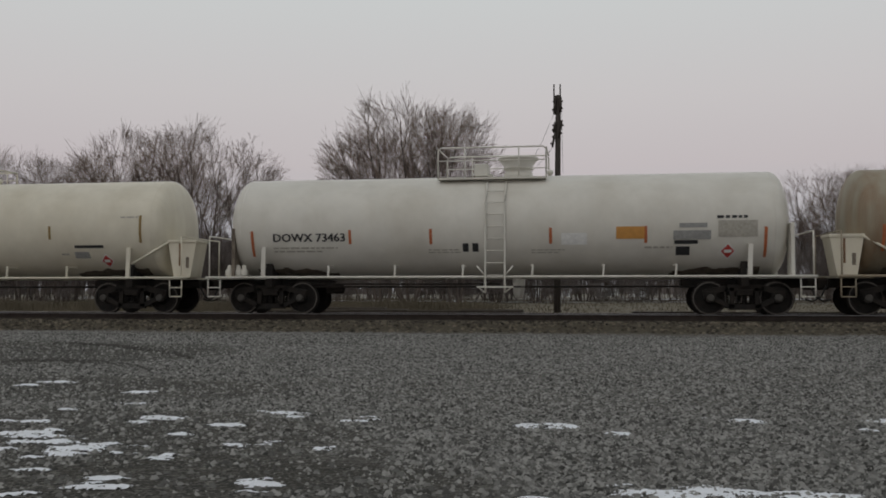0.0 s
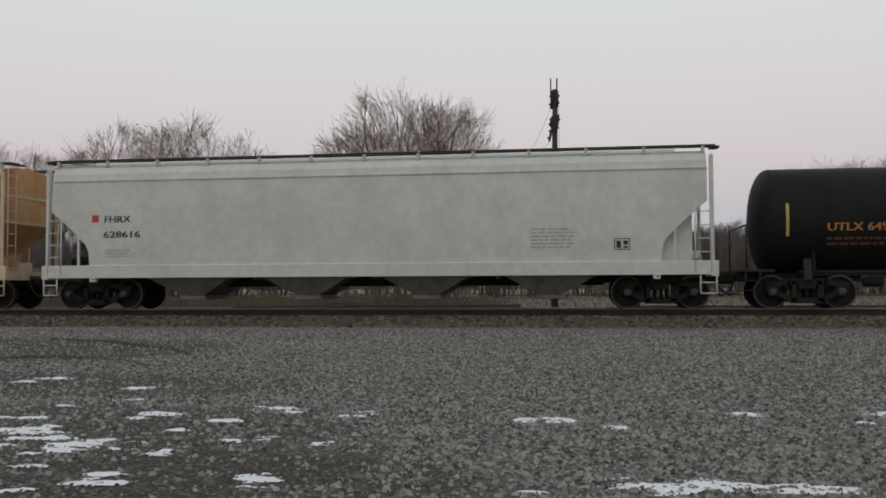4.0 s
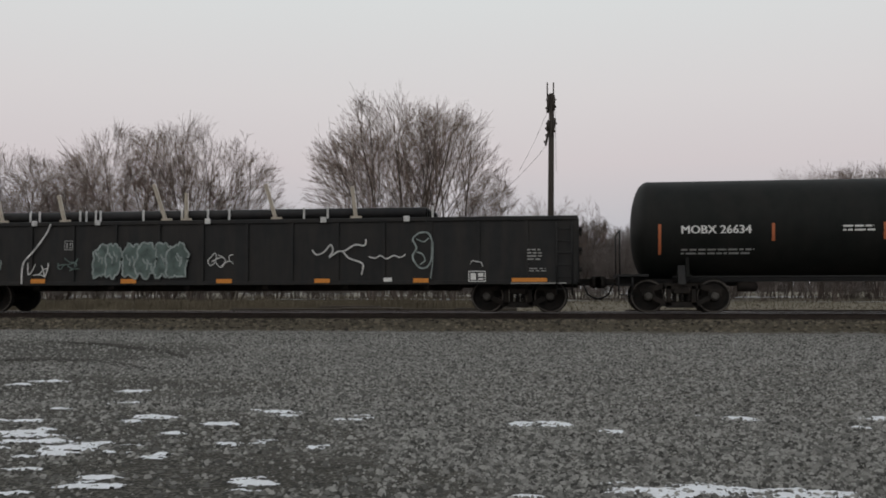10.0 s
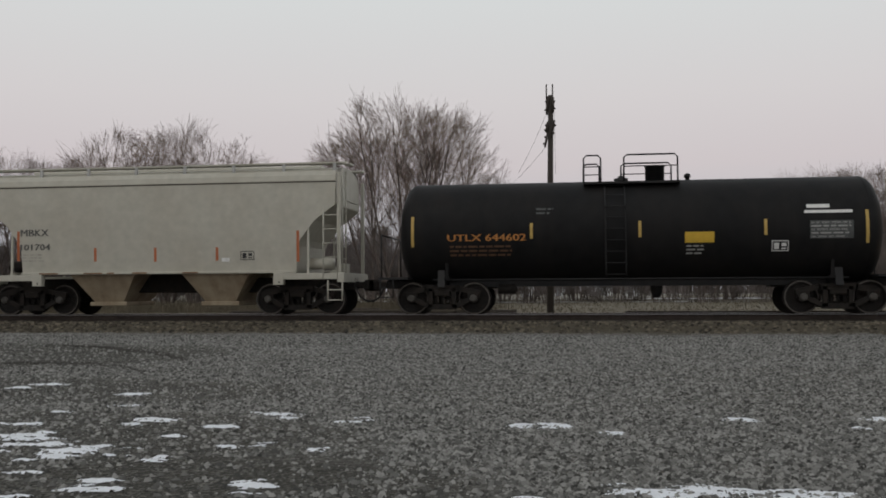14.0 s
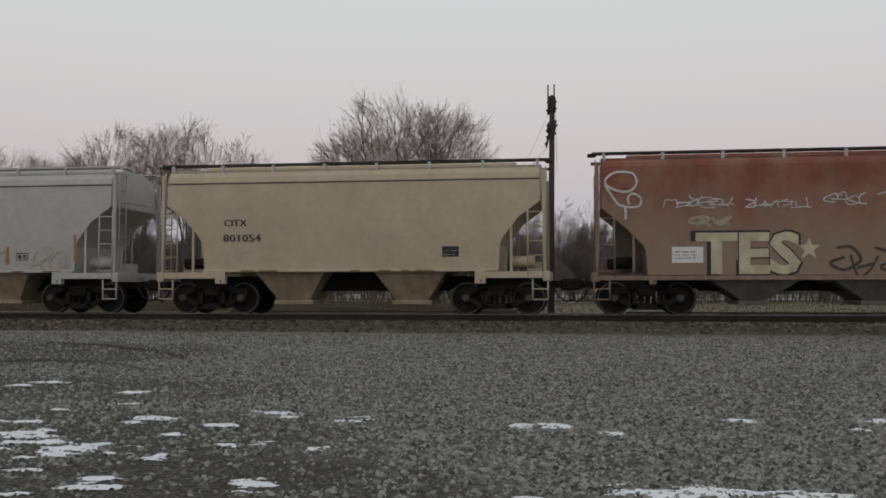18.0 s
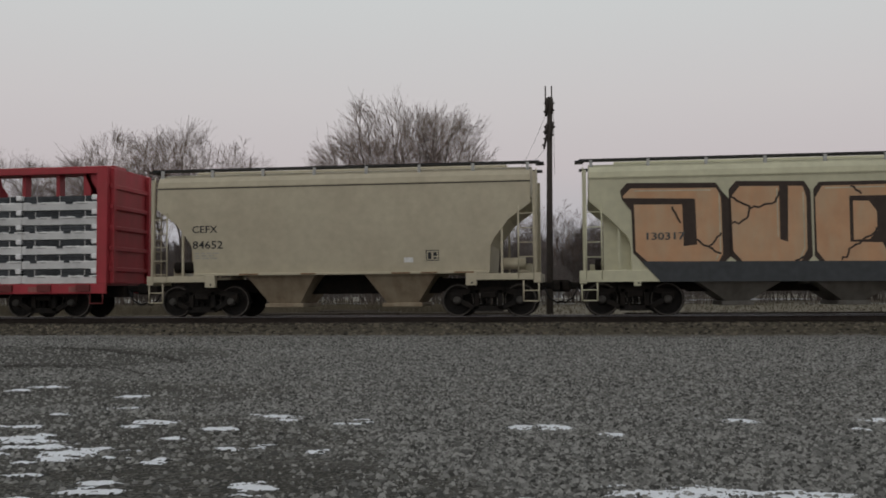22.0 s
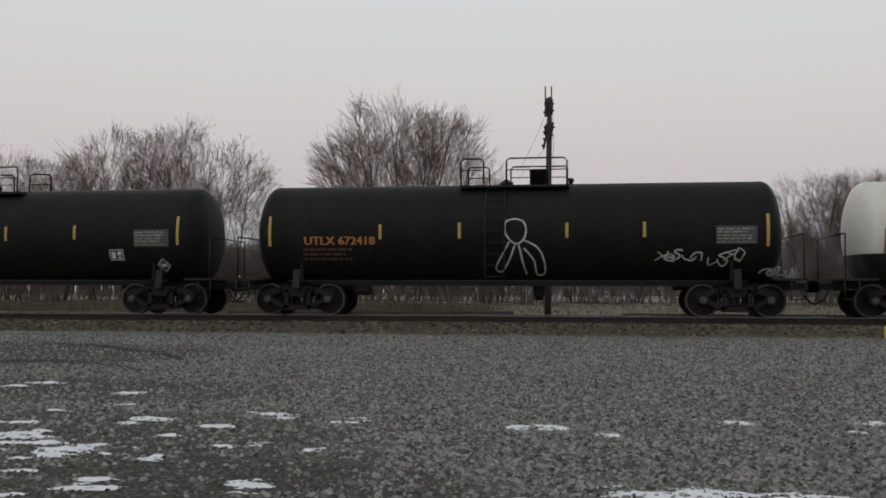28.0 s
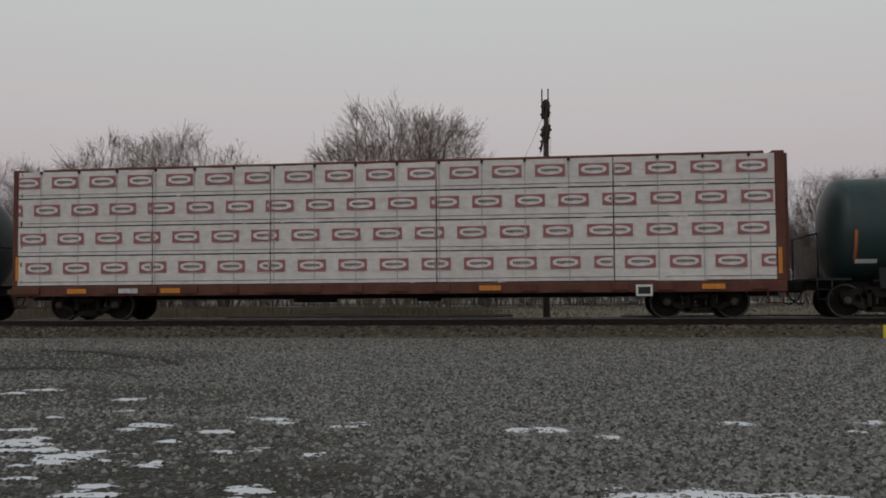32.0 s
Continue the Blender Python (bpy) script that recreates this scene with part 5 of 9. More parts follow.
    for k in (-1, 1):
        pts = []
        for i in range(n + 1):
            z = (sill_h - 0.45 if style == "white" else sill_h) + (top - 0.1 - (sill_h - 0.45 if style == "white" else sill_h)) * i / n
            y = -1.56 if z < zc + 0.1 else side(z) - 0.09
            pts.append((lx + k * 0.27, max(y, -1.56) if z < zc + 0.1 else y, z))
        lad.tube(pts, 0.02 if style == "black" else 0.028, 6)
    if ladder_x is not False:
        lad = part("ladder", lad, trim, car)
        if style == "white":
            foot = Shape().box(lx - 0.5, lx + 0.5, -1.62, -1.40, sill_h - 0.30, sill_h - 0.26)
            for q in (-1, 1):
                foot.tube([(lx + q * 0.48, -1.58, sill_h - 0.27), (lx + q * 0.28, -1.56, sill_h - 0.44)], 0.02, 6).tube([(lx + q * 0.5, -1.56, sill_h + 0.30), (lx + q * 0.29, -1.56, sill_h + 0.05)], 0.025, 6)
            part("ladder_foot", foot, trim, lad, "braced step at the ladder's foot")
        rung = Shape().tube([(-0.27, 0, 0), (0.27, 0, 0)], 0.014, 6).mesh("rung", trim)
        for i in range(9):
            z = sill_h + 0.05 + (top - 0.25 - sill_h) * i / 8
            part("rung", rung, trim, lad, at=(lx, -1.56 if z < zc + 0.1 else side(z) - 0.09, z))
    for x, z0, z1 in stripes:
        part("reflector_stripe", Shape().sheet(x - 0.035, x + 0.035, z0, z1, side, 1, 3), stripe_mat or RED_STRIPE, car)
    return car, side, h


# ---- covered hoppers ----
def hopper_car(label, s0, s1, bays, roof, paint, trim, cut, sill_z=1.0, stripes=(), stripe_mat=None, bay_mat=None, roof_mat=None, short=False, band=0.14, bulge=0.055, roof_paint=None, rim=0.34, webs=(), web_mat=None):
    """A covered hopper; cut: (inset, low height, high height) of the open corner under the sloping end sheet."""
    car, h = new_car("covered_hopper", label, s0, s1, "hopper car")
    inset, zlow, zhigh = cut
    W = 1.5
    base = sill_z + (0.24 if short else 0.12)
    st = [(-h + 0.28, zhigh), (-h + 0.28 + inset * 0.55, (zlow + zhigh) / 2 + (0.08 if short else -0.02)), (-h + 0.28 + inset * 0.93, zlow + 0.06), (-h + 0.28 + inset, zlow - 0.12), (-h + 0.28 + inset + 0.04, base)]
    st = st + [(-h + 0.28 + inset + 0.04 + (2 * h - 0.56 - 2 * inset - 0.08) * k / 6, base) for k in range(1, 6)] + [(-x, z) for x, z in reversed(st)]

    zm, zr = (base + roof - rim) / 2, (roof - rim - base) / 2

    def breadth(z):
        return W - bulge * min(1.0, ((z - zm) / zr) ** 2)

    def ring(x, zb):
        lo, hi = zb, max(zb + 0.01, roof - rim)
        prof = [(breadth(lo + (hi - lo) * k / 7), lo + (hi - lo) * k / 7) for k in range(8)]
        w = prof[-1][0]
        prof += [(w - 0.04, roof - rim * 0.5), (w - 0.14, roof - rim * 0.12), (w - 0.34, roof + 0.05), (0.6, roof + 0.14), (0, roof + 0.17)]
        return [(x, -y, z) for y, z in prof] + [(x, y, z) for y, z in reversed(prof[:-1])]

    v, f, g = [], [], []
    for x, zb in st:
        v += ring(x, zb)
    n = 25
    for i in range(len(st) - 1):
        quads = [(i * n + k, i * n + n + k, i * n + n + k + 1, i * n + k + 1) for k in range(n - 1)]
        f += quads[:7] + quads[-7:]
        g += quads[7:-7]
        f.append((i * n + n - 1, i * n + 2 * n - 1, i * n + n, i * n))
    f += [tuple(range(n)), tuple(range(len(st) * n - 1, (len(st) - 1) * n - 1, -1))]
    part("body", Shape().add(v, f), paint, car)
    part("roof", Shape().add(v, g), roof_paint or paint, car)

    def side(z):
        return -breadth(z) - 0.006

    # roof edge rib, side sill and end sills
    for y in (-1, 1):
        if rim > 0.3:
            part("roof_rib", Shape().box(-h + 0.26, h - 0.26, min(y * (1.47 - bulge), y * (1.53 - bulge)), max(y * (1.47 - bulge), y * (1.53 - bulge)), roof - rim - 0.005, roof - rim + 0.03), roof_paint or paint, car, "lip of the roof")
            # with short set, the lip's shadow is put in as a dark strip
            part("roof_seam", Shape().box(-h + 0.27, h - 0.27, min(y * (1.47 - bulge), y * (1.509 - bulge)), max(y * (1.47 - bulge), y * (1.509 - bulge)), roof - rim - 0.04, roof - rim - 0.006), LIP_SHADE if short else paint, car, "strip under the roof lip, dark where it paints its shadow")
        if short:
            f0 = h - 0.28 - inset - 0.04
            part("side_flange", Shape().box(-f0, f0, min(y * 1.36, y * 1.53), max(y * 1.36, y * 1.53), base - 0.035, base + 0.035, 0.01), trim, car, "pressed flange along the bottom of the side")
            if y < 0:
                rng = random.Random(int(-s0 * 10))
                for _ in range(6):
                    x, w = rng.uniform(-f0 + 0.4, f0 - 0.4), rng.uniform(0.08, 0.34)
                    part("rust_patch", Shape().box(x - w, x + w, -1.533, -1.53, base - 0.022, base + 0.022), FLANGE_RUST, car, "rubbed rusty patch on the flange")
            for k in (-1, 1):
                part("side_sill", Shape().box(min(k * (h - 1.9), k * h), max(k * (h - 1.9), k * h), min(y * 1.38, y * 1.535), max(y * 1.38, y * 1.535), sill_z + 0.02, sill_z + 0.20, 0.012), trim, car)
        else:
            part("side_sill", Shape().box(-h, h, min(y * 1.38, y * 1.535), max(y * 1.38, y * 1.535), sill_z - 0.02, sill_z + band, 0.012), trim, car)
    for k in (-1, 1):
        part("end_sill", Shape().box(min(k * (h - 0.2), k * h), max(k * (h - 0.2), k * h), -1.53, 1.53, sill_z - 0.06, sill_z + 0.206, 0.01), trim, car)
        for y in (-1, 1):
            part("corner_post", Shape().box(k * (h - 0.16) - 0.05, k * (h - 0.16) + 0.05, y * 1.47 - 0.04, y * 1.47 + 0.04, sill_z + 0.2, roof - 0.1, 0.01), trim, car)
            part("end_brace", Shape().box(k * (h - 0.28 - inset * 0.72) - 0.03, k * (h - 0.28 - inset * 0.72) + 0.03, y * 1.44 - 0.03, y * 1.44 + 0.03, sill_z + 0.2, (zlow + zhigh) / 2 - 0.02), trim, car)
        slope = Shape().prism([(k * (h - 0.3), sill_z + 0.5), (k * (h - 0.42), sill_z + 0.5), (k * (h - 0.9), sill_z + 0.1), (k * (h - 0.3), sill_z + 0.1)], -0.35, 0.35)
        part("shear_plate", slope, trim, car)
        part("air_reservoir", Shape().lathe_x([(k * (h - 1.15), 0.03), (k * (h - 1.13), 0.17), (k * (h - 0.45), 0.17), (k * (h - 0.43), 0.03)], -0.95 if k > 0 else -0.5, sill_z + 0.48, 14), trim if k > 0 else STEEL_DARK, car)
        ladder(car, k * (h - 0.40), -1.52, sill_z + 0.05, zhigh - 0.1, 0.42, trim, 5, name="side_ladder")
        if k in webs:
            web = [(k * (h - 0.66), sill_z + 0.2), (k * (h - 0.66), zhigh - 0.3), (k * (h - 0.28 - inset * 0.55), (zlow + zhigh) / 2), (k * (h - 0.28 - inset - 0.2), zlow), (k * (h - 0.28 - inset - 0.2), sill_z + 0.2)]
            part("end_web", Shape().prism(web, -1.24, -1.20), web_mat or trim, car, "upright plate under the sloping end sheet")
        elif not short:
            # the bay colour also carries the shade inside the open end
            web = [(k * (h - 0.62), sill_z + 0.2), (k * (h - 0.62), zhigh - 0.15), (k * (h - 0.28 - inset * 0.55), (zlow + zhigh) / 2), (k * (h - 0.28 - inset - 0.2), zlow), (k * (h - 0.28 - inset - 0.2), sill_z + 0.2)]
            part("end_web", Shape().prism(web, 0.15, 0.19), bay_mat or paint, car, "upright plate under the sloping end sheet")
        ladder(car, k * (h - 0.12), -1.05, sill_z + 0.1, roof, 0.42, trim, 9, along="y", name="end_ladder")
        part("end_wall_ribs", Shape().box(k * (h - 0.29) - 0.03, k * (h - 0.29) + 0.03, -1.4, 1.4, zhigh + 0.02, zhigh + 0.1).box(k * (h - 0.29) - 0.03, k * (h - 0.29) + 0.03, -1.4, 1.4, roof - 0.8, roof - 0.72), trim, car)
        step = Shape()
        for dx in (0.06, 0.48):
            step.tube([(k * (h - dx), -1.5, sill_z), (k * (h - dx), -1.5, 0.42)], 0.022, 6)
        for z in (0.43, 0.72):
            step.tube([(k * (h - 0.06), -1.5, z), (k * (h - 0.48), -1.5, z)], 0.02, 6)
        part("step", step, trim, car)
        part("centre_sill", Shape().box(min(k * (h - 3.2), k * h), max(k * (h - 3.2), k * h), -0.3, 0.3, 0.72, sill_z + 0.1, 0.02), STEEL_DARK, car)
        pad = k * (h - 0.45 - inset) if not short else k * (h - 1.93)
        pw, pz = (0.15, sill_z + 0.22) if short else (0.09, sill_z + 0.02)
        part("jacking_pad", Shape().box(pad - pw, pad + pw, -1.545, -1.36, sill_z - 0.13, pz, 0.01), trim, car)
        part("pad_hole", Shape().box(pad + 0.0, pad + 0.05, -1.549, -1.54, sill_z - 0.08, sill_z - 0.03), BLACK_INK, car)
        truck(car, k * (h - 1.50))
        coupler(car, k * h, k)
    # hopper bays with outlet gates
    span = 2 * (h - 2.75)
    bw = 2.15 if short else span / bays
    part("underframe_beam", Shape().box(-h + 3.0, h - 3.0, -0.32, 0.32, 0.66, base - 0.02, 0.02), STEEL_DARK, car)
    for b in range(bays):
        c = (-1.75, 1.75)[b] if short else -span / 2 + bw * (b + 0.5)
        t, g = (bw * 0.5, 0.46) if short else (bw * 0.42, 0.30)
        top_z = base + 0.01
        yt = 1.34 if short else 1.42
        v = [(c - t, -yt, top_z), (c + t, -yt, top_z), (c + t, yt, top_z), (c - t, yt, top_z), (c - t * 0.9, -yt + 0.04, top_z - 0.12), (c + t * 0.9, -yt + 0.04, top_z - 0.12), (c + t * 0.9, yt - 0.04, top_z - 0.12), (c - t * 0.9, yt - 0.04, top_z - 0.12),
             (c - g, -0.9, 0.40), (c + g, -0.9, 0.40), (c + g, 0.9, 0.40), (c - g, 0.9, 0.40)]
        f = [(0, 1, 5, 4), (1, 2, 6, 5), (2, 3, 7, 6), (3, 0, 4, 7), (4, 5, 9, 8), (5, 6, 10, 9), (6, 7, 11, 10), (7, 4, 8, 11), (8, 9, 10, 11)]
        bay = part("hopper_bay", Shape().add(v, f), bay_mat or paint, car)
        part("outlet_gate", Shape().box(c - g - 0.12, c + g + 0.12, -0.96, 0.96, 0.28, 0.40, 0.015), bay_mat or trim, bay)
        if b and not short:
            x = c - t
            part("cross_ridge", Shape().prism([(x - 0.05, sill_z + 0.14), (x + 0.05, sill_z + 0.14), (x, sill_z - 0.1)], -1.4, 1.4), bay_mat or paint, car)
    # roof walk, hatches
    rm = roof_mat or WALK_DARK
    hatch = Shape().box(-h + 1.0, h - 1.0, -0.3, 0.3, roof + 0.12, roof + 0.26, 0.03)
    part("trough_hatch", hatch, roof_paint or paint, car)
    for y in (-1, 1):
        part("roof_walk", Shape().box(-h + 0.02, h - 0.02, min(y * 0.86, y * 1.24), max(y * 0.86, y * 1.24), roof + 0.185, roof + 0.23), rm, car, "grated roof walkway")
    n = int(2 * h / 1.55)
    for i in range(n + 1):
        x = -h + 0.35 + (2 * h - 0.7) * i / n
        for y in (-1, 1):
            part("walk_bracket", Shape().bar((x, roof - 0.12), (x, roof + 0.19), 0.085, min(y * 1.22, y * 1.28), max(y * 1.22, y * 1.28)), PALE_STEEL, car)
    for k in (-1, 1):
        part("end_walk", Shape().box(min(k * (h - 0.14), k * (h + 0.1)), max(k * (h - 0.14), k * (h + 0.1)), -1.24, -0.72, roof + 0.15, roof + 0.19), rm, car)
    for x, z0, z1 in stripes:
        part("reflector_stripe", Shape().sheet(x - 0.035, x + 0.035, z0, z1, side, 1, 1), stripe_mat or RED_STRIPE, car)
    return car, side, h


# ---- flat-sided cars ----
def gondola_car(label, s0, s1, paint, trim):
    car, h = new_car("gondola", label, s0, s1, "gondola car")
    W, z0, z1 = 1.5, 0.86, 2.58

    def side(z):
        return -W - 0.06

    for y in (-1, 1):
        part("side_wall", Shape().box(-h, h, min(y * (W - 0.08), y * W), max(y * (W - 0.08), y * W), z0, z1), paint, car)
        part("top_chord", Shape().box(-h - 0.02, h + 0.02, min(y * (W - 0.12), y * (W + 0.05)), max(y * (W - 0.12), y * (W + 0.05)), z1 - 0.02, z1 + 0.10, 0.015), paint, car)
        part("bottom_sill", Shape().box(-h, h, min(y * (W - 0.1), y * (W + 0.04)), max(y * (W - 0.1), y * (W + 0.04)), z0 - 0.07, z0 + 0.05, 0.012), paint, car)
        n = 15
        for i in range(n + 1):
            x = -h + 0.05 + (2 * h - 0.1) * i / n
            part("side_rib", Shape().prism_x([(y * W, z0 + 0.05), (y * (W + 0.052), z0 + 0.05), (y * (W + 0.052), z1 - 0.02), (y * W, z1 - 0.02)], x - 0.05, x + 0.05), paint, car)
    for k in (-1, 1):
        part("end_wall", Shape().box(k * h - 0.05, k * h + 0.05, -W + 0.09, W - 0.09, z0, z1 + 0.04), paint, car)
        for j in range(3):
            part("end_rib", Shape().box(k * (h + 0.09) - 0.04, k * (h + 0.09) + 0.04, -W + 0.1, W - 0.1, z0 + 0.3 + 0.55 * j, z0 + 0.4 + 0.55 * j, 0.02), paint, car)
        ladder(car, k * (h - 0.35), -1.6, 0.5, z1 - 0.1, 0.42, trim, 6, name="side_ladder")
        truck(car, k * (h - 1.65))
        coupler(car, k * (h + 0.1), k)
        part("centre_sill", Shape().box(min(k * (h - 3.4), k * h), max(k * (h - 3.4), k * h), -0.3, 0.3, 0.70, z0, 0.02), STEEL_DARK, car)
    part("floor", Shape().box(-h + 0.05, h - 0.05, -W + 0.09, W - 0.09, z0 - 0.04, z0 + 0.03), STEEL_DARK, car)
    part("underframe", Shape().box(-h + 3.4, h - 3.4, -0.35, 0.35, 0.62, z0 - 0.04), STEEL_DARK, car)
    for i in range(6):
        x = -h + 4.2 + (2 * h - 8.4) * i / 5
        part("crossbearer", Shape().box(x - 0.08, x + 0.08, -1.4, 1.4, 0.68, z0 - 0.06), STEEL_DARK, car)
    return car, side, h


def boxcar(label, s0, s1, paint, trim):
    car, h = new_car("boxcar", label, s0, s1, "boxcar")
    W, z0, z1 = 1.5, 0.82, 4.92

    def side(z):
        return -W - 0.04

    shell = Shape().prism_x([(-W, z0), (W, z0), (W, z1 - 0.05), (W - 0.1, z1 + 0.04), (0, z1 + 0.14), (-W + 0.1, z1 + 0.04), (-W, z1 - 0.05)], -h, h)
    part("body", shell, paint, car)
    for y in (-1, 1):
        for zz in ((z0 - 0.06, z0 + 0.12), (z1 - 0.14, z1 - 0.02)):
            part("side_chord", Shape().box(-h, h, min(y * W, y * (W + 0.045)), max(y * W, y * (W + 0.045)), *zz, 0.012), paint, car)
        n = 14
        for i in range(n + 1):
            x = -h + 0.06 + (2 * h - 0.12) * i / n
            if -2.0 < x < 1.2:
                continue
            part("side_post", Shape().box(x - 0.045, x + 0.045, min(y * W, y * (W + 0.010)), max(y * W, y * (W + 0.010)), z0 + 0.12, z1 - 0.14, 0.003), paint, car)
    door = part("door", Shape().box(-1.62, 1.38, -W - 0.075, -W - 0.01, z0 + 0.22, z1 - 0.22, 0.01), paint, car, "closed plug door")
    for z in (1.35, 2.35, 3.35):
        part("door_panel", Shape().box(-1.45, 1.2, -W - 0.10, -W - 0.075, z - 0.38, z + 0.42, 0.012), paint, door)
    for x in (-0.55, 0.45):
        part("lock_bar", Shape().tube([(x, -W - 0.12, z0 + 0.25), (x, -W - 0.12, z1 - 0.25)], 0.022, 6), paint, door)
    part("crank_wheel", Shape().lathe_y([(-W - 0.17, 0.11), (-W - 0.12, 0.11)], -0.05, 1.95, 14), trim, door)
    for z in (z0 + 0.17, z1 - 0.18):
        part("door_track", Shape().box(-4.2, 3.6, -W - 0.09, -W - 0.005, z - 0.04, z + 0.03), paint, car)
    for k in (-1, 1):
        for j in range(8):
            z = z0 + 0.3 + j * 0.40
            part("end_corrugation", Shape().box(k * (h + 0.03) - 0.04, k * (h + 0.03) + 0.04, -1.42, 1.42, z, z + 0.22, 0.03), paint, car)
        part("end_cap", Shape().box(min(k * h, k * (h + 0.085)), max(k * h, k * (h + 0.085)), -W, W, z1 - 0.48, z1 - 0.06), PALE_STEEL, car, "pale panel across the top of the end")
        ladder(car, k * (h - 0.32), -W - 0.09, 0.5, 2.1, 0.42, paint, 4, name="side_ladder")
        ladder(car, k * (h + 0.12), -1.1, 0.8, 4.6, 0.42, paint, 9, along="y", name="end_ladder")
        truck(car, k * (h - 2.3))
        coupler(car, k * (h + 0.25), k)
        part("centre_sill", Shape().box(min(0, k * (h + 0.3)), max(0, k * (h + 0.3)), -0.28, 0.28, 0.62, z0 - 0.01), STEEL_DARK, car)
    part("brake_gear", Shape().box(-3.6, -2.2, -0.7, -0.3, 0.45, 0.75, 0.03).box(1.4, 2.3, -0.8, -0.35, 0.5, 0.78, 0.03), STEEL_DARK, car)
    return car, side, h


def centerbeam_car(label, s0, s1, paint, deck_paint, braces=True):
    """A centre-partition flat car with bulkheads, a top chord and risers along its middle."""
    car, h = new_car("centerbeam_flatcar", label, s0, s1, "flat car")
    z0, zd, z1, zc = 0.72, 1.02, 4.50, 4.66
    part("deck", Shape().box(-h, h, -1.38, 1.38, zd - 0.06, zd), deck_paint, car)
    for y in (-1, 1):
        part("side_sill", Shape().box(-h, h, min(y * 1.38, y * 1.47), max(y * 1.38, y * 1.47), z0, zd - 0.004, 0.012), paint, car)
        n = 18
        for i in range(n):
            x = -h + 0.7 + (2 * h - 1.4) * i / (n - 1)
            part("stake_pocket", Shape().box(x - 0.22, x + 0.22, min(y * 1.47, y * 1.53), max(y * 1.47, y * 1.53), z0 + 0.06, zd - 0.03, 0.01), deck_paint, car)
    part("centre_sill", Shape().box(-h, h, -0.3, 0.3, 0.60, zd - 0.07), STEEL_DARK, car)
    for k in (-1, 1):
        x0, x1 = sorted((k * (h - 0.32), k * h))
        part("bulkhead", Shape().box(x0, x1, -1.44, 1.44, zd, z1, 0.015), paint, car, "upright end bulkhead")
        for j in range(5):
            z = zd + 0.35 + j * 0.62
            part("bulkhead_rib", Shape().box(k * (h + 0.035) - 0.04, k * (h + 0.035) + 0.04, -1.3, 1.3, z, z + 0.14, 0.02), paint, car)
        for y in (-1.15, 1.15):
            part("bulkhead_post", Shape().box(k * (h + 0.06) - 0.06, k * (h + 0.06) + 0.06, y - 0.08, y + 0.08, zd, z1 - 0.05, 0.012), paint, car)
        truck(car, k * (h - 2.2))
        coupler(car, k * (h + 0.12), k)
        step = Shape()
        for dx in (0.1, 0.5):
            step.tube([(k * (h - dx), -1.45, z0), (k * (h - dx), -1.45, 0.42)], 0.02, 6)
        step.tube([(k * (h - 0.1), -1.45, 0.43), (k * (h - 0.5), -1.45, 0.43)], 0.02, 6)
        part("step", step, deck_paint, car)
    chord = 0.23 if braces else 0.12
    part("top_chord", Shape().box(-h + 0.32, h - 0.32, -0.38, 0.38, zc - chord, zc, 0.02), paint, car)
    if braces:
        low = zc - chord
        for x in (-9.9, -6.65, -4.3, -1.9, -0.55, 0.5, 4.25, 6.6, 9.95):
            for d in (-1, 1):
                part("gusset", Shape().prism([(x - 0.14, low), (x - 0.12, low - 1.1), (x + 0.42, low - 1.1), (x + 0.34, low - 0.52), (x + 0.13, low - 0.22), (x + 0.10, low)], d * 0.24 - 0.02, d * 0.24 + 0.02), paint, car)
        for x in (-8.8, -7.65, -5.45, -3.0, 1.7, 2.9, 5.4, 7.75, 8.9):
            part("riser", Shape().box(x - 0.06, x + 0.06, -0.16, 0.16, zd, low, 0.01), paint, car)
        for k in (-1, 1):
            part("corner_gusset", Shape().prism([(k * (h - 0.32), low), (k * (h - 0.32), low - 1.2), (k * (h - 1.15), low - 1.2), (k * (h - 1.15), low - 0.5), (k * (h - 1.35), low)], -0.26, -0.22), paint, car)
    else:
        for i in range(10):
            x = -h + 1.2 + (2 * h - 2.4) * i / 9
            part("riser", Shape().box(x - 0.06, x + 0.06, -0.14, 0.14, zd, zc - chord), paint, car)
    part("brake_gear", Shape().box(-2.6, -1.4, -0.9, -0.4, 0.5, 0.82, 0.03).lathe_x([(1.0, 0.05), (1.02, 0.15), (1.7, 0.15), (1.72, 0.05)], -0.6, 0.66, 12), STEEL_DARK, car)
    return car, h


# ---- paints ----
P_DOW = surface("white_tank_paint", (0.67, 0.65, 0.59), 0.45, 0, 0.05, 2, (0.42, 0.38, 0.30), 0.4, (0.45, 1.0, 0.3), 1.3)
P_CREAM = surface("cream_white_tank_paint", (0.68, 0.64, 0.53), 0.45, 0, 0.05, 2, (0.42, 0.36, 0.25), 0.4, (0.45, 1.0, 0.3), 1.3)
P_BUFF = surface("cream_tank_paint", (0.86, 0.735, 0.575), 0.5, 0, 0.05, 2, (0.55, 0.45, 0.32), 0.3, (0.45, 1.0, 0.3), 1.3)
P_RUSTY = surface("rust_stained_tank_paint", (0.31, 0.28, 0.21), 0.6, 0, 0.1, 2, (0.22, 0.12, 0.06), 0.7, (1.0, 1.0, 0.15), 1.8)
P_BLACK = surface("black_tank_paint", (0.0115, 0.0116, 0.012), 0.55, 0, 0.2, 3, (0.024, 0.021, 0.019), 0.5, (1.0, 1.0, 0.12), 1.6, gloss=0.12)
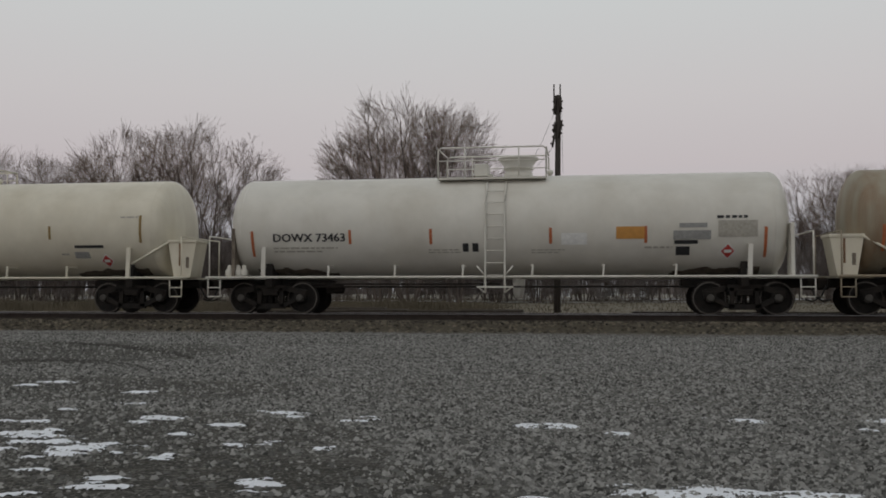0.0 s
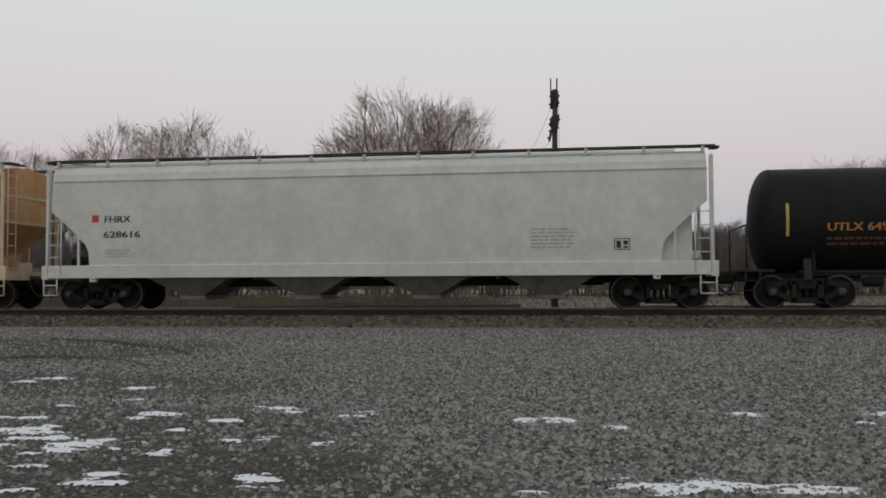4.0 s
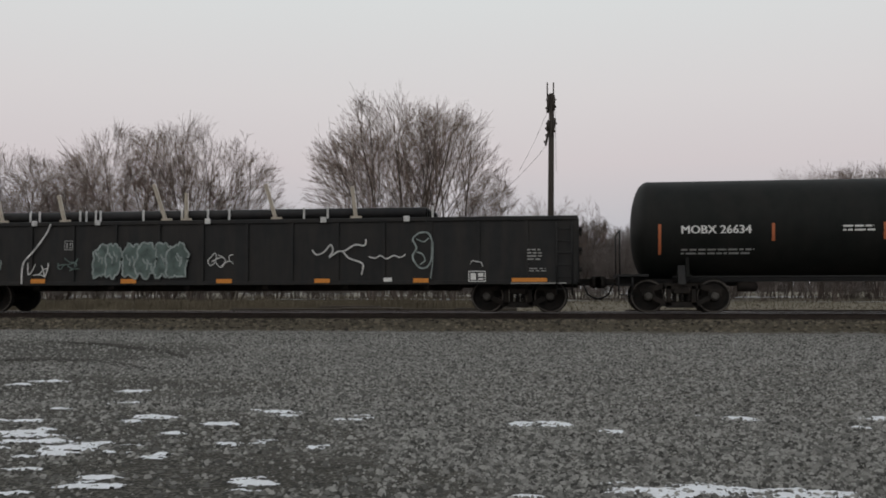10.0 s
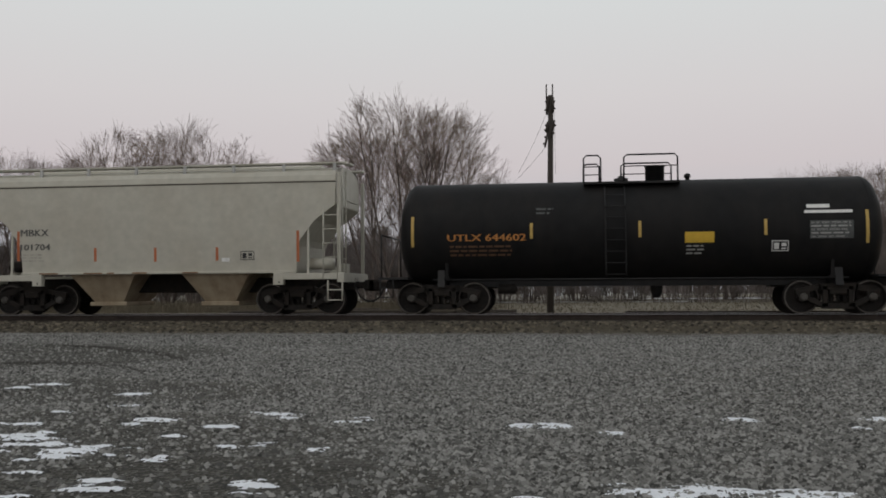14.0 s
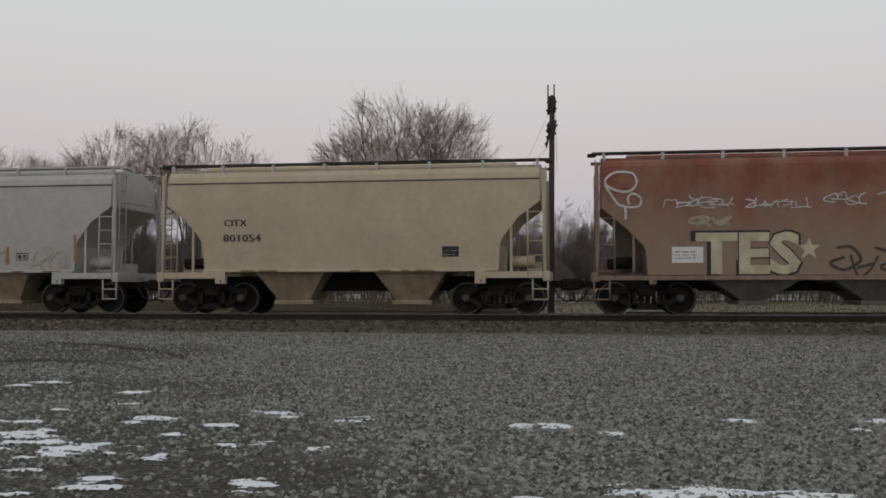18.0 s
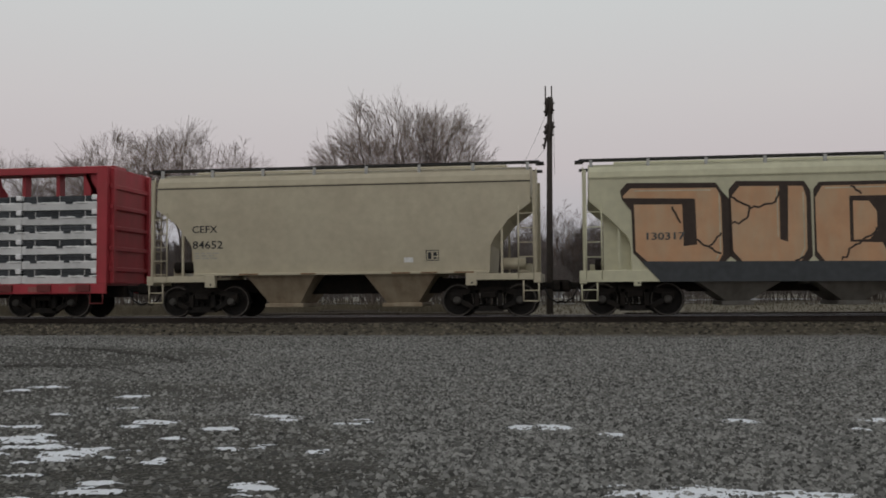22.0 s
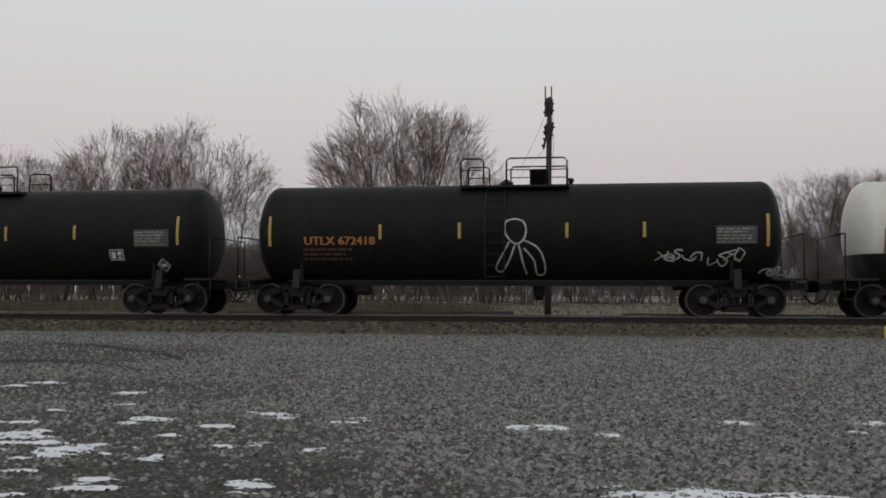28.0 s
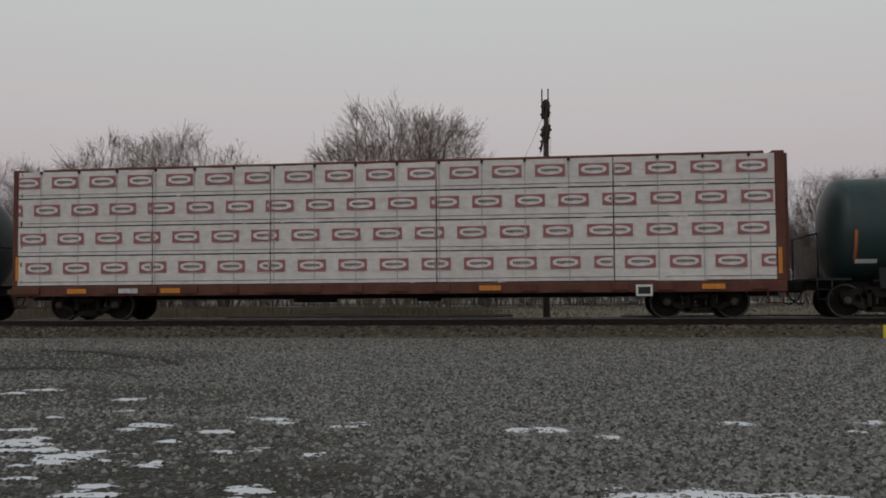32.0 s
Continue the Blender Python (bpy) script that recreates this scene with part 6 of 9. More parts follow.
P_GREENBLACK = surface("green_black_tank_paint", (0.011, 0.0125, 0.0115), 0.55, 0, 0.2, 3, (0.024, 0.022, 0.02), 0.5, (1.0, 1.0, 0.12), 1.6, gloss=0.12)
P_GREEN = surface("dark_green_tank_paint", (0.026, 0.052, 0.053), 0.4, 0, 0.12, 3, (0.05, 0.055, 0.05), 0.5, (1.0, 1.0, 0.12), 1.6)
P_TWOTONE = surface("white_over_black_tank_paint", (0.74, 0.73, 0.68), 0.45, 0, 0.05, 2, (0.4, 0.37, 0.3), 0.25, (0.45, 1.0, 0.3), 1.3, band=(1.72, (0.02, 0.02, 0.02)))
H_GREY = surface("light_grey_hopper_paint", (0.53, 0.53, 0.49), 0.55, 0, 0.085, 4.5, (0.36, 0.33, 0.27), 0.4, (0.5, 1, 0.35), 1.4)
H_WHITE = surface("pale_grey_hopper_paint", (0.60, 0.615, 0.58), 0.55, 0, 0.085, 4.5, (0.40, 0.37, 0.30), 0.35, (0.5, 1, 0.35), 1.4)
H_TAN = surface("tan_hopper_paint", (0.48, 0.41, 0.30), 0.55, 0, 0.085, 4.5, (0.33, 0.27, 0.20), 0.4, (0.5, 1, 0.35), 1.4)
H_GREYTAN = surface("grey_tan_hopper_paint", (0.505, 0.455, 0.335), 0.55, 0, 0.085, 4.5, (0.36, 0.30, 0.22), 0.4, (0.5, 1, 0.35), 1.4)
H_STONE = surface("stone_grey_hopper_paint", (0.47, 0.455, 0.39), 0.55, 0, 0.085, 4.5, (0.38, 0.34, 0.27), 0.4, (0.5, 1, 0.35), 1.4)
H_SILVER = surface("cool_grey_hopper_paint", (0.435, 0.43, 0.415), 0.5, 0, 0.085, 4.5, (0.33, 0.31, 0.27), 0.35, (0.5, 1, 0.35), 1.4)
H_ORANGE = surface("rust_washed_hopper_paint", (0.60, 0.355, 0.175), 0.75, 0, 0.08, 2, (0.47, 0.235, 0.10), 0.6, (0.5, 1, 0.7), 1.1, rust=(0.44, 0.17, 0.06), rust_amount=0.6)
H_ORANGETRIM = surface("stained_pale_trim", (0.62, 0.50, 0.36), 0.7, 0, 0.08, 3, (0.45, 0.28, 0.14), 0.5, (1.5, 1, 0.4), 2)
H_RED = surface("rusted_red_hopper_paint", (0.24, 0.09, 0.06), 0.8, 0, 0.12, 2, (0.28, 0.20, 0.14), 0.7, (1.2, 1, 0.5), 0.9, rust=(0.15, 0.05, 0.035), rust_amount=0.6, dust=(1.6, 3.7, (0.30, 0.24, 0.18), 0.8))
H_REDTRIM = surface("dusty_brown_trim", (0.26, 0.19, 0.15), 0.8, 0, 0.12, 3, (0.14, 0.07, 0.045), 0.6, (1.5, 1, 0.4), 2)
H_LIME = surface("pale_yellow_green_paint", (0.58, 0.56, 0.40), 0.55, 0, 0.085, 4.5, (0.38, 0.36, 0.25), 0.35, (0.5, 1, 0.35), 1.4)
G_BLACK = surface("black_gondola_paint", (0.011, 0.0115, 0.012), 0.6, 0, 0.25, 3, (0.034, 0.028, 0.023), 0.55, (1.5, 1, 0.3), 2)
B_BROWN = surface("oxide_brown_boxcar_paint", (0.098, 0.0215, 0.0155), 0.7, 0, 0.1, 2, (0.078, 0.027, 0.02), 0.6, (1.5, 1, 0.12), 1.5)
C_RED = surface("bright_red_flatcar_paint", (0.40, 0.042, 0.055), 0.5, 0, 0.1, 3, (0.26, 0.055, 0.05), 0.5, (1.5, 1, 0.3), 2)
# darker copy of the red for deck, pockets and steps, shade put into it
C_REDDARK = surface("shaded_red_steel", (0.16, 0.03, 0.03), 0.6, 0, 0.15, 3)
C_BROWN = surface("brown_flatcar_paint", (0.12, 0.04, 0.03), 0.6, 0, 0.15, 3, (0.2, 0.1, 0.06), 0.4, (1.5, 1, 0.3), 2)

BUFF_STAIN = surface("faded_rust_streak", (0.63, 0.50, 0.365), 0.7, 0, 0.3, 3)
FADED_RED = surface("faded_pale_red_paint", (0.36, 0.13, 0.115), 0.7, 0, 0.3, 4, (0.20, 0.06, 0.05), 0.6, (1.5, 1, 1), 3, per_object=0.25)
# grimy tan for bays and webs, their shade put into the colour
H_RUSTBAY = surface("grimy_shaded_rust_tan_bay", (0.22, 0.165, 0.105), 0.75, 0, 0.12, 3, (0.12, 0.075, 0.045), 0.6, (1.2, 1, 0.6), 2)
SHORT_CUT = (1.10, 2.1, 3.15)
LONG_CUT = (1.18, 1.85, 2.92)
# colour of the painted shadow line under the hopper roof lips
LIP_SHADE = surface("roof_lip_shade", (0.13, 0.118, 0.098), 0.85, 0, 0.3, 2)
# painted shade for the gaps between the wrapped packs
GAP_SHADE = surface("pack_gap_shade", (0.05, 0.046, 0.04), 0.85, 0, 0.4, 6)
# both bay colours: grime plus painted shade of the underside
H_TANBAY = surface("grimy_shaded_tan_bay", (0.37, 0.305, 0.215), 0.75, 0, 0.12, 3, (0.15, 0.095, 0.055), 0.7, (1.2, 1, 0.6), 2)
H_BAY = surface("grimy_shaded_hopper_bay", (0.20, 0.19, 0.17), 0.7, 0, 0.12, 3, (0.08, 0.065, 0.05), 0.6, (1.4, 1, 0.5), 2)
STAKE_WOOD = surface("pale_stake_wood", (0.45, 0.40, 0.33), 0.85, 0, 0.15, 8)
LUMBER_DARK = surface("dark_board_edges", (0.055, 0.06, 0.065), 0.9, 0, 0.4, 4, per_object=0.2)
WRAP_GREY = surface("grey_white_lumber_wrap", (0.68, 0.68, 0.67), 0.55, 0, 0.06, 3, (0.40, 0.41, 0.42), 0.4, (2, 2, 2), 2, bump=0.4, bump_scale=9, per_object=0.08)
WRAP_WHITE = surface("white_lumber_wrap", (0.78, 0.75, 0.73), 0.55, 0, 0.08, 5, (0.52, 0.50, 0.48), 0.5, (1.0, 1.5, 2.5), 3, bump=0.9, bump_scale=14, per_object=0.04)
WRAP_FLAP = surface("bright_white_wrap_flap", (0.86, 0.86, 0.86), 0.5, 0, 0.06, 5)
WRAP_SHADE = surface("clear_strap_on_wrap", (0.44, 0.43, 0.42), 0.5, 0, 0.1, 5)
LABEL_RED = surface("red_printed_label", (0.38, 0.145, 0.15), 0.6, 0, 0.1, 8)
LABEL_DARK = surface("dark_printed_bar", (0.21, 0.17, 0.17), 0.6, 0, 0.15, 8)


def valve_chute(car, k, x, mat):
    """A tapering steel box that stands on the end platform, with a lip round its top and a brace down to the sill; k: which end."""
    w = ((x - 0.43, x + 0.43, 2.10), (x - 0.25, x + 0.25, 1.06))
    v = [(a, y, z) for (x0, x1, z) in w for a, y in ((x0, -1.28), (x1, -1.28), (x1, -0.45), (x0, -0.45))]
    box = part("end_box", Shape().add(v, [(0, 3, 2, 1), (4, 5, 6, 7), (0, 1, 5, 4), (1, 2, 6, 5), (2, 3, 7, 6), (3, 0, 4, 7)]), mat, car, "tapering rust-streaked box on the end platform")
    part("lip", Shape().box(x - 0.46, x + 0.46, -1.31, -0.42, 2.08, 2.17, 0.012), mat, box)
    part("rust_streak", Shape().sheet(x - 0.10, x - 0.04, 1.40, 2.06, lambda z: -1.284, 1, 1), FLANGE_RUST, box)
    part("rust_streak", Shape().sheet(x + 0.12, x + 0.22, 1.34, 1.66, lambda z: -1.284, 1, 1), STAIN_SHADE, box)
    part("brace", Shape().tube([(x - k * 0.38, -1.3, 2.12), (x - k * 1.5, -1.42, 1.45)], 0.035, 6), mat, box)


def head_shield(car, x, mat, label):
    """The edges of a half-height plate in front of the tank's head."""
    for y in (-1, 1):
        part("head_shield", Shape().box(x - 0.05, x + 0.05, min(y * 1.42, y * 0.9), max(y * 1.42, y * 0.9), 1.08, 2.48, 0.01), mat, car, label)


def dull_tank():
    car, side, h = tank_car("rust-stained off-white tank car with end railings", 6.86, 23.0, 1.48, 2.52, P_RUSTY, P_RUSTY, "white", over=0.28)
    stripe_row(car, side, RED_STRIPE, (-7.2, 1.7, 2.4), (-4.2, 2.0, 2.4), (1.5, 2.0, 2.4))
    valve_chute(car, -1, -h - 0.02, P_CREAM)


def dow_tanks():
    car, side, h = tank_car("white tank car with black stencils and a pipe rail", -10.56, 5.69, 1.48, 2.52, P_DOW, P_DOW, "white", manway="bowl", over=0.35, dome=0.50, platform=(-1.74, 1.35), ladder_x=-0.05)
    stripe_row(car, side, RED_STRIPE, (-7.10, 1.66, 2.38), (-4.20, 1.99, 2.39), (-1.87, 1.97, 2.40), (1.48, 1.96, 2.40), (4.05, 1.97, 2.42), (7.19, 1.57, 2.37))
    lettering(car, "DOWX 73463", -6.46, -4.35, 2.07, 2.30, side, BLACK_INK)
    bars(car, -6.48, -4.55, 1.75, 1.94, 2, side, PALE_INK, 489)
    patch(car, 1.77, 2.47, 1.93, 2.25, side, WHITE_INK, "white_patch")
    patch(car, 3.26, 4.02, 2.08, 2.41, side, SIGN_ORANGE, "sign")
    bars(car, 4.02, 4.78, 1.79, 1.90, 1, side, PALE_INK, 1150)
    bars(car, 0.94, 1.88, 1.69, 1.83, 2, side, PALE_INK, 951)
    bars(car, -1.95, -1.04, 1.71, 1.85, 2, side, PALE_INK, 769)
    patch(car, 4.94, 5.67, 2.37, 2.49, side, GREY_INK, "painted_out_bar")
    patch(car, 4.78, 5.77, 2.05, 2.29, side, GREY_INK, "painted_out_bar")
    patch(car, 4.81, 5.43, 1.93, 2.03, side, BLACK_INK, "painted_out_bar")
    patch(car, 4.85, 5.22, 1.63, 1.86, side, BLACK_INK, "painted_out_bar")
    patch(car, 5.96, 6.98, 2.11, 2.55, side, PALE_INK, "data_panel")
    bars(car, 5.93, 6.84, 2.57, 2.73, 1, side, BLACK_INK, 1284)
    diamond(car, 6.22, 1.73, 0.22, side, PLACARD_RED)
    patch(car, -0.97, -0.81, 1.76, 1.99, side, BLACK_INK, "paint_mark")
    patch(car, -0.70, -0.53, 1.76, 1.99, side, BLACK_INK, "paint_mark")
    head_shield(car, 7.88, P_DOW, "white edge of the head shield")
    head_shield(car, -7.68, STAIN_SHADE, "dark edge of the head shield")
    for x, r in ((-7.86, 0.13), (-7.62, 0.16), (-7.42, 0.11)):
        part("end_valve", Shape().lathe_z([(1.05, r * 0.7), (1.12, r), (1.26, r), (1.30, r * 0.6), (1.40, r * 0.5), (1.42, 0.02)], x, -1.2, 12), P_DOW, car, "small white valve on the end platform")
    part("tool_box", Shape().box(-0.75, -0.35, -0.5, 0.2, 3.98, 4.34, 0.02), P_DOW, car)
    car, side, h = tank_car("cream-white tank car with a pipe rail along its sill", -28.24, -11.97, 1.5, 2.55, P_CREAM, P_CREAM, "white", manway="cone", over=0.35, dome=0.62, platform=(-1.4, 1.6), rail_h=0.50, hoops=((-1.35, -0.05), (0.2, 1.6)), ladder_x=0.1)
    stripe_row(car, side, DUN_STRIPE, (-6.82, 2.10, 2.90), (-3.91, 2.22, 2.63), (-1.26, 2.15, 2.58), (1.94, 2.17, 2.57), (4.26, 2.20, 2.60), (7.14, 2.08, 2.89))
    lettering(car, "DOWX 73119", -6.09, -4.16, 1.88, 2.06, side, BLACK_INK)
    bars(car, -6.10, -4.28, 1.62, 1.75, 2, side, PALE_INK, 994)
    patch(car, -1.23, -0.86, 1.63, 1.82, side, PALE_INK, "sign")
    patch(car, -0.68, -0.53, 1.80, 2.01, side, SIGN_ORANGE, "sign")
    patch(car, -0.36, -0.21, 1.80, 2.00, side, SIGN_ORANGE, "sign")
    patch(car, 1.23, 1.90, 1.54, 1.83, side, SIGN_ORANGE, "sign")
    patch(car, 5.02, 5.94, 1.94, 2.02, side, BLACK_INK, "painted_out_bar")
    patch(car, 4.98, 5.45, 1.64, 1.83, side, GREY_INK, "data_panel")
    diamond(car, 5.95, 1.56, 0.21, side, PLACARD_RED)
    bars(car, 6.52, 7.09, 2.79, 2.89, 1, side, PALE_INK, 995)
    bars(car, 4.55, 4.87, 1.70, 1.82, 1, side, PALE_INK, 871)
    valve_chute(car, 1, 8.36, P_CREAM)
    head_shield(car, -7.75, STAIN_SHADE, "dark edge of the head shield")


def utlx_long():
    car, side, h = tank_car("long black tank car with yellow stripes", -46.38, -29.42, 1.47, 2.41, P_BLACK, BLACK_STEEL, "black", over=0.25, dome=-0.61, platform=(-1.1, 1.4), hoops=((-1.09, 0.33), (0.98, 1.4)), ladder_x=0.6, rail_h=0.60, manway="drum")
    stripe_row(car, side, YEL_STRIPE, (-7.58, 1.94, 2.81), (-4.44, 2.10, 2.54), (-1.56, 2.10, 2.51), (1.99, 2.09, 2.53), (5.04, 2.12, 2.55), (7.76, 2.00, 2.86))
    lettering(car, "UTLX 649610", -6.56, -4.50, 2.07, 2.28, side, ORANGE_INK)
    bars(car, -6.56, -4.98, 1.66, 1.94, 2, side, FADED_ORANGE, 269)
    patch(car, 3.05, 3.83, 1.77, 2.07, side, SIGN_YELLOW, "sign")
    framed(car, 5.74, 6.19, 1.73, 2.01, side, WHITE_INK, WHITE_INK)
    patch(car, 6.54, 7.62, 1.84, 2.32, side, DARK_PANEL, "data_panel")
    bars(car, 6.59, 7.56, 1.87, 2.29, 5, side, GREY_INK, 1072)
    diamond(car, 7.16, 1.41, 0.21, side, PLACARD_RED)
    bars(car, -3.86, -3.43, 2.14, 2.27, 1, side, DARK_PANEL, 423)
    bars(car, 5.07, 5.69, 1.69, 1.80, 1, side, DARK_PANEL, 977)


def long_hoppers():
    on_sill = lambda z: -1.541
    car, side, h = hopper_car("long pale grey covered hopper car", -66.82, -47.27, 4, 4.25, H_WHITE, H_WHITE, LONG_CUT, sill_z=0.95, rim=0.44, webs=(1,), band=0.36, bay_mat=H_BAY)
    lettering(car, "FHRX", -7.79, -6.98, 2.57, 2.76, side, BLACK_INK)
    lettering(car, "628616", -7.82, -6.68, 2.12, 2.31, side, BLACK_INK)
    patch(car, -8.20, -7.98, 2.58, 2.79, side, PLACARD_RED, "red_square")
    bars(car, -7.78, -6.94, 1.53, 1.79, 3, side, PALE_INK, 1375)
    framed(car, 7.02, 7.45, 1.62, 1.93, side, BLACK_INK, BLACK_INK)
    bars(car, 4.76, 6.10, 1.66, 2.26, 6, side, PALE_INK, 188)
    car, side, h = hopper_car("long covered hopper car washed over with orange rust", -87.07, -67.99, 4, 4.25, H_ORANGE, H_ORANGETRIM, (1.18, 1.72, 2.62), sill_z=0.95, rim=0.17, webs=(-1, 1), band=0.36, web_mat=H_RUSTBAY, bay_mat=H_RUSTBAY, roof_paint=H_GREY)
    lettering(car, "ALAX", -7.81, -7.05, 2.26, 2.46, side, BROWN_INK)
    lettering(car, "61510", -7.81, -7.06, 1.78, 1.98, side, BROWN_INK)
    stripe_row(car, side, RUST_STRIPE, (-5.44, 1.35, 1.72), (-2.55, 1.33, 1.72), (-0.01, 1.31, 1.74), (2.64, 1.34, 1.74), (5.37, 1.31, 1.74), (8.09, 1.34, 2.17))
    framed(car, 6.32, 6.79, 1.39, 1.72, side, WHITE_INK, WHITE_INK)
    bars(car, 6.21, 6.92, 1.88, 2.22, 3, side, BROWN_INK, 1362)
    bars(car, -7.77, -7.10, 1.39, 1.62, 2, side, BROWN_INK, 470)
    bars(car, -0.60, 0.63, 1.03, 1.21, 2, on_sill, BROWN_INK, 916)
    car, side, h = hopper_car("long light grey covered hopper car with red stripes", -106.5, -88.36, 4, 4.24, H_GREY, H_GREY, LONG_CUT, sill_z=0.95, rim=0.46, band=0.38, bay_mat=H_BAY)
    lettering(car, "ECUX", -7.29, -6.38, 2.49, 2.70, side, BLACK_INK)
    lettering(car, "844883", -7.29, -5.93, 2.07, 2.28, side, BLACK_INK)
    stripe_row(car, side, RED_STRIPE, (-7.44, 1.45, 2.31), (-5.10, 1.43, 1.83), (-2.85, 1.42, 1.83), (-0.01, 1.42, 1.84), (2.52, 1.42, 1.85), (5.25, 1.43, 1.83), (7.20, 1.44, 2.30))
    bars(car, -7.24, -6.30, 1.65, 1.83, 2, side, PALE_INK, 831)
    framed(car, 5.33, 5.74, 1.55, 1.83, side, BLACK_INK, BLACK_INK)
    bars(car, 6.48, 6.98, 1.93, 2.38, 4, side, PALE_INK, 900)
    patch(car, -5.81, -5.61, 1.03, 1.20, on_sill, WHITE_INK, "sign")
    patch(car, -5.53, -5.33, 1.03, 1.19, on_sill, WHITE_INK, "sign")
    scribble(car, -3.24, -1.32, 1.0, 1.25, on_sill, BLACK_INK, 1096, 8, 0.030)
    scribble(car, -5.2, -4.6, 1.0, 1.22, on_sill, GREY_INK, 77, 3, 0.025)
    fill(car, side, BLACK_INK, 0.006, ((0.63, 1.40), (0.72, 1.66), (0.98, 1.70), (0.86, 1.40)))
    fill(car, side, GREY_INK, 0.006, ((1.12, 1.40), (1.10, 1.72), (1.46, 1.86), (1.40, 1.58)))
    scribble(car, 0.86, 3.42, 1.08, 1.25, on_sill, GREY_INK, 1370, 3, 0.025)
    patch(car, 5.27, 5.49, 0.99, 1.16, on_sill, WHITE_INK, "sign")
    patch(car, 5.55, 5.74, 0.99, 1.16, on_sill, WHITE_INK, "sign")


def mobx():
    car, side, h = tank_car("green-black tank car with white stencils and orange stripes", -125.5, -108.0, 1.40, 2.31, P_GREENBLACK, BLACK_STEEL, "black", over=0.3, dome=0.7, platform=(-1.22, 1.18), hoops=((-1.22, 1.18),), ladder_x=-0.5, rail_h=0.70, manway="tall")
    part("second_dome", Shape().lathe_z([(3.6, 0.3), (3.85, 0.3), (3.87, 0.34), (3.93, 0.2)], -0.47, 0, 16), BLACK_STEEL, car)
    stripe_row(car, side, RED_STRIPE, (-7.89, 1.59, 2.41), (-4.92, 1.94, 2.41), (-2.09, 1.96, 2.41), (0.95, 1.93, 2.40), (4.21, 1.92, 2.38), (7.92, 1.58, 2.39))
    lettering(car, "MOBX 26634", -7.31, -5.49, 2.15, 2.37, side, WHITE_INK)
    bars(car, -7.32, -5.32, 1.57, 1.77, 2, side, GREY_INK, 422)
    bars(car, -3.15, -2.23, 2.16, 2.37, 2, side, WHITE_INK, 668)
    bars(car, 1.05, 1.90, 1.93, 2.35, 3, side, GREY_INK, 934)
    bars(car, 1.03, 2.05, 1.55, 1.83, 2, side, GREY_INK, 935)
    patch(car, 3.36, 4.13, 2.10, 2.40, side, SIGN_YELLOW, "sign")
    scribble(car, 2.51, 4.88, 1.43, 1.96, side, CHALK, 1032, 5, 0.045)
    scribble(car, 4.89, 5.89, 1.49, 1.72, side, CHALK, 1188, 2, 0.035)
    patch(car, 6.19, 7.28, 1.90, 2.46, side, DARK_PANEL, "data_panel")
    bars(car, 6.22, 7.25, 1.93, 2.43, 5, side, CHALK, 1278)
    framed(car, 6.24, 6.63, 1.45, 1.83, side, GREY_INK, GREY_INK)


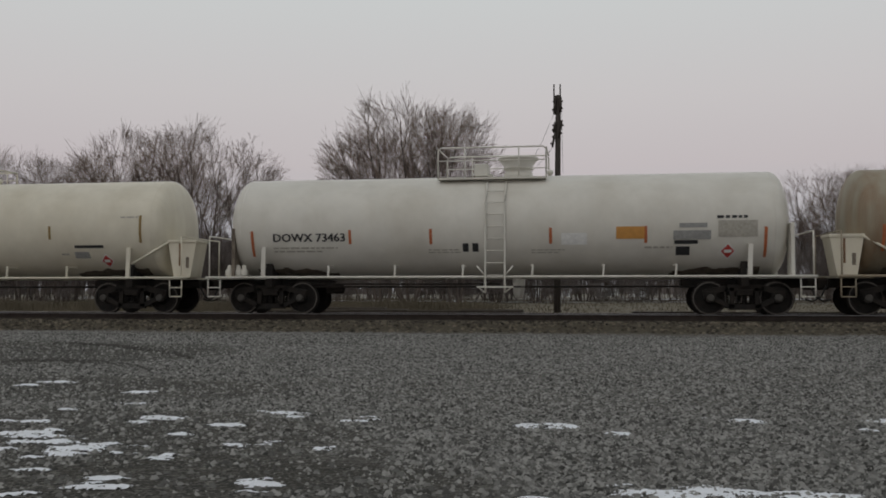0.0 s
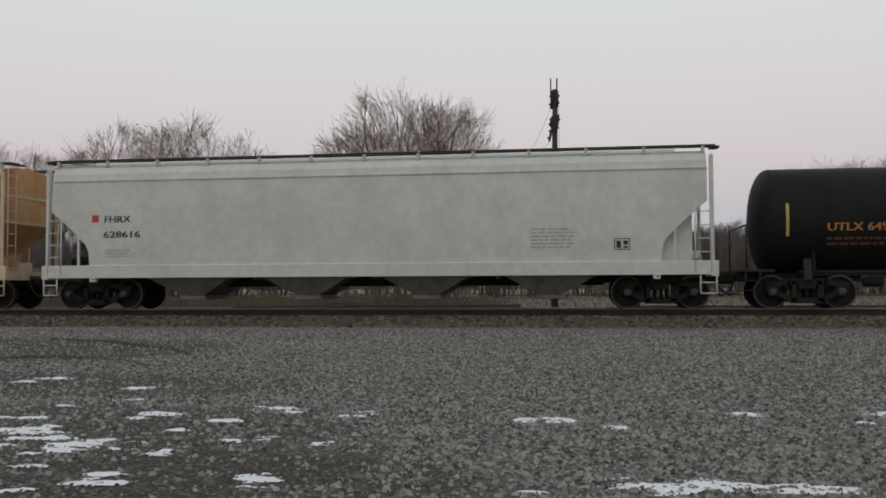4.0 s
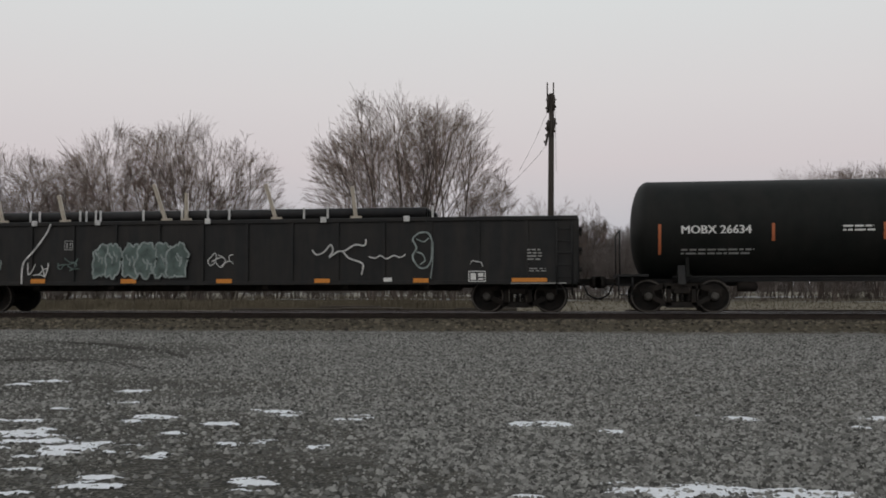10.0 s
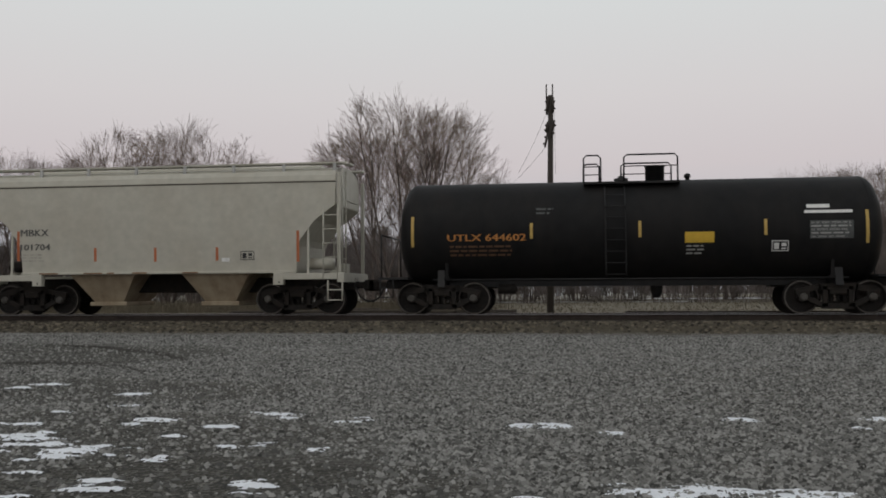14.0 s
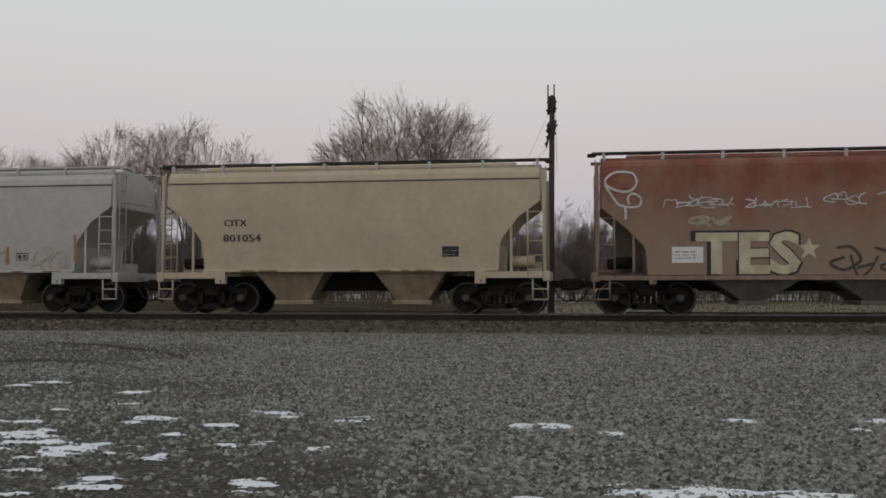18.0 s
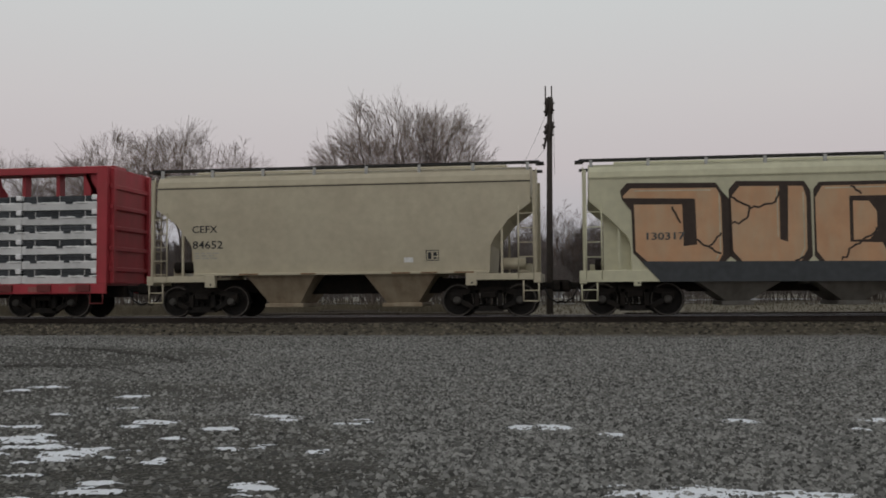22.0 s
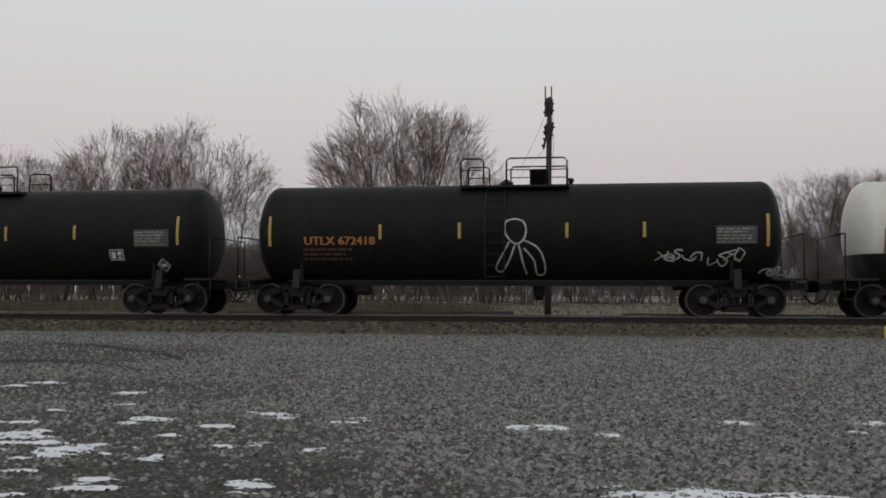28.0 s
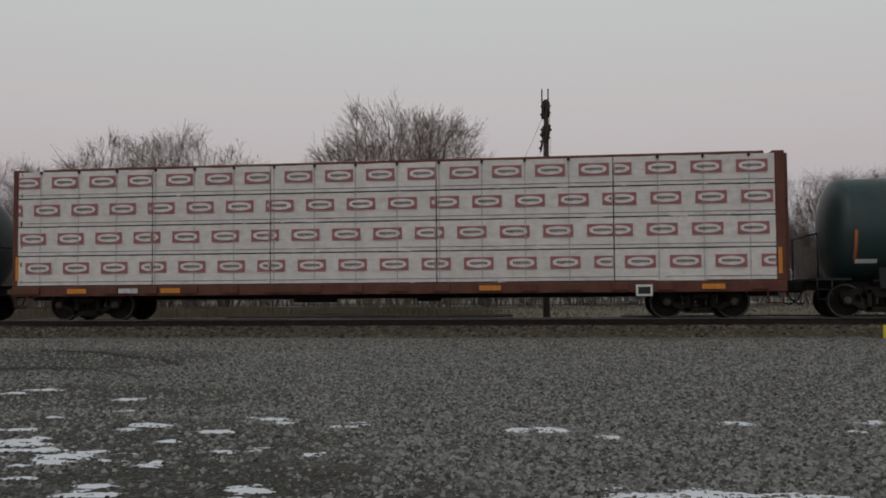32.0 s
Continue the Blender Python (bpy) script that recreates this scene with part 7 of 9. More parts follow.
def gondola():
    car, side, h = gondola_car("long black gondola car with chalk-white graffiti", -147.03, -126.86, G_BLACK, BLACK_STEEL)
    lettering(car, "NKCR", -7.96, -7.06, 2.14, 2.36, side, WHITE_INK)
    lettering(car, "3925", -7.86, -7.17, 1.70, 1.92, side, WHITE_INK)
    patch(car, -9.26, -8.29, 0.87, 1.00, side, ORANGE_STRIPE, "reflector_stripe")
    patch(car, -6.00, -5.54, 0.86, 0.99, side, ORANGE_STRIPE, "reflector_stripe")
    patch(car, -3.16, -2.68, 0.85, 0.98, side, ORANGE_STRIPE, "reflector_stripe")
    patch(car, -0.23, 0.24, 0.85, 0.97, side, ORANGE_STRIPE, "reflector_stripe")
    patch(car, 2.69, 3.14, 0.85, 0.97, side, ORANGE_STRIPE, "reflector_stripe")
    patch(car, 5.54, 5.97, 0.85, 0.97, side, ORANGE_STRIPE, "reflector_stripe")
    patch(car, 8.29, 9.26, 0.86, 0.97, side, ORANGE_STRIPE, "reflector_stripe")
    framed(car, 7.09, 7.57, 0.87, 1.17, side, WHITE_INK, WHITE_INK)
    framed(car, -4.94, -4.67, 1.84, 2.12, side, GREY_INK, GREY_INK)
    bars(car, -7.92, -7.07, 0.86, 1.12, 2, side, GREY_INK, 315)
    bars(car, 8.72, 9.13, 1.44, 1.79, 4, side, GREY_INK, 1366)
    bars(car, 8.77, 9.32, 1.13, 1.26, 2, side, GREY_INK, 1370)
    patch(car, 4.69, 4.93, 0.88, 0.99, side, WHITE_INK, "white_patch")
    patch(car, -9.78, -8.23, 0.80, 0.84, side, GREY_INK, "white_bar")
    patch(car, 8.26, 9.78, 0.81, 0.84, side, GREY_INK, "white_bar")
    bubbles(car, -4.07, -1.12, 0.98, 2.05, side, CLOUD_SPRAY, CHALK_PALE, 6, 550, 0.055)
    spray(car, side, CHALK, 0.050, ((-5.38, 2.62), (-5.51, 2.34), (-5.88, 1.85), (-6.21, 1.50), (-6.28, 1.15), (-6.28, 0.84)))
    scribble(car, -7.83, -6.96, 1.16, 1.66, side, CHALK_PALE, 330, 4, 0.040)
    scribble(car, -6.09, -5.43, 1.05, 1.50, side, CHALK, 431, 3, 0.040)
    scribble(car, -5.14, -4.45, 1.18, 1.60, side, CLOUD_SPRAY, 488, 3, 0.040)
    scribble(car, -9.23, -8.34, 1.30, 2.12, side, DARK_PANEL, 255, 4, 0.060)
    scribble(car, -0.48, 0.29, 1.24, 1.81, side, CHALK, 776, 3, 0.030)
    spray(car, side, CHALK, 0.045, ((2.62, 1.79), (2.76, 1.65), (2.98, 1.73), (3.16, 1.93), (3.23, 1.76), (3.12, 1.57), (3.37, 1.73), (3.58, 1.76), (3.87, 1.92), (4.15, 1.90), (4.19, 2.08)))
    spray(car, side, CHALK, 0.045, ((3.51, 1.76), (3.69, 1.55), (4.00, 1.44), (4.11, 1.33), (4.06, 1.08)))
    spray(car, side, CHALK, 0.035, ((4.27, 1.58), (4.46, 1.54), (4.61, 1.61), (4.78, 1.52), (4.99, 1.61), (5.17, 1.56), (5.33, 1.64)))
    spray(car, side, CHALK_PALE, 0.050, ((5.70, 2.24), (5.53, 2.07), (5.63, 1.82), (5.52, 1.57), (5.69, 1.29), (5.91, 1.27), (6.05, 1.50), (6.07, 1.99), (5.95, 2.24), (5.70, 2.24)))
    spray(car, side, CHALK_PALE, 0.035, ((5.63, 2.07), (5.84, 1.99), (5.98, 2.10)))
    spray(car, side, CHALK_PALE, 0.040, ((5.63, 1.71), (5.80, 1.64), (5.87, 1.46), (5.73, 1.36)))
    spray(car, side, CHALK_PALE, 0.030, ((6.11, 1.99), (6.09, 1.43), (6.03, 0.97)))
    spray(car, side, CHALK, 0.025, ((7.15, 1.35), (7.20, 1.45), (7.34, 1.42), (7.45, 1.40), (7.49, 1.28)))
    # long dark pipes lie on timbers in the car, held by pale straps and leaning stakes
    for y, z in ((-1.12, 2.84), (-0.78, 2.84), (-0.44, 2.84), (-0.1, 2.84), (0.24, 2.84), (0.58, 2.84), (0.92, 2.84), (-0.95, 2.55), (-0.3, 2.55), (0.35, 2.55), (1.0, 2.55)):
        pipe = solid("steel_pipe", Shape().lathe_x([(-6.65, 0.13), (-6.65, 0.16), (6.65, 0.16), (6.65, 0.13)], 0, 0, 16), BLACK_STEEL, "long dark steel pipe lying in the gondola", "pipe", "pipes in the gondola")
        CARS.append((pipe, -137.75, YC + y, RAIL + z))
    for x in (-6.2, -3.1, 0.0, 3.1, 6.0):
        part("bearer", Shape().box(x - 0.9, x - 0.75, -1.38, 1.38, 0.89, 2.39), STAKE_WOOD, car, "timber that carries the pipes")
    for x in (-6.2, -5.9, -4.6, -4.4, -4.1, -3.95, -2.6, -1.4, -1.3, -0.6, 0.05, 2.3, 3.0, 6.05):
        part("strap", Shape().box(x - 0.028, x + 0.028, -1.31, -1.285, 2.66, 3.02), CHALK, car)
    for x, lean, top in ((-7.05, -0.25, 3.55), (-5.05, -0.22, 3.5), (-1.85, -0.42, 3.78), (1.5, -0.34, 3.72), (3.85, -0.12, 3.6), (-1.25, 0.0, 3.5)):
        part("stake", Shape().bar((x, 2.6), (x + lean, top), 0.10, -1.37, -1.30).bar((x - 0.16, 2.72), (x + 0.16, 2.72), 0.07, -1.38, -1.3), STAKE_WOOD, car, "pale leaning wooden stake")
    for x in (-5.9, -3.9, -0.5, 2.95, 5.35):
        part("tag", Shape().box(x - 0.085, x + 0.085, -1.585, -1.55, 2.56, 2.72, 0.01), CHALK, car, "white tag on the top chord")


def buff_tank():
    car, side, h = tank_car("long cream tank car with a top walkway", -167.45, -148.32, 1.52, 2.56, P_BUFF, P_BUFF, "white", over=0.3, dome=0.31, platform=(-1.1, 1.72), ladder_x=False, rail_h=0.6, top_pipe=True)
    lettering(car, "UTLX 902655", -7.45, -5.72, 2.05, 2.25, side, BLACK_INK)
    bars(car, -7.40, -5.80, 1.72, 1.90, 2, side, PALE_INK, 959)
    bars(car, -7.45, -6.65, 2.42, 2.52, 1, side, PALE_INK, 954)
    scribble(car, -4.93, -4.02, 1.43, 1.90, side, GREY_INK, 1123, 3, 0.030)
    patch(car, -1.91, -1.45, 3.47, 3.69, side, GREY_INK, "louvre_plate")
    framed(car, 6.96, 7.43, 1.66, 1.97, side, BLACK_INK, BLACK_INK)
    patch(car, 7.73, 8.82, 2.10, 2.54, side, PALE_INK, "data_panel")
    bars(car, 7.51, 8.80, 2.68, 2.82, 1, side, GREY_INK, 1137)
    patch(car, 7.81, 8.08, 1.89, 1.99, side, BLACK_INK, "painted_out_bar")
    diamond(car, 8.23, 1.45, 0.24, side, PLACARD_RED)
    patch(car, -3.74, 4.16, 2.07, 2.01, side, PALE_INK, "weld_line")
    patch(car, -3.73, -3.70, 2.10, 3.00, side, PALE_INK, "weld_line")
    patch(car, 4.06, 4.10, 2.01, 2.92, side, PALE_INK, "weld_line")
    for x in (-8.2, -6.9, -3.4, 2.3, 3.7, 5.9, 7.4):
        part("weld_seam", Shape().lathe_x([(x - 0.025, 1.523), (x - 0.012, 1.53), (x + 0.012, 1.53), (x + 0.025, 1.523)], 0, 2.56, 48), P_BUFF, car)
    for x, z0, z1 in ((-8.05, 2.9, 3.9), (-6.85, 2.75, 4.0), (-5.4, 3.4, 4.0), (-3.4, 3.1, 4.05), (-1.0, 3.5, 4.05), (2.3, 2.2, 4.0), (2.62, 3.2, 4.05), (4.1, 3.0, 4.0), (5.0, 2.4, 3.9), (6.4, 3.0, 4.0), (7.4, 2.6, 4.0), (8.7, 2.2, 3.6)):
        part("rust_streak", Shape().sheet(x - 0.018, x + 0.018, z0, z1, lambda z: side(z) - 0.022, 1, 8), BUFF_STAIN, car, "thin rusty streak down the tank")
    lower = Shape().tube([(-5.6, -1.46, 0.82), (6.0, -1.46, 0.82)], 0.03, 6)
    for i in range(7):
        lower.tube([(-5.4 + i * 1.87, -1.47, 0.82), (-5.4 + i * 1.87, -1.49, 1.05)], 0.02, 6)
    part("lower_pipe", lower, P_BUFF, car, "second pipe hung under the side rail")
    part("air_tank", Shape().lathe_x([(8.6, 0.05), (8.62, 0.2), (9.5, 0.2), (9.52, 0.05)], -1.1, 1.32, 16), P_BUFF, car)


def short_tank():
    car, side, h = tank_car("short black tank car with yellow stripes", -182.5, -168.9, 1.48, 2.32, P_BLACK, BLACK_STEEL, "black", over=0.3, dome=0.68, platform=(-1.35, 1.3), hoops=((-1.34, -0.87), (-0.23, 1.23)), ladder_x=-0.5, rail_h=0.64, manway="drum")
    stripe_row(car, side, YEL_STRIPE, (-6.12, 1.90, 2.76), (-2.79, 2.10, 2.53), (0.15, 2.10, 2.55), (3.44, 2.12, 2.55), (6.02, 1.88, 2.76))
    lettering(car, "UTLX 644602", -5.13, -2.94, 2.05, 2.24, side, ORANGE_INK)
    bars(car, -5.07, -3.10, 1.61, 1.96, 3, side, FADED_ORANGE, 802)
    patch(car, 1.34, 2.11, 1.94, 2.23, side, SIGN_YELLOW, "sign")
    bars(car, 1.38, 1.86, 1.61, 1.90, 3, side, GREY_INK, 1222)
    framed(car, 3.60, 4.03, 1.69, 1.97, side, WHITE_INK, WHITE_INK)
    patch(car, 4.57, 5.67, 2.01, 2.49, side, DARK_PANEL, "data_panel")
    bars(car, 4.60, 5.64, 2.02, 2.48, 5, side, GREY_INK, 1439)
    patch(car, 4.51, 5.10, 2.83, 2.93, side, WHITE_INK, "white_bar")
    patch(car, 4.44, 5.66, 2.69, 2.77, side, WHITE_INK, "white_bar")
    bars(car, -2.66, -2.17, 2.75, 2.98, 2, side, DARK_PANEL, 963)


def hopper_pair():
    car, side, h = hopper_car("short stone-grey covered hopper car with two bays", -195.07, -183.78, 2, 4.18, H_STONE, H_STONE, SHORT_CUT, short=True, bay_mat=H_TANBAY, roof_mat=H_STONE)
    lettering(car, "MBKX", -4.27, -3.38, 2.36, 2.56, side, GREY_TEXT)
    lettering(car, "101704", -4.27, -3.33, 1.94, 2.12, side, GREY_TEXT)
    stripe_row(car, side, RED_STRIPE, (-4.35, 1.62, 2.51), (-1.90, 1.59, 1.99), (-0.03, 1.57, 1.98), (1.86, 1.58, 1.97), (4.28, 1.53, 2.42))
    framed(car, 2.57, 2.98, 1.59, 1.85, side, BLACK_INK, BLACK_INK)
    patch(car, 2.00, 2.24, 1.55, 1.66, side, WHITE_INK, "sign")
    bars(car, -4.23, -3.44, 1.58, 1.85, 3, side, PALE_INK, 401)
    car, side, h = hopper_car("short grey-tan covered hopper car with two bays", -207.69, -196.38, 2, 4.18, H_STONE, H_STONE, SHORT_CUT, short=True, bay_mat=H_TANBAY)
    lettering(car, "MBKX", -4.20, -3.30, 2.38, 2.58, side, GREY_TEXT)
    lettering(car, "101733", -4.20, -3.26, 1.97, 2.14, side, GREY_TEXT)
    stripe_row(car, side, RED_STRIPE, (-4.28, 1.56, 2.42), (-1.86, 1.57, 2.00), (0.02, 1.58, 2.00), (4.28, 1.55, 2.33), (1.86, 1.59, 1.99))
    framed(car, 2.65, 3.01, 1.60, 1.87, side, BLACK_INK, BLACK_INK)
    bars(car, -4.16, -3.38, 1.60, 1.88, 3, side, PALE_INK, 1192)


def red_hopper():
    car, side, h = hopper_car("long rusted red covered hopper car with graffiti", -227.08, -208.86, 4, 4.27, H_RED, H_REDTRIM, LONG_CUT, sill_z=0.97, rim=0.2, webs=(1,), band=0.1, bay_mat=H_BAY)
    framed(car, 5.95, 6.45, 1.47, 1.84, side, WHITE_INK, WHITE_INK)
    # block letters with a dark edge
    lettering(car, "TES", -6.48, -3.58, 1.03, 2.30, side, BLACK_INK, bold=0.05)
    lettering(car, "TES", -6.35, -3.64, 1.10, 2.24, side, CREAM_SPRAY, bold=0.035, lift=0.006)
    patch(car, -6.97, -6.15, 1.42, 1.85, side, WHITE_INK, "pasted_notice")
    bars(car, -6.90, -6.21, 1.50, 1.76, 3, side, GREY_INK, 413)
    fill(car, side, CREAM_SPRAY, 0.012, ((-3.43, 2.08), (-3.35, 1.88), (-3.15, 1.87), (-3.32, 1.73), (-3.24, 1.50), (-3.43, 1.65), (-3.63, 1.51), (-3.55, 1.73), (-3.71, 1.87), (-3.51, 1.89)))
    scribble(car, -2.86, -1.20, 1.04, 1.95, side, SHADOW_SPRAY, 657, 3, 0.075)
    bubbles(car, -1.15, 1.55, 1.00, 2.05, side, PALE_SPRAY, FAINT_SPRAY, 4, 763, 0.06, H_REDTRIM, 3.4)
    scribble(car, -1.05, 0.60, 2.05, 2.36, side, PALE_SPRAY, 764, 5, 0.05)
    scribble(car, -7.18, -5.34, 2.88, 3.26, side, CHALK, 402, 4, 0.030)
    scribble(car, -5.08, -3.35, 2.87, 3.19, side, CHALK, 526, 4, 0.030)
    scribble(car, -3.05, -1.97, 2.93, 3.32, side, CHALK, 650, 3, 0.030)
    spray(car, side, CHALK, 0.030, ((-1.70, 3.19), (-1.41, 3.28), (-1.28, 3.31)))
    spray(car, side, CHALK, 0.035, ((-0.90, 3.24), (-0.70, 3.07), (-0.46, 3.10), (-0.27, 3.22)))
    spray(car, side, CHALK, 0.060, ((-8.72, 3.57), (-8.72, 3.72), (-8.46, 3.90), (-8.01, 3.87), (-7.89, 3.62), (-8.01, 3.42), (-8.27, 3.36), (-8.59, 3.47), (-8.74, 3.56), (-8.48, 3.14), (-8.37, 3.00), (-8.21, 2.93), (-8.19, 2.60)))
    spray(car, side, CHALK, 0.050, ((-8.09, 3.00), (-8.13, 3.21), (-7.99, 3.31), (-7.79, 3.19), (-7.81, 2.99), (-8.00, 2.93), (-8.20, 2.96)))
    scribble(car, 4.01, 5.15, 1.98, 2.30, side, CHALK, 1107, 3, 0.030)
    scribble(car, 4.15, 5.14, 1.49, 2.00, side, SHADOW_SPRAY, 1118, 4, 0.050)
    scribble(car, 7.18, 7.88, 2.00, 2.36, side, CHALK, 1319, 3, 0.045)
    scribble(car, -6.52, -5.42, 2.36, 2.70, side, PALE_SPRAY, 450, 3, 0.080)
    spray(car, side, SHADOW_SPRAY, 0.060, ((1.86, 1.51), (1.79, 1.73), (2.02, 1.85), (2.63, 1.78), (3.09, 1.84), (3.18, 1.68), (2.97, 1.53), (2.40, 1.49), (2.02, 1.45), (1.86, 1.51)))
    spray(car, side, SHADOW_SPRAY, 0.060, ((3.18, 1.50), (3.24, 1.74), (3.58, 1.92), (3.93, 1.92), (4.23, 1.73), (4.27, 1.43), (4.00, 1.31), (3.51, 1.28)))
    spray(car, side, SHADOW_SPRAY, 0.060, ((1.86, 0.99), (1.74, 1.18), (1.86, 1.33), (2.47, 1.35), (3.39, 1.34), (3.54, 1.19), (3.46, 1.01)))
    spray(car, side, SHADOW_SPRAY, 0.060, ((4.98, 1.51), (5.29, 1.81), (5.82, 1.90), (6.27, 1.86), (6.49, 1.67), (6.60, 1.55)))
    spray(car, side, SHADOW_SPRAY, 0.060, ((5.59, 1.38), (5.63, 1.53), (5.89, 1.56), (6.26, 1.50), (6.87, 1.64), (7.17, 1.45), (7.19, 1.11), (6.93, 0.97), (5.35, 0.99)))
    spray(car, side, SHADOW_SPRAY, 0.060, ((3.63, 1.43), (3.70, 1.59), (3.88, 1.58), (3.94, 1.46), (3.82, 1.37), (3.63, 1.43)))


def hopper_row():
    car, side, h = hopper_car("short tan covered hopper car with two bays", -239.61, -228.21, 2, 4.14, H_TAN, H_TAN, SHORT_CUT, short=True, bay_mat=H_TANBAY)
    lettering(car, "CITX", -3.67, -2.99, 2.53, 2.72, side, BLACK_INK)
    lettering(car, "801054", -3.69, -2.57, 2.08, 2.29, side, BLACK_INK)
    bars(car, -3.63, -2.77, 1.60, 1.81, 2, side, PALE_INK, 402)
    patch(car, 2.70, 3.17, 1.62, 1.91, side, BLACK_INK, "data_panel")
    bars(car, 2.73, 3.14, 1.65, 1.87, 2, side, WHITE_INK, 791)
    patch(car, 0.62, 2.30, 2.16, 2.17, side, PALE_INK, "weld_line")
    patch(car, 0.62, 0.65, 1.63, 2.17, side, PALE_INK, "weld_line")
    car, side, h = hopper_car("short cool grey covered hopper car with dark graffiti", -252.23, -240.82, 2, 4.16, H_SILVER, H_SILVER, SHORT_CUT, short=True, bay_mat=H_TANBAY, roof_mat=H_SILVER)
    lettering(car, "NAHX", -4.18, -3.07, 3.14, 3.41, side, GREY_TEXT)
    lettering(car, "32776", -4.04, -2.79, 2.65, 2.89, side, GREY_TEXT)
    stripe_row(car, side, RUST_STRIPE, (-4.55, 1.62, 2.36), (-2.30, 1.47, 2.09), (-0.07, 1.45, 2.06), (2.17, 1.46, 1.99), (4.32, 1.50, 2.34))
    framed(car, 2.44, 2.82, 1.58, 1.80, side, BLACK_INK, BLACK_INK)
    fill(car, side, BLACK_INK, 0.006, ((-4.29, 1.18), (-4.12, 1.52), (-3.87, 1.58), (-3.84, 1.84), (-3.56, 2.10), (-3.22, 2.21), (-2.84, 2.12), (-2.59, 1.93), (-2.50, 1.68), (-2.33, 1.57), (-2.64, 1.41), (-2.84, 1.17)))
    scribble(car, -3.91, -2.59, 1.29, 2.01, side, WHITE_INK, 383, 3, 0.030)
    spray(car, side, SHADOW_SPRAY, 0.050, ((-2.13, 1.21), (-1.74, 1.56), (-1.32, 1.78), (-0.83, 1.84), (-0.41, 1.71), (-0.12, 1.45), (-0.33, 1.20)))
    spray(car, side, SHADOW_SPRAY, 0.050, ((-1.93, 1.21), (-1.59, 1.56), (-1.21, 1.69), (-0.86, 1.71), (-0.50, 1.60), (-0.25, 1.39), (-0.46, 1.20)))
    spray(car, side, SHADOW_SPRAY, 0.050, ((-1.72, 1.21), (-1.44, 1.56), (-1.09, 1.59), (-0.89, 1.59), (-0.58, 1.49), (-0.38, 1.33), (-0.60, 1.20)))
    spray(car, side, SHADOW_SPRAY, 0.050, ((-1.52, 1.21), (-1.29, 1.56), (-0.97, 1.49), (-0.92, 1.46), (-0.66, 1.38), (-0.51, 1.26), (-0.73, 1.20)))
    scribble(car, -1.49, -0.17, 1.75, 2.06, side, BLACK_INK, 530, 3, 0.030)
    scribble(car, 0.24, 2.09, 1.34, 2.03, side, FAINT_SPRAY, 636, 5, 0.050)
    scribble(car, 2.88, 4.14, 1.27, 2.08, side, FAINT_SPRAY, 802, 4, 0.050)
    car, side, h = hopper_car("short grey-tan covered hopper car with orange stripes", -264.81, -253.45, 2, 4.14, H_GREYTAN, H_GREYTAN, SHORT_CUT, short=True, bay_mat=H_TANBAY)
    lettering(car, "MRMX", -4.27, -3.38, 2.39, 2.57, side, BLACK_INK)
    lettering(car, "130779", -4.23, -3.33, 1.93, 2.11, side, BLACK_INK)
    stripe_row(car, side, ORANGE_STRIPE, (-4.37, 1.60, 2.37), (-1.86, 1.56, 1.93), (-0.02, 1.58, 1.96), (1.85, 1.58, 1.99), (4.28, 1.63, 2.44))
    framed(car, 2.62, 3.01, 1.59, 1.85, side, BLACK_INK, BLACK_INK)
    patch(car, 2.03, 2.25, 1.58, 1.69, side, WHITE_INK, "sign")
    bars(car, -4.14, -3.39, 1.60, 1.87, 3, side, PALE_INK, 362)
    car, side, h = hopper_car("short pale yellow covered hopper car with block graffiti", -277.39, -265.86, 2, 4.12, H_LIME, H_LIME, SHORT_CUT, sill_z=0.95, webs=(-1, 1), band=0.3, bay_mat=H_BAY, bulge=0.0)
    fill(car, side, SLATE_SPRAY, 0.045, ((-4.10, 1.48), (4.40, 1.41), (3.94, 0.89), (-3.61, 0.93)))
    fill(car, side, BROWN_SPRAY, 0.009, ((-4.65, 3.41), (-4.46, 3.62), (-2.11, 3.58), (-1.96, 3.35), (-1.76, 3.12), (-1.75, 1.60), (-2.00, 1.35), (-4.00, 1.36), (-4.32, 1.71), (-4.35, 2.85), (-4.60, 3.18)))
    fill(car, side, BROWN_SPRAY, 0.009, ((-1.78, 3.39), (-1.59, 3.61), (0.16, 3.57), (0.32, 3.30), (0.34, 1.58), (0.16, 1.36), (-1.49, 1.37), (-1.77, 1.60)))
    fill(car, side, BROWN_SPRAY, 0.009, ((0.39, 3.35), (0.54, 3.54), (2.27, 3.54), (2.40, 3.39), (2.44, 1.56), (2.22, 1.34), (0.57, 1.36), (0.39, 1.58)))
    fill(car, side, BROWN_SPRAY, 0.009, ((2.38, 3.44), (2.49, 3.62), (4.17, 3.58), (4.32, 3.23), (4.36, 2.82), (4.60, 2.80), (4.54, 2.53), (4.36, 2.39), (4.27, 1.54), (4.05, 1.36), (2.57, 1.37), (2.38, 1.60)))
    fill(car, side, ORANGE_SPRAY, 0.012, ((-4.57, 3.27), (-4.36, 3.47), (-2.10, 3.44), (-1.98, 3.17), (-1.96, 1.65), (-2.10, 1.42), (-3.90, 1.44), (-4.25, 1.76), (-4.28, 3.03), (-2.67, 3.00), (-2.67, 3.16), (-4.57, 3.21)))
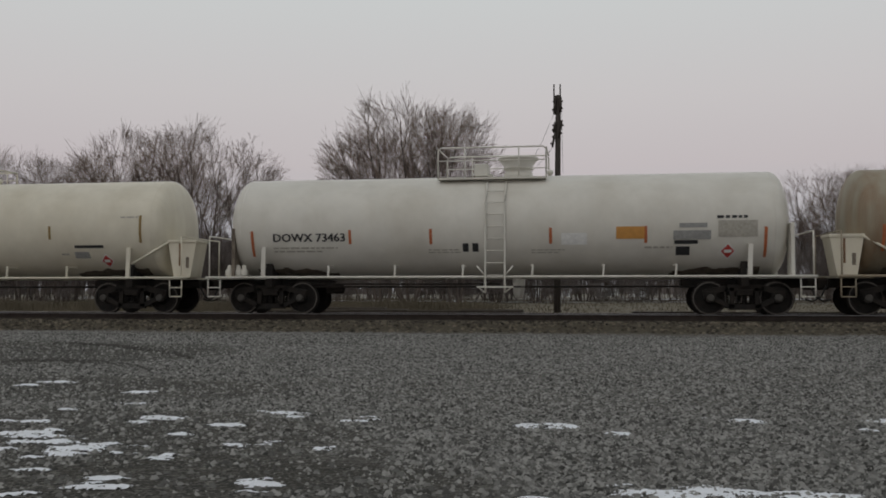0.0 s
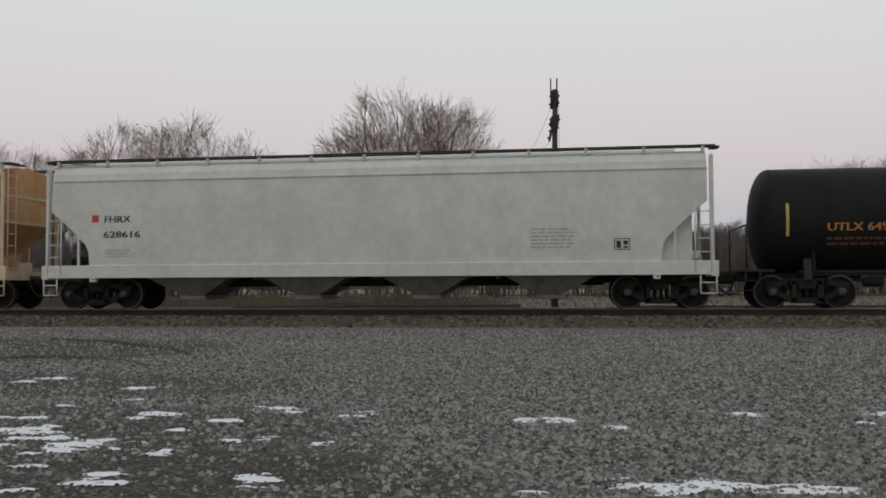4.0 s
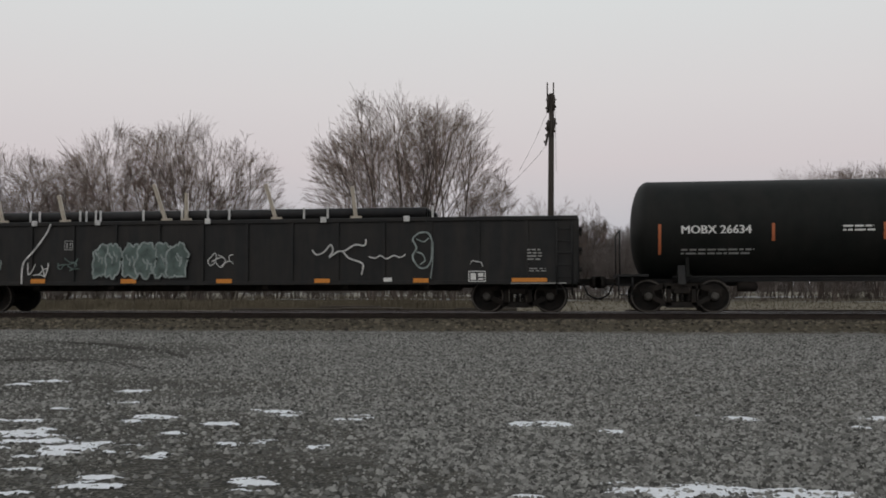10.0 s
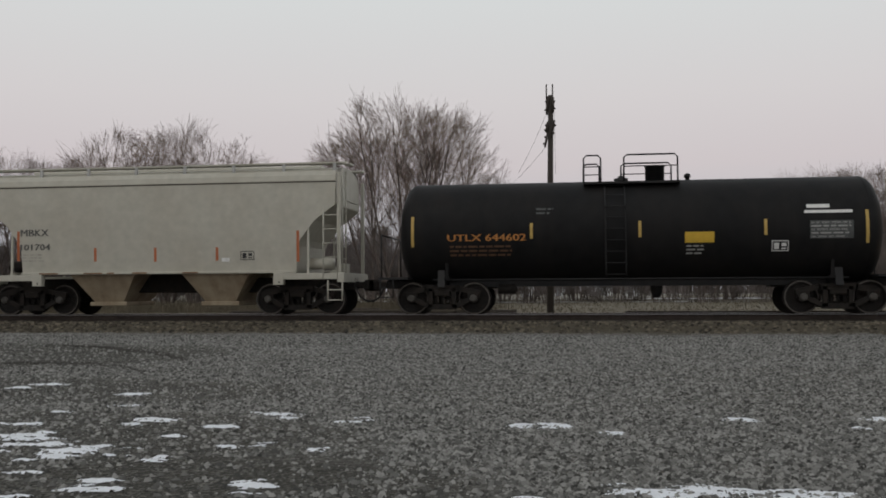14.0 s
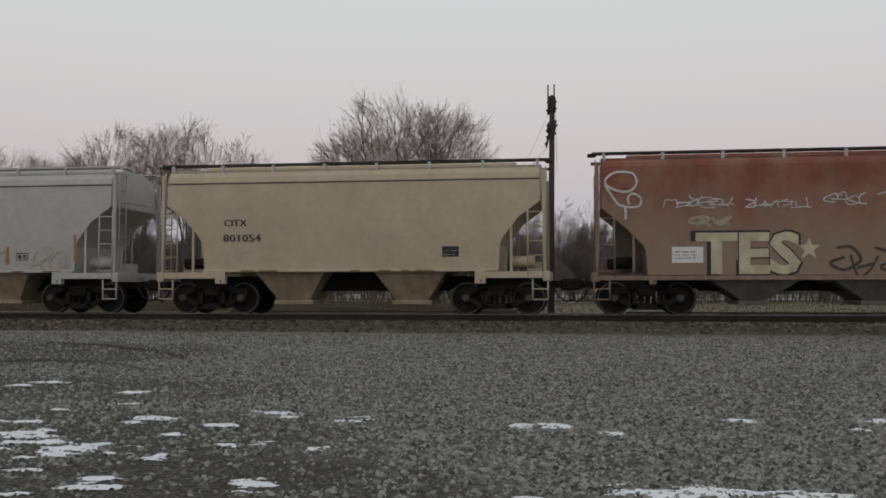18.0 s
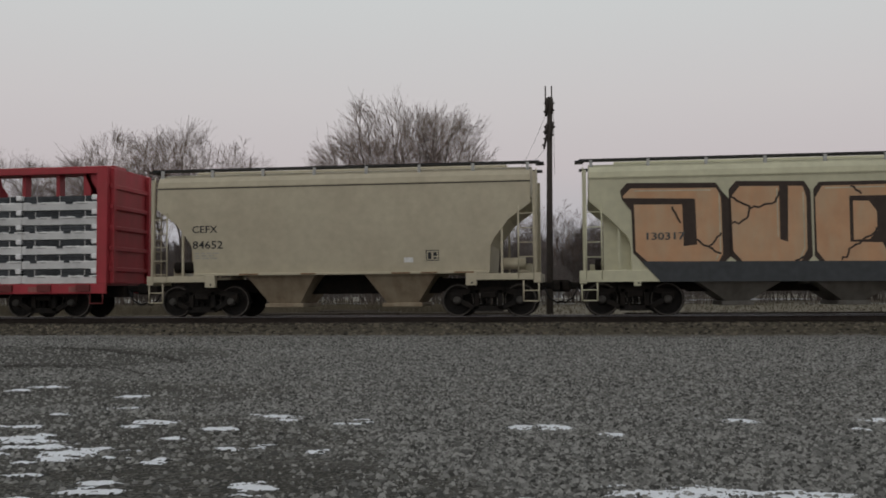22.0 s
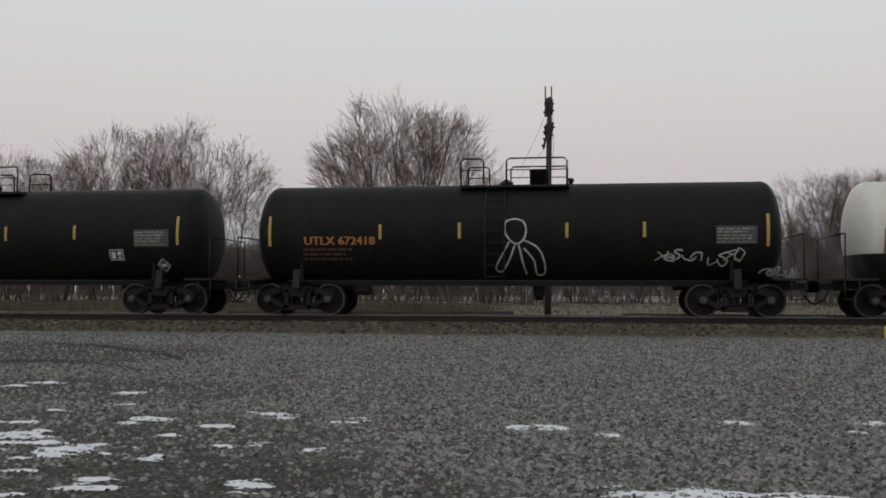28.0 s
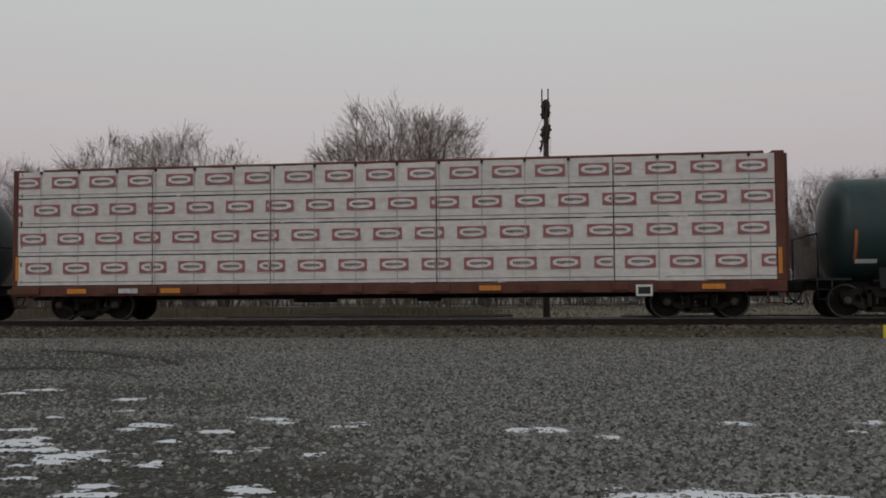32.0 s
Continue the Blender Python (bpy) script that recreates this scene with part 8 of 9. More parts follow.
    fill(car, side, ORANGE_SPRAY, 0.012, ((-1.73, 3.17), (-1.50, 3.47), (-0.48, 3.45), (-0.48, 2.03), (-0.28, 1.96), (-0.25, 3.45), (0.12, 3.44), (0.21, 3.13), (0.21, 1.76), (0.03, 1.42), (-1.44, 1.44), (-1.69, 1.73)))
    fill(car, side, ORANGE_SPRAY, 0.012, ((0.43, 3.12), (0.61, 3.43), (2.25, 3.44), (2.25, 3.15), (1.29, 3.15), (1.29, 1.94), (2.09, 1.91), (2.22, 1.65), (2.17, 1.41), (0.66, 1.42), (0.45, 1.71)))
    fill(car, side, ORANGE_SPRAY, 0.012, ((2.45, 3.44), (4.15, 3.46), (4.31, 3.14), (4.30, 2.79), (4.54, 2.75), (4.41, 2.49), (4.32, 2.39), (4.18, 1.59), (4.01, 1.42), (2.66, 1.43), (2.44, 1.69), (2.44, 1.91), (3.84, 1.94), (3.84, 2.13), (3.36, 2.16), (3.37, 2.90), (3.58, 2.94), (3.59, 3.11), (2.47, 3.15)))
    fill(car, side, ORANGE_SPRAY, 0.014, ((1.38, 3.02), (1.78, 3.01), (1.97, 2.74), (1.97, 2.22), (1.78, 2.00), (1.38, 1.99)))
    fill(car, side, ORANGE_SPRAY, 0.014, ((2.47, 3.00), (3.28, 2.98), (3.29, 2.51), (2.97, 2.29), (2.49, 2.33)))
    fill(car, side, BROWN_SPRAY, 0.015, ((-3.00, 3.01), (-2.66, 3.14), (-2.63, 1.92), (-2.98, 1.88)))
    crack(car, side, BROWN_SPRAY, 0.052, ((-1.73, 3.17), (-1.21, 2.89), (-0.57, 3.05), (-0.48, 3.32)))
    crack(car, side, BROWN_SPRAY, 0.052, ((-1.21, 2.89), (-1.40, 2.53), (-1.72, 2.47)))
    crack(car, side, BROWN_SPRAY, 0.052, ((1.33, 3.41), (1.60, 3.19)))
    crack(car, side, BROWN_SPRAY, 0.052, ((1.06, 1.42), (1.33, 1.79), (1.87, 2.18), (1.96, 2.31)))
    crack(car, side, BROWN_SPRAY, 0.052, ((2.44, 2.30), (2.84, 2.21), (3.10, 2.38), (3.36, 2.50)))
    crack(car, side, BROWN_SPRAY, 0.052, ((2.84, 2.21), (3.36, 1.98), (3.84, 2.11), (4.23, 1.80)))
    crack(car, side, BROWN_SPRAY, 0.052, ((-2.62, 2.06), (-2.33, 1.83), (-2.00, 2.23)))
    crack(car, side, BROWN_SPRAY, 0.052, ((-2.33, 1.83), (-2.00, 1.67)))
    crack(car, side, BROWN_SPRAY, 0.052, ((-3.29, 2.97), (-3.05, 2.51)))
    crack(car, side, BROWN_SPRAY, 0.052, ((-0.11, 1.45), (0.12, 1.56)))
    for pts in (((-2.03, 3.30), (-2.02, 1.75), (-2.14, 1.50)), ((-4.28, 3.40), (-2.25, 3.38)), ((0.13, 3.28), (0.14, 1.80), (0.02, 1.52)), ((-0.54, 3.40), (-0.53, 2.10)), ((2.18, 3.38), (0.68, 3.37)), ((4.22, 3.12), (4.12, 3.38), (2.6, 3.38))):
        part("spray_highlight", Shape().stroke(pts, 0.035, lambda z: side(z) - 0.018), CREAM_SPRAY, car)
    lettering(car, "130317", -3.95, -2.95, 2.06, 2.26, side, GREY_TEXT, lift=0.02)
    patch(car, 2.96, 3.87, 0.98, 1.25, lambda z: -1.56, WHITE_INK, "pasted_label")
    bars(car, 3.01, 3.82, 1.02, 1.21, 2, lambda z: -1.565, BLACK_INK, 814)
    car, side, h = hopper_car("short tan-grey covered hopper car with two bays", -289.89, -278.44, 2, 4.12, H_GREYTAN, H_GREYTAN, SHORT_CUT, short=True, bay_mat=H_TANBAY)
    lettering(car, "CEFX", -4.35, -3.58, 2.45, 2.66, side, BLACK_INK, bold=0.01)
    lettering(car, "84652", -4.34, -3.42, 1.99, 2.22, side, BLACK_INK, bold=0.01)
    framed(car, 2.52, 2.89, 1.57, 1.87, side, BLACK_INK, BLACK_INK)
    bars(car, -4.28, -3.52, 1.68, 1.90, 3, side, PALE_INK, 349)
    patch(car, 1.90, 2.16, 1.53, 1.67, side, WHITE_INK, "sign")


def lumber_red():
    s0, s1 = -313.62, -291.2
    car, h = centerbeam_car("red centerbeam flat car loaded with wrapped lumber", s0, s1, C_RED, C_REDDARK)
    part("data_panel", Shape().box(7.0, 7.42, -1.55, -1.535, 0.66, 0.95), WHITE_INK, car)
    part("data_panel_mark", Shape().box(7.05, 7.37, -1.556, -1.55, 0.72, 0.89), BLACK_INK, car)
    for i in range(17):
        x = -10.4 + i * 1.3
        part("worn_patch", Shape().box(x - 0.36, x + 0.36, -1.474, -1.471, 0.77, 0.93), FADED_RED, car, "faded paint between the stake pockets")
    rng = random.Random(17)
    L, H, D = 2.40, 0.43, 1.18
    variants = []
    for k in range(6):
        tags, prints, straps = [], [], []
        # wrapper: a slack sheet over the lower boards with a sagging, torn upper edge
        n = 26
        v, f = [], []
        for i in range(n + 1):
            x = -L / 2 + L * i / n
            top = 0.238 + 0.014 * noise.noise((x * 3.0, k * 3.7, 0)) - 0.012 * (i % 3 == 0)
            for z in (-0.004 + 0.012 * noise.noise((x * 2.2, k * 2.1, 4)), 0.09, 0.18, top):
                v.append((x, -D / 2 - 0.022 - 0.016 * noise.noise((x * 5.0, z * 11, k * 1.9)), z))
            v.append((x, -D / 2 + 0.02, top - 0.005))
        f = [(i * 5 + j, i * 5 + 5 + j, i * 5 + 6 + j, i * 5 + 1 + j) for i in range(n) for j in range(4)]
        wrap = Shape().add(v, f, True).box(-L / 2, L / 2, -D / 2, D / 2, 0.0, 0.22)
        x = -L / 2 + rng.uniform(0.08, 0.3)
        while x < L / 2 - 0.35:
            w = rng.uniform(0.14, 0.24)
            tags.append(Shape().box(x, x + w, -D / 2 - 0.042, -D / 2 - 0.036, 0.165 + rng.uniform(0, 0.03), 0.25).mesh("torn_patch", LUMBER_DARK))
            prints.append(Shape().box(x + w + 0.10, x + w + 0.10 + rng.uniform(0.2, 0.42), -D / 2 - 0.042, -D / 2 - 0.038, 0.175, 0.195).mesh("print", GREY_INK))
            x += rng.uniform(0.7, 1.2)
        for x in (-0.78 + rng.uniform(-0.04, 0.04), 0.02 + rng.uniform(-0.05, 0.05), 0.8):
            straps.append(Shape().box(x - 0.013, x + 0.013, -D / 2 - 0.006, -D / 2 + 0.012, 0.22, 0.425).mesh("strap", WRAP_SHADE))
        flap = Shape().box(L / 2 - 0.18, L / 2 - 0.01, -D / 2 - 0.055, -D / 2 + 0.2, 0.29, 0.44, 0.02)
        variants.append((wrap.mesh("wrapper", WRAP_GREY), tags, prints, straps, flap.mesh("end_flap", WRAP_FLAP)))
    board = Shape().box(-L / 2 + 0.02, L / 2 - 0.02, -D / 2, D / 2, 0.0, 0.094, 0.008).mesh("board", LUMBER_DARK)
    for side in (-1, 1):
        for r in range(6):
            for c in range(9):
                x = -10.87 + (c + 0.5) * 2.42
                pack = thing("lumber_pack", "bundle of lumber in torn grey-white wrapping on the flat car", "lumber", group="lumber packs on the red flat car")
                w, t, p, s, e = variants[(r * 5 + c * 3 + (side > 0)) % 6]
                for j in range(2):
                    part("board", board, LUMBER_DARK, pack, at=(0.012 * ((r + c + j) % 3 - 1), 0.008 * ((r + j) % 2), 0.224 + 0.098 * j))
                part("wrapper", w, WRAP_GREY, pack)
                if side < 0:
                    for q in t:
                        part("torn_patch", q, LUMBER_DARK, pack, "dark boards showing through a tear")
                    for q in p:
                        part("print", q, GREY_INK, pack)
                    for q in s:
                        part("strap", q, WRAP_SHADE, pack)
                part("end_flap", e, WRAP_FLAP, pack, "white flap of the wrapping")
                CARS.append((pack, (s0 + s1) / 2 + x, YC + side * 0.80, RAIL + 1.03 + r * 0.438))


def brown_box():
    car, side, h = boxcar("oxide brown boxcar with grey graffiti along its base", -330.8, -315.4, B_BROWN, WHITE_INK)
    lettering(car, "LRS", -6.83, -6.28, 2.48, 2.74, side, WHITE_INK)
    lettering(car, "151", -5.92, -5.54, 2.51, 2.73, side, WHITE_INK)
    lettering(car, "23", -5.21, -4.92, 2.52, 2.75, side, WHITE_INK)
    bars(car, 6.30, 6.80, 1.76, 2.29, 6, side, WHITE_INK, 1310)
    framed(car, 6.34, 6.84, 1.46, 1.75, side, GREY_INK, GREY_INK)
    bars(car, -6.76, -6.29, 2.19, 2.45, 2, side, GREY_INK, 477)
    framed(car, -5.21, -4.91, 2.21, 2.45, side, GREY_INK, GREY_INK)
    scribble(car, -7.65, -6.73, 2.80, 3.44, side, CHALK, 427, 4, 0.030)
    patch(car, -6.81, -6.28, 0.78, 1.13, side, FADED_ORANGE, "faded_stripe")
    angular(car, -6.15, -1.66, 0.62, 2.10, side, OLIVE_SPRAY, SHADOW_SPRAY, None, 6, 525)
    scribble(car, -3.17, -1.59, 1.70, 2.13, side, CHALK, 702, 3, 0.030)
    angular(car, 1.85, 7.10, 0.66, 1.95, side, GREY_SPRAY, SHADOW_SPRAY, FAINT_SPRAY, 6, 1054)
    patch(car, 6.34, 6.86, 0.83, 1.10, side, FADED_ORANGE, "faded_stripe")
    scribble(car, 2.81, 3.46, 1.87, 2.05, side, CHALK, 1092, 2, 0.025)
    side = lambda z: -1.618
    bars(car, 0.17, 0.91, 3.00, 3.31, 3, side, WHITE_INK, 902)
    scribble(car, -0.82, -0.02, 1.26, 1.87, side, CHALK, 839, 3, 0.045)
    scribble(car, 0.14, 0.87, 1.22, 1.79, side, CHALK, 902, 3, 0.045)
    patch(car, -0.17, 0.03, 1.72, 1.93, side, WHITE_INK, "notice")
    scribble(car, -1.29, -0.98, 2.93, 3.24, side, CHALK, 812, 2, 0.030)
    bars(car, 1.05, 1.36, 1.24, 1.35, 1, side, CHALK, 965)


def two_tone():
    car, side, h = tank_car("short tank car painted white over black", -344.8, -332.42, 1.42, 2.33, P_TWOTONE, BLACK_STEEL, "black", over=0.35, dome=0.2, platform=(-1.4, 1.4), hoops=((-1.39, -0.75), (-0.1, 1.35)), ladder_x=0.2, rail_h=0.66, manway="drum")
    stripe_row(car, side, DUN_STRIPE, (-5.42, 1.71, 2.37), (-2.94, 1.95, 2.34), (-1.23, 1.95, 2.36), (1.07, 1.97, 2.37), (2.94, 1.93, 2.34), (5.37, 1.81, 2.35))
    lettering(car, "FMLX 17085", -5.09, -3.29, 2.27, 2.44, side, BLACK_INK)
    bars(car, -4.53, -3.10, 1.92, 2.18, 2, side, GREY_INK, 1207)
    patch(car, -2.49, -1.82, 1.99, 2.21, side, SIGN_ORANGE, "sign")
    framed(car, 3.01, 3.56, 1.80, 2.18, side, BLACK_INK, BLACK_INK)
    bars(car, 3.70, 5.07, 2.50, 2.62, 1, side, GREY_INK, 195)
    bars(car, 3.71, 5.09, 2.16, 2.29, 1, side, GREY_INK, 196)


def black_pair():
    car, side, h = tank_car("black tank car with a looping white chalk drawing", -361.55, -346.33, 1.45, 2.36, P_BLACK, BLACK_STEEL, "black", over=0.3, dome=0.77, platform=(-1.45, 1.65), hoops=((-1.41, -0.76), (-0.11, 1.59)), ladder_x=-0.4, rail_h=0.66, manway="drum")
    stripe_row(car, side, YEL_STRIPE, (-6.88, 1.97, 2.83), (-3.65, 2.16, 2.58), (-1.39, 2.17, 2.61), (1.59, 2.17, 2.59), (3.68, 2.18, 2.59), (6.92, 1.92, 2.80))
    lettering(car, "UTLX 672418", -5.85, -3.81, 2.01, 2.24, side, ORANGE_INK)
    bars(car, -5.91, -4.29, 1.54, 1.95, 3, side, FADED_ORANGE, 542)
    patch(car, 5.57, 6.64, 1.99, 2.47, side, DARK_PANEL, "data_panel")
    bars(car, 5.60, 6.61, 2.00, 2.44, 5, side, GREY_INK, 1276)
    scribble(car, 3.97, 5.20, 1.50, 1.84, side, CHALK, 1168, 4, 0.045)
    scribble(car, 5.38, 6.35, 1.39, 1.98, side, CHALK, 1261, 4, 0.040)
    scribble(car, 6.76, 7.50, 1.14, 1.41, side, CHALK, 1349, 3, 0.060)
    spray(car, side, CHALK, 0.045, ((0.15, 2.71), (-0.08, 2.63), (-0.12, 2.38), (-0.00, 2.14), (0.20, 2.01), (0.39, 2.13), (0.47, 2.38), (0.39, 2.63), (0.15, 2.71)))
    spray(car, side, CHALK, 0.045, ((-0.00, 2.07), (-0.20, 1.71), (-0.39, 1.36), (-0.23, 1.25), (-0.02, 1.55), (0.15, 1.97)))
    spray(car, side, CHALK, 0.045, ((0.39, 2.12), (0.77, 1.92), (0.95, 1.58), (0.97, 1.22), (0.75, 1.18), (0.68, 1.55), (0.41, 1.89)))
    spray(car, side, CHALK, 0.045, ((0.26, 1.98), (0.32, 1.74), (0.37, 1.49), (0.46, 1.18)))
    car, side, h = tank_car("black tank car with yellow stripes", -378.1, -362.84, 1.45, 2.36, P_BLACK, BLACK_STEEL, "black", over=0.3, dome=-0.74, platform=(-1.55, 1.55), hoops=((-1.66, 0.16), (0.7, 1.45)), ladder_x=0.5, rail_h=0.66, manway="drum")
    stripe_row(car, side, YEL_STRIPE, (-6.95, 2.04, 2.87), (-3.73, 2.17, 2.60), (-1.49, 2.18, 2.60), (1.44, 2.17, 2.60), (3.64, 2.20, 2.62), (6.85, 2.03, 2.87))
    lettering(car, "UTLX 672383", -5.94, -3.79, 2.01, 2.22, side, ORANGE_INK)
    bars(car, -5.94, -4.34, 1.54, 1.95, 3, side, FADED_ORANGE, 665)
    framed(car, 4.71, 5.14, 1.59, 1.90, side, WHITE_INK, WHITE_INK)
    patch(car, 5.50, 6.58, 1.98, 2.48, side, DARK_PANEL, "data_panel")
    bars(car, 5.53, 6.55, 2.00, 2.45, 5, side, GREY_INK, 1409)
    diamond(car, 6.32, 1.44, 0.21, side, DARK_PANEL)


def green_tanks():
    car, side, h = tank_car("dark green tank car with white stencils", -394.99, -379.49, 1.45, 2.38, P_GREEN, BLACK_STEEL, "black", over=0.35, dome=-0.36, platform=(-1.1, 2.15), hoops=((-0.95, -0.2), (-0.1, 2.1)), ladder_x=0.42, rail_h=0.74, manway="drum")
    stripe_row(car, side, RED_STRIPE, (-7.03, 1.55, 2.33), (-1.15, 1.93, 2.30), (1.52, 1.97, 2.37), (4.27, 1.92, 2.25), (7.16, 1.60, 2.43))
    lettering(car, "GATX 209635", -5.97, -3.75, 2.00, 2.23, side, WHITE_INK)
    framed(car, -3.68, -3.40, 1.98, 2.23, side, WHITE_INK, WHITE_INK)
    bars(car, -5.91, -4.24, 1.62, 1.90, 2, side, GREY_INK, 405)
    patch(car, -1.98, -1.27, 1.95, 2.32, side, SIGN_YELLOW, "sign")
    bars(car, 1.49, 2.01, 2.67, 2.99, 3, side, GREY_INK, 855)
    bars(car, 5.85, 6.38, 2.75, 2.89, 1, side, WHITE_INK, 1139)
    patch(car, 5.90, 7.05, 1.82, 2.51, side, BLUE_PANEL, "data_panel")
    bars(car, 5.95, 6.48, 1.85, 2.48, 4, side, GREY_INK, 1148)
    framed(car, 5.25, 5.70, 1.58, 1.86, side, WHITE_INK, WHITE_INK)
    scribble(car, 1.71, 2.96, 1.66, 2.08, side, GREY_INK, 875, 3, 0.050)
    scribble(car, 2.72, 4.04, 1.60, 1.92, side, DARK_PANEL, 941, 3, 0.050)
    patch(car, 6.65, 7.21, 1.45, 1.54, side, WHITE_INK, "white_bar")
    patch(car, -7.01, -6.45, 1.45, 1.56, side, WHITE_INK, "white_bar")
    car, side, h = tank_car("dark green tank car coupled behind the lumber", -435.0, -419.45, 1.45, 2.38, P_GREEN, BLACK_STEEL, "black", over=0.35, dome=-0.36, platform=(-1.1, 2.15), hoops=((-0.95, -0.2), (-0.1, 2.1)), ladder_x=0.42, rail_h=0.74, manway="drum")
    stripe_row(car, side, RED_STRIPE, (-7.3, 1.6, 2.4), (0.5, 2.0, 2.4), (3.4, 2.0, 2.4), (6.9, 1.7, 2.5))


def lumber_white():
    s0, s1 = -418.28, -396.05
    car, h = centerbeam_car("brown centerbeam flat car loaded with wrapped lumber", s0, s1, C_BROWN, C_BROWN, braces=False)
    part("data_panel", Shape().box(7.16, 7.6, -1.55, -1.535, 0.62, 0.93), WHITE_INK, car)
    part("data_panel_mark", Shape().box(7.22, 7.54, -1.556, -1.55, 0.68, 0.87), BLACK_INK, car)
    for x, m in ((-10.9, FADED_ORANGE), (-9.0, ORANGE_STRIPE), (-7.4, CHALK), (-6.1, ORANGE_STRIPE), (-2.6, FADED_ORANGE), (0.6, FADED_ORANGE), (3.2, ORANGE_STRIPE), (5.4, FADED_ORANGE), (9.2, ORANGE_STRIPE)):
        part("reflector_stripe", Shape().box(x - 0.3, x + 0.3, -1.536, -1.531, 0.80, 0.94), m, car)
    for k in (-1, 1):
        part("reflector_stripe", Shape().box(k * (h - 0.16) - 0.05, k * (h - 0.16) + 0.05, -1.446, -1.44, 1.2, 1.9), ORANGE_STRIPE, car)
    seams = (-10.95, -6.7, -3.12, 1.7, 6.60, 10.87)
    rows = (1.035, 1.92, 2.785, 3.63, 4.44)
    rng = random.Random(23)
    firsts = (10.88, 10.28, 10.39, 10.27)  # where the last label of each row sits, counted from the lowest row

    def printed(pack, x, z, lo, hi):
        """A red label with a pale oval and a dark bar, cut off where the pack ends."""
        x0, x1 = max(-0.41, lo - x), min(0.41, hi - x)
        if x1 - x0 < 0.08:
            return
        lab = part("printed_label", Shape().box(x0, x1, -0.004, 0.0, -0.165, 0.165), LABEL_RED, pack, at=(x, -D / 2 - 0.037, z))

        def oval(a, b):
            n = 16
            xs = [x0 + 0.02 + (x1 - x0 - 0.04) * i / n for i in range(n + 1)]
            xs = [q for q in xs if abs(q) < a]
            if len(xs) < 3:
                return None
            up = [(q, b * math.sqrt(1 - (q / a) ** 2)) for q in xs]
            return Shape().add([(q, -0.007, -w) for q, w in up] + [(q, -0.007, w) for q, w in reversed(up)], [tuple(range(2 * len(up)))])

        shape = oval(0.365, 0.122)
        if shape:
            part("label_oval", shape, WRAP_WHITE, lab)
        b0, b1 = max(x0 + 0.03, -0.24), min(x1 - 0.03, 0.24)
        if b1 > b0:
            marks = Shape()
            q = b0
            while q < b1 - 0.02:
                marks.box(q, min(q + 0.062, b1), -0.012, -0.008, -0.04 + 0.012 * (int(q * 90) % 2), 0.04)
                q += 0.074
            part("label_bar", marks, LABEL_DARK, lab)

    D = 1.26
    for side in (-1, 1):
        for r in range(4):
            z0, z1 = rows[r], rows[r + 1] - 0.012
            for c in range(5):
                a, b = seams[c] + 0.015, seams[c + 1] - 0.015
                m, l, hh = (a + b) / 2, (b - a) / 2, z1 - z0
                pack = thing("wrapped_lumber_pack", "lumber pack in white wrapping with red printed labels", "lumber", group="wrapped packs on the brown flat car")
                CARS.append((pack, (s0 + s1) / 2 + m, YC + side * 0.80, RAIL + z0))
                # slack sheet: the outer face bulges and sags a little between its straps
                nx, nz = 14, 5
                v = []
                for i in range(nx + 1):
                    for j in range(nz + 1):
                        x, z = -l + 2 * l * i / nx, hh * j / nz
                        edge = min(i, nx - i, 1)
                        v.append((x, -D / 2 - 0.022 * edge * noise.noise((x * 2.6 + r * 7, z * 4.5, c * 3.1)) - 0.012, z + (0.02 * noise.noise((x * 2.1, r * 3.0, c * 1.7)) if j in (0, nz) else 0)))
                f = [(i * (nz + 1) + j, (i + 1) * (nz + 1) + j, (i + 1) * (nz + 1) + j + 1, i * (nz + 1) + j + 1) for i in range(nx) for j in range(nz)]
                s = Shape().add(v, f, True).box(-l, l, -D / 2, D / 2, 0.012, hh - 0.012)
                part("wrapper", s, WRAP_WHITE, pack)
                # the shade between stacked packs, put in as a dark strip
                part("shadow_gap", Shape().box(-l, l, -D / 2 - 0.02, D / 2, -0.014, 0.018), GAP_SHADE, pack, "dark strip for the shadow gap under the pack")
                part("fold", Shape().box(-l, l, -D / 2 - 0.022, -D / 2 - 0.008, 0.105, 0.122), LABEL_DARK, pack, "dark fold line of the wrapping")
                if side < 0:
                    x = firsts[r] + (0.37, -0.41, -0.09, 0.59)[r] * (c < 4) - 1.195 * 19
                    while x < b + 0.4:
                        if a - 0.4 < x:
                            printed(pack, x - m, hh * 0.60, -l + 0.01, l - 0.01)
                        x += 1.195
                    x = 10.19 - 1.2 * 18
                    while x < b - 0.05:
                        if x > a + 0.05:
                            part("strap", Shape().box(x - m - 0.011, x - m + 0.011, -D / 2 - 0.046, -D / 2 - 0.042, 0, hh), WRAP_SHADE, pack)
                            if r == 3:
                                part("strap_hook", Shape().box(x - m - 0.035, x - m + 0.035, -D / 2 - 0.06, -D / 2, hh - 0.07, hh + 0.02, 0.008), BLACK_STEEL, pack)
                        x += 1.2


for build in (dull_tank, dow_tanks, utlx_long, long_hoppers, mobx, gondola, buff_tank, short_tank, hopper_pair, red_hopper, hopper_row, lumber_red, brown_box, two_tone, black_pair, green_tanks, lumber_white):
    build()


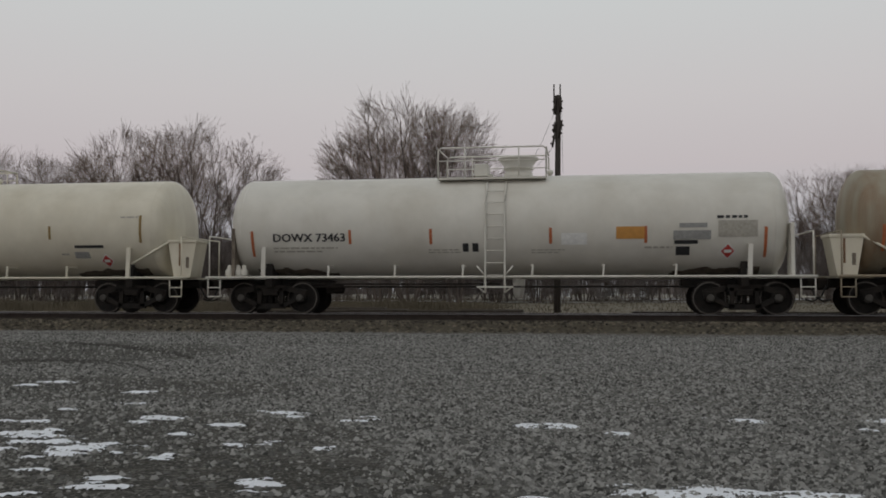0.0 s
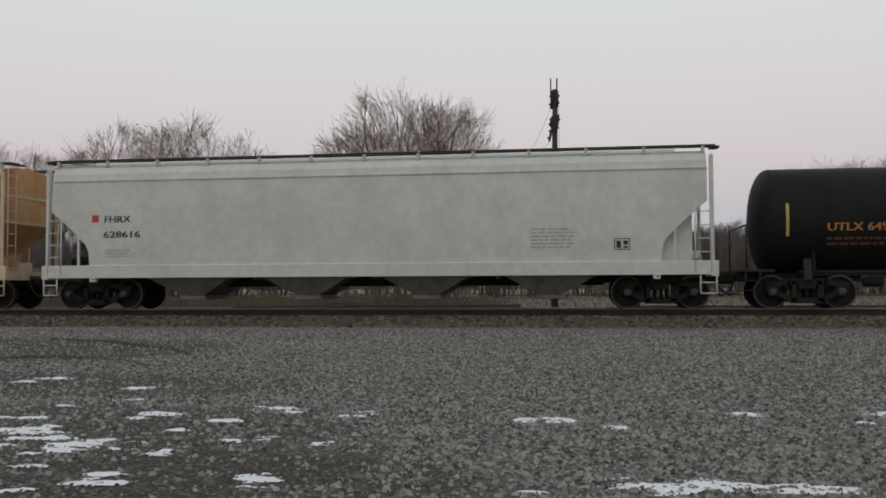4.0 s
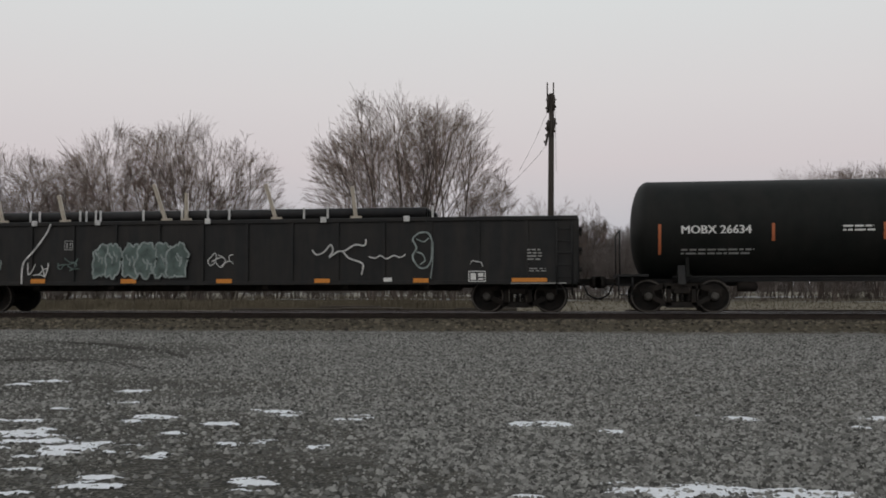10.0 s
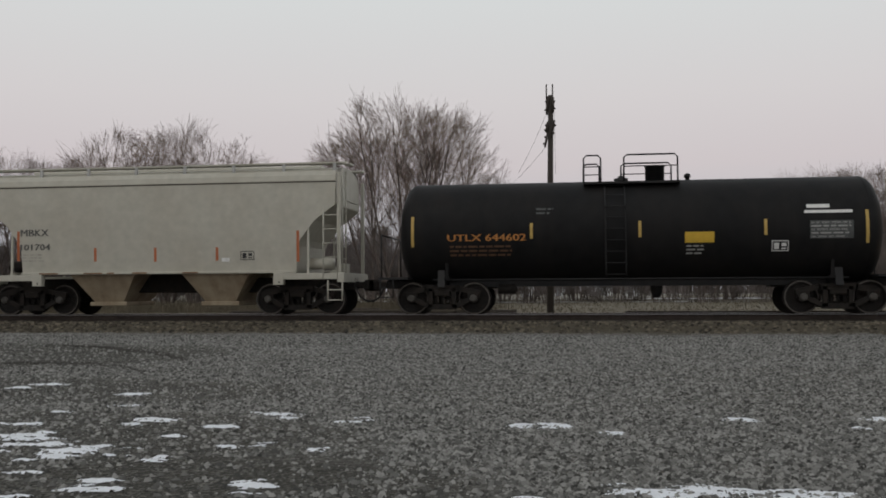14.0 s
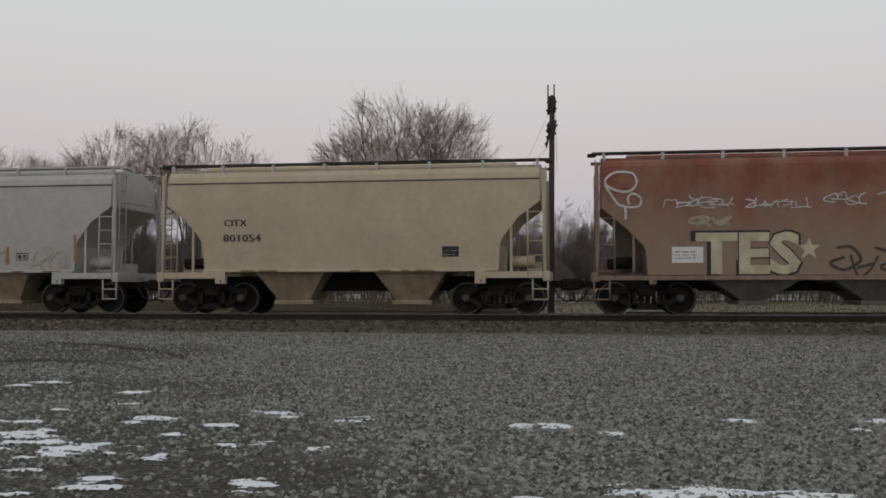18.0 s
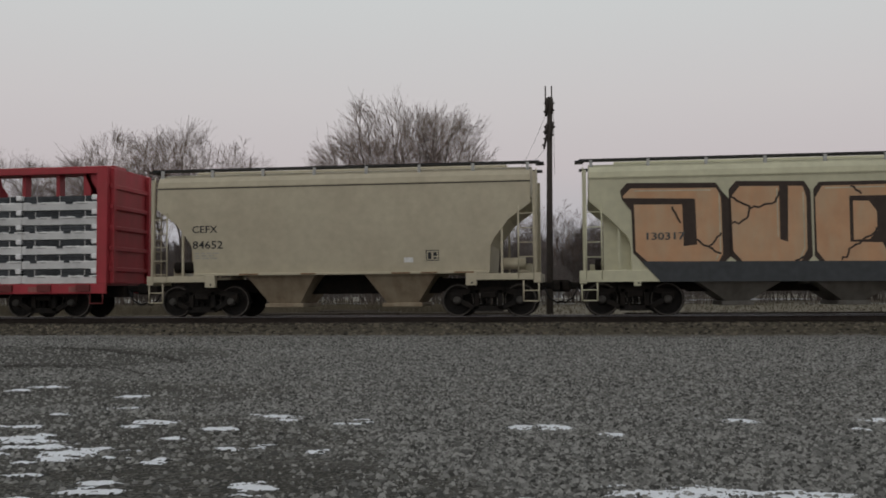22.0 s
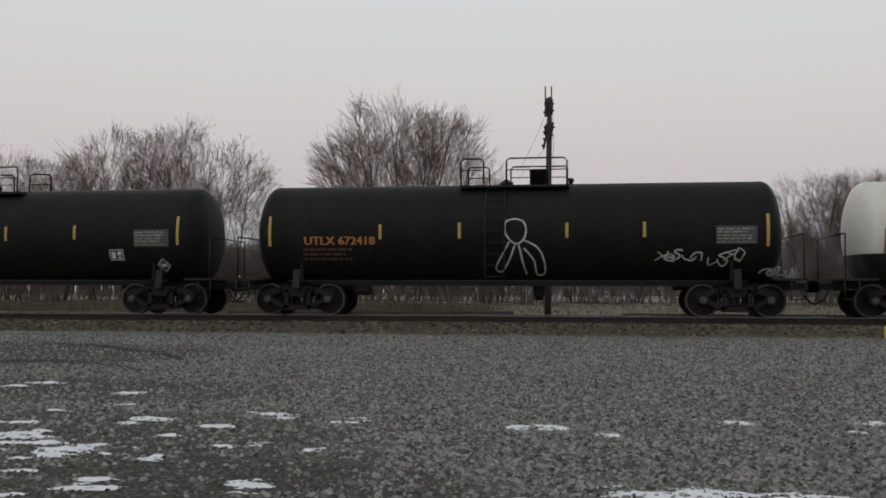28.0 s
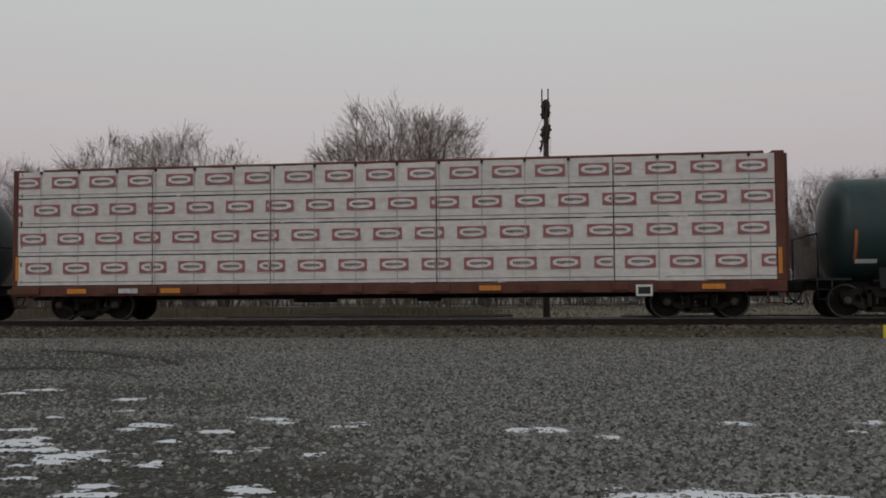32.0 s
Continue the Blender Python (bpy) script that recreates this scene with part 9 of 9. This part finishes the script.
# ---- what moves ----
def motions():
    for car, s, y, z in CARS:
        walk(car, [(t, pose(s + place_at(t), y, z)) for t in range(0, 33, 2)])
    first = {}
    for wheel, end in WHEELSETS:
        if end not in first:
            rows = [(k / FPS, pose(end * AXLE, 0, 0.457, 0, math.degrees(place_at(k / FPS) / 0.457), 0)) for k in range(0, 32 * FPS + 1)]
            walk(wheel, rows)
            first[end] = wheel
        else:
            wheel.rotation_mode = "QUATERNION"
            keys = wheel.animation_data_create()
            keys.action = first[end].animation_data.action
            keys.action_slot = first[end].animation_data.action_slot


motions()
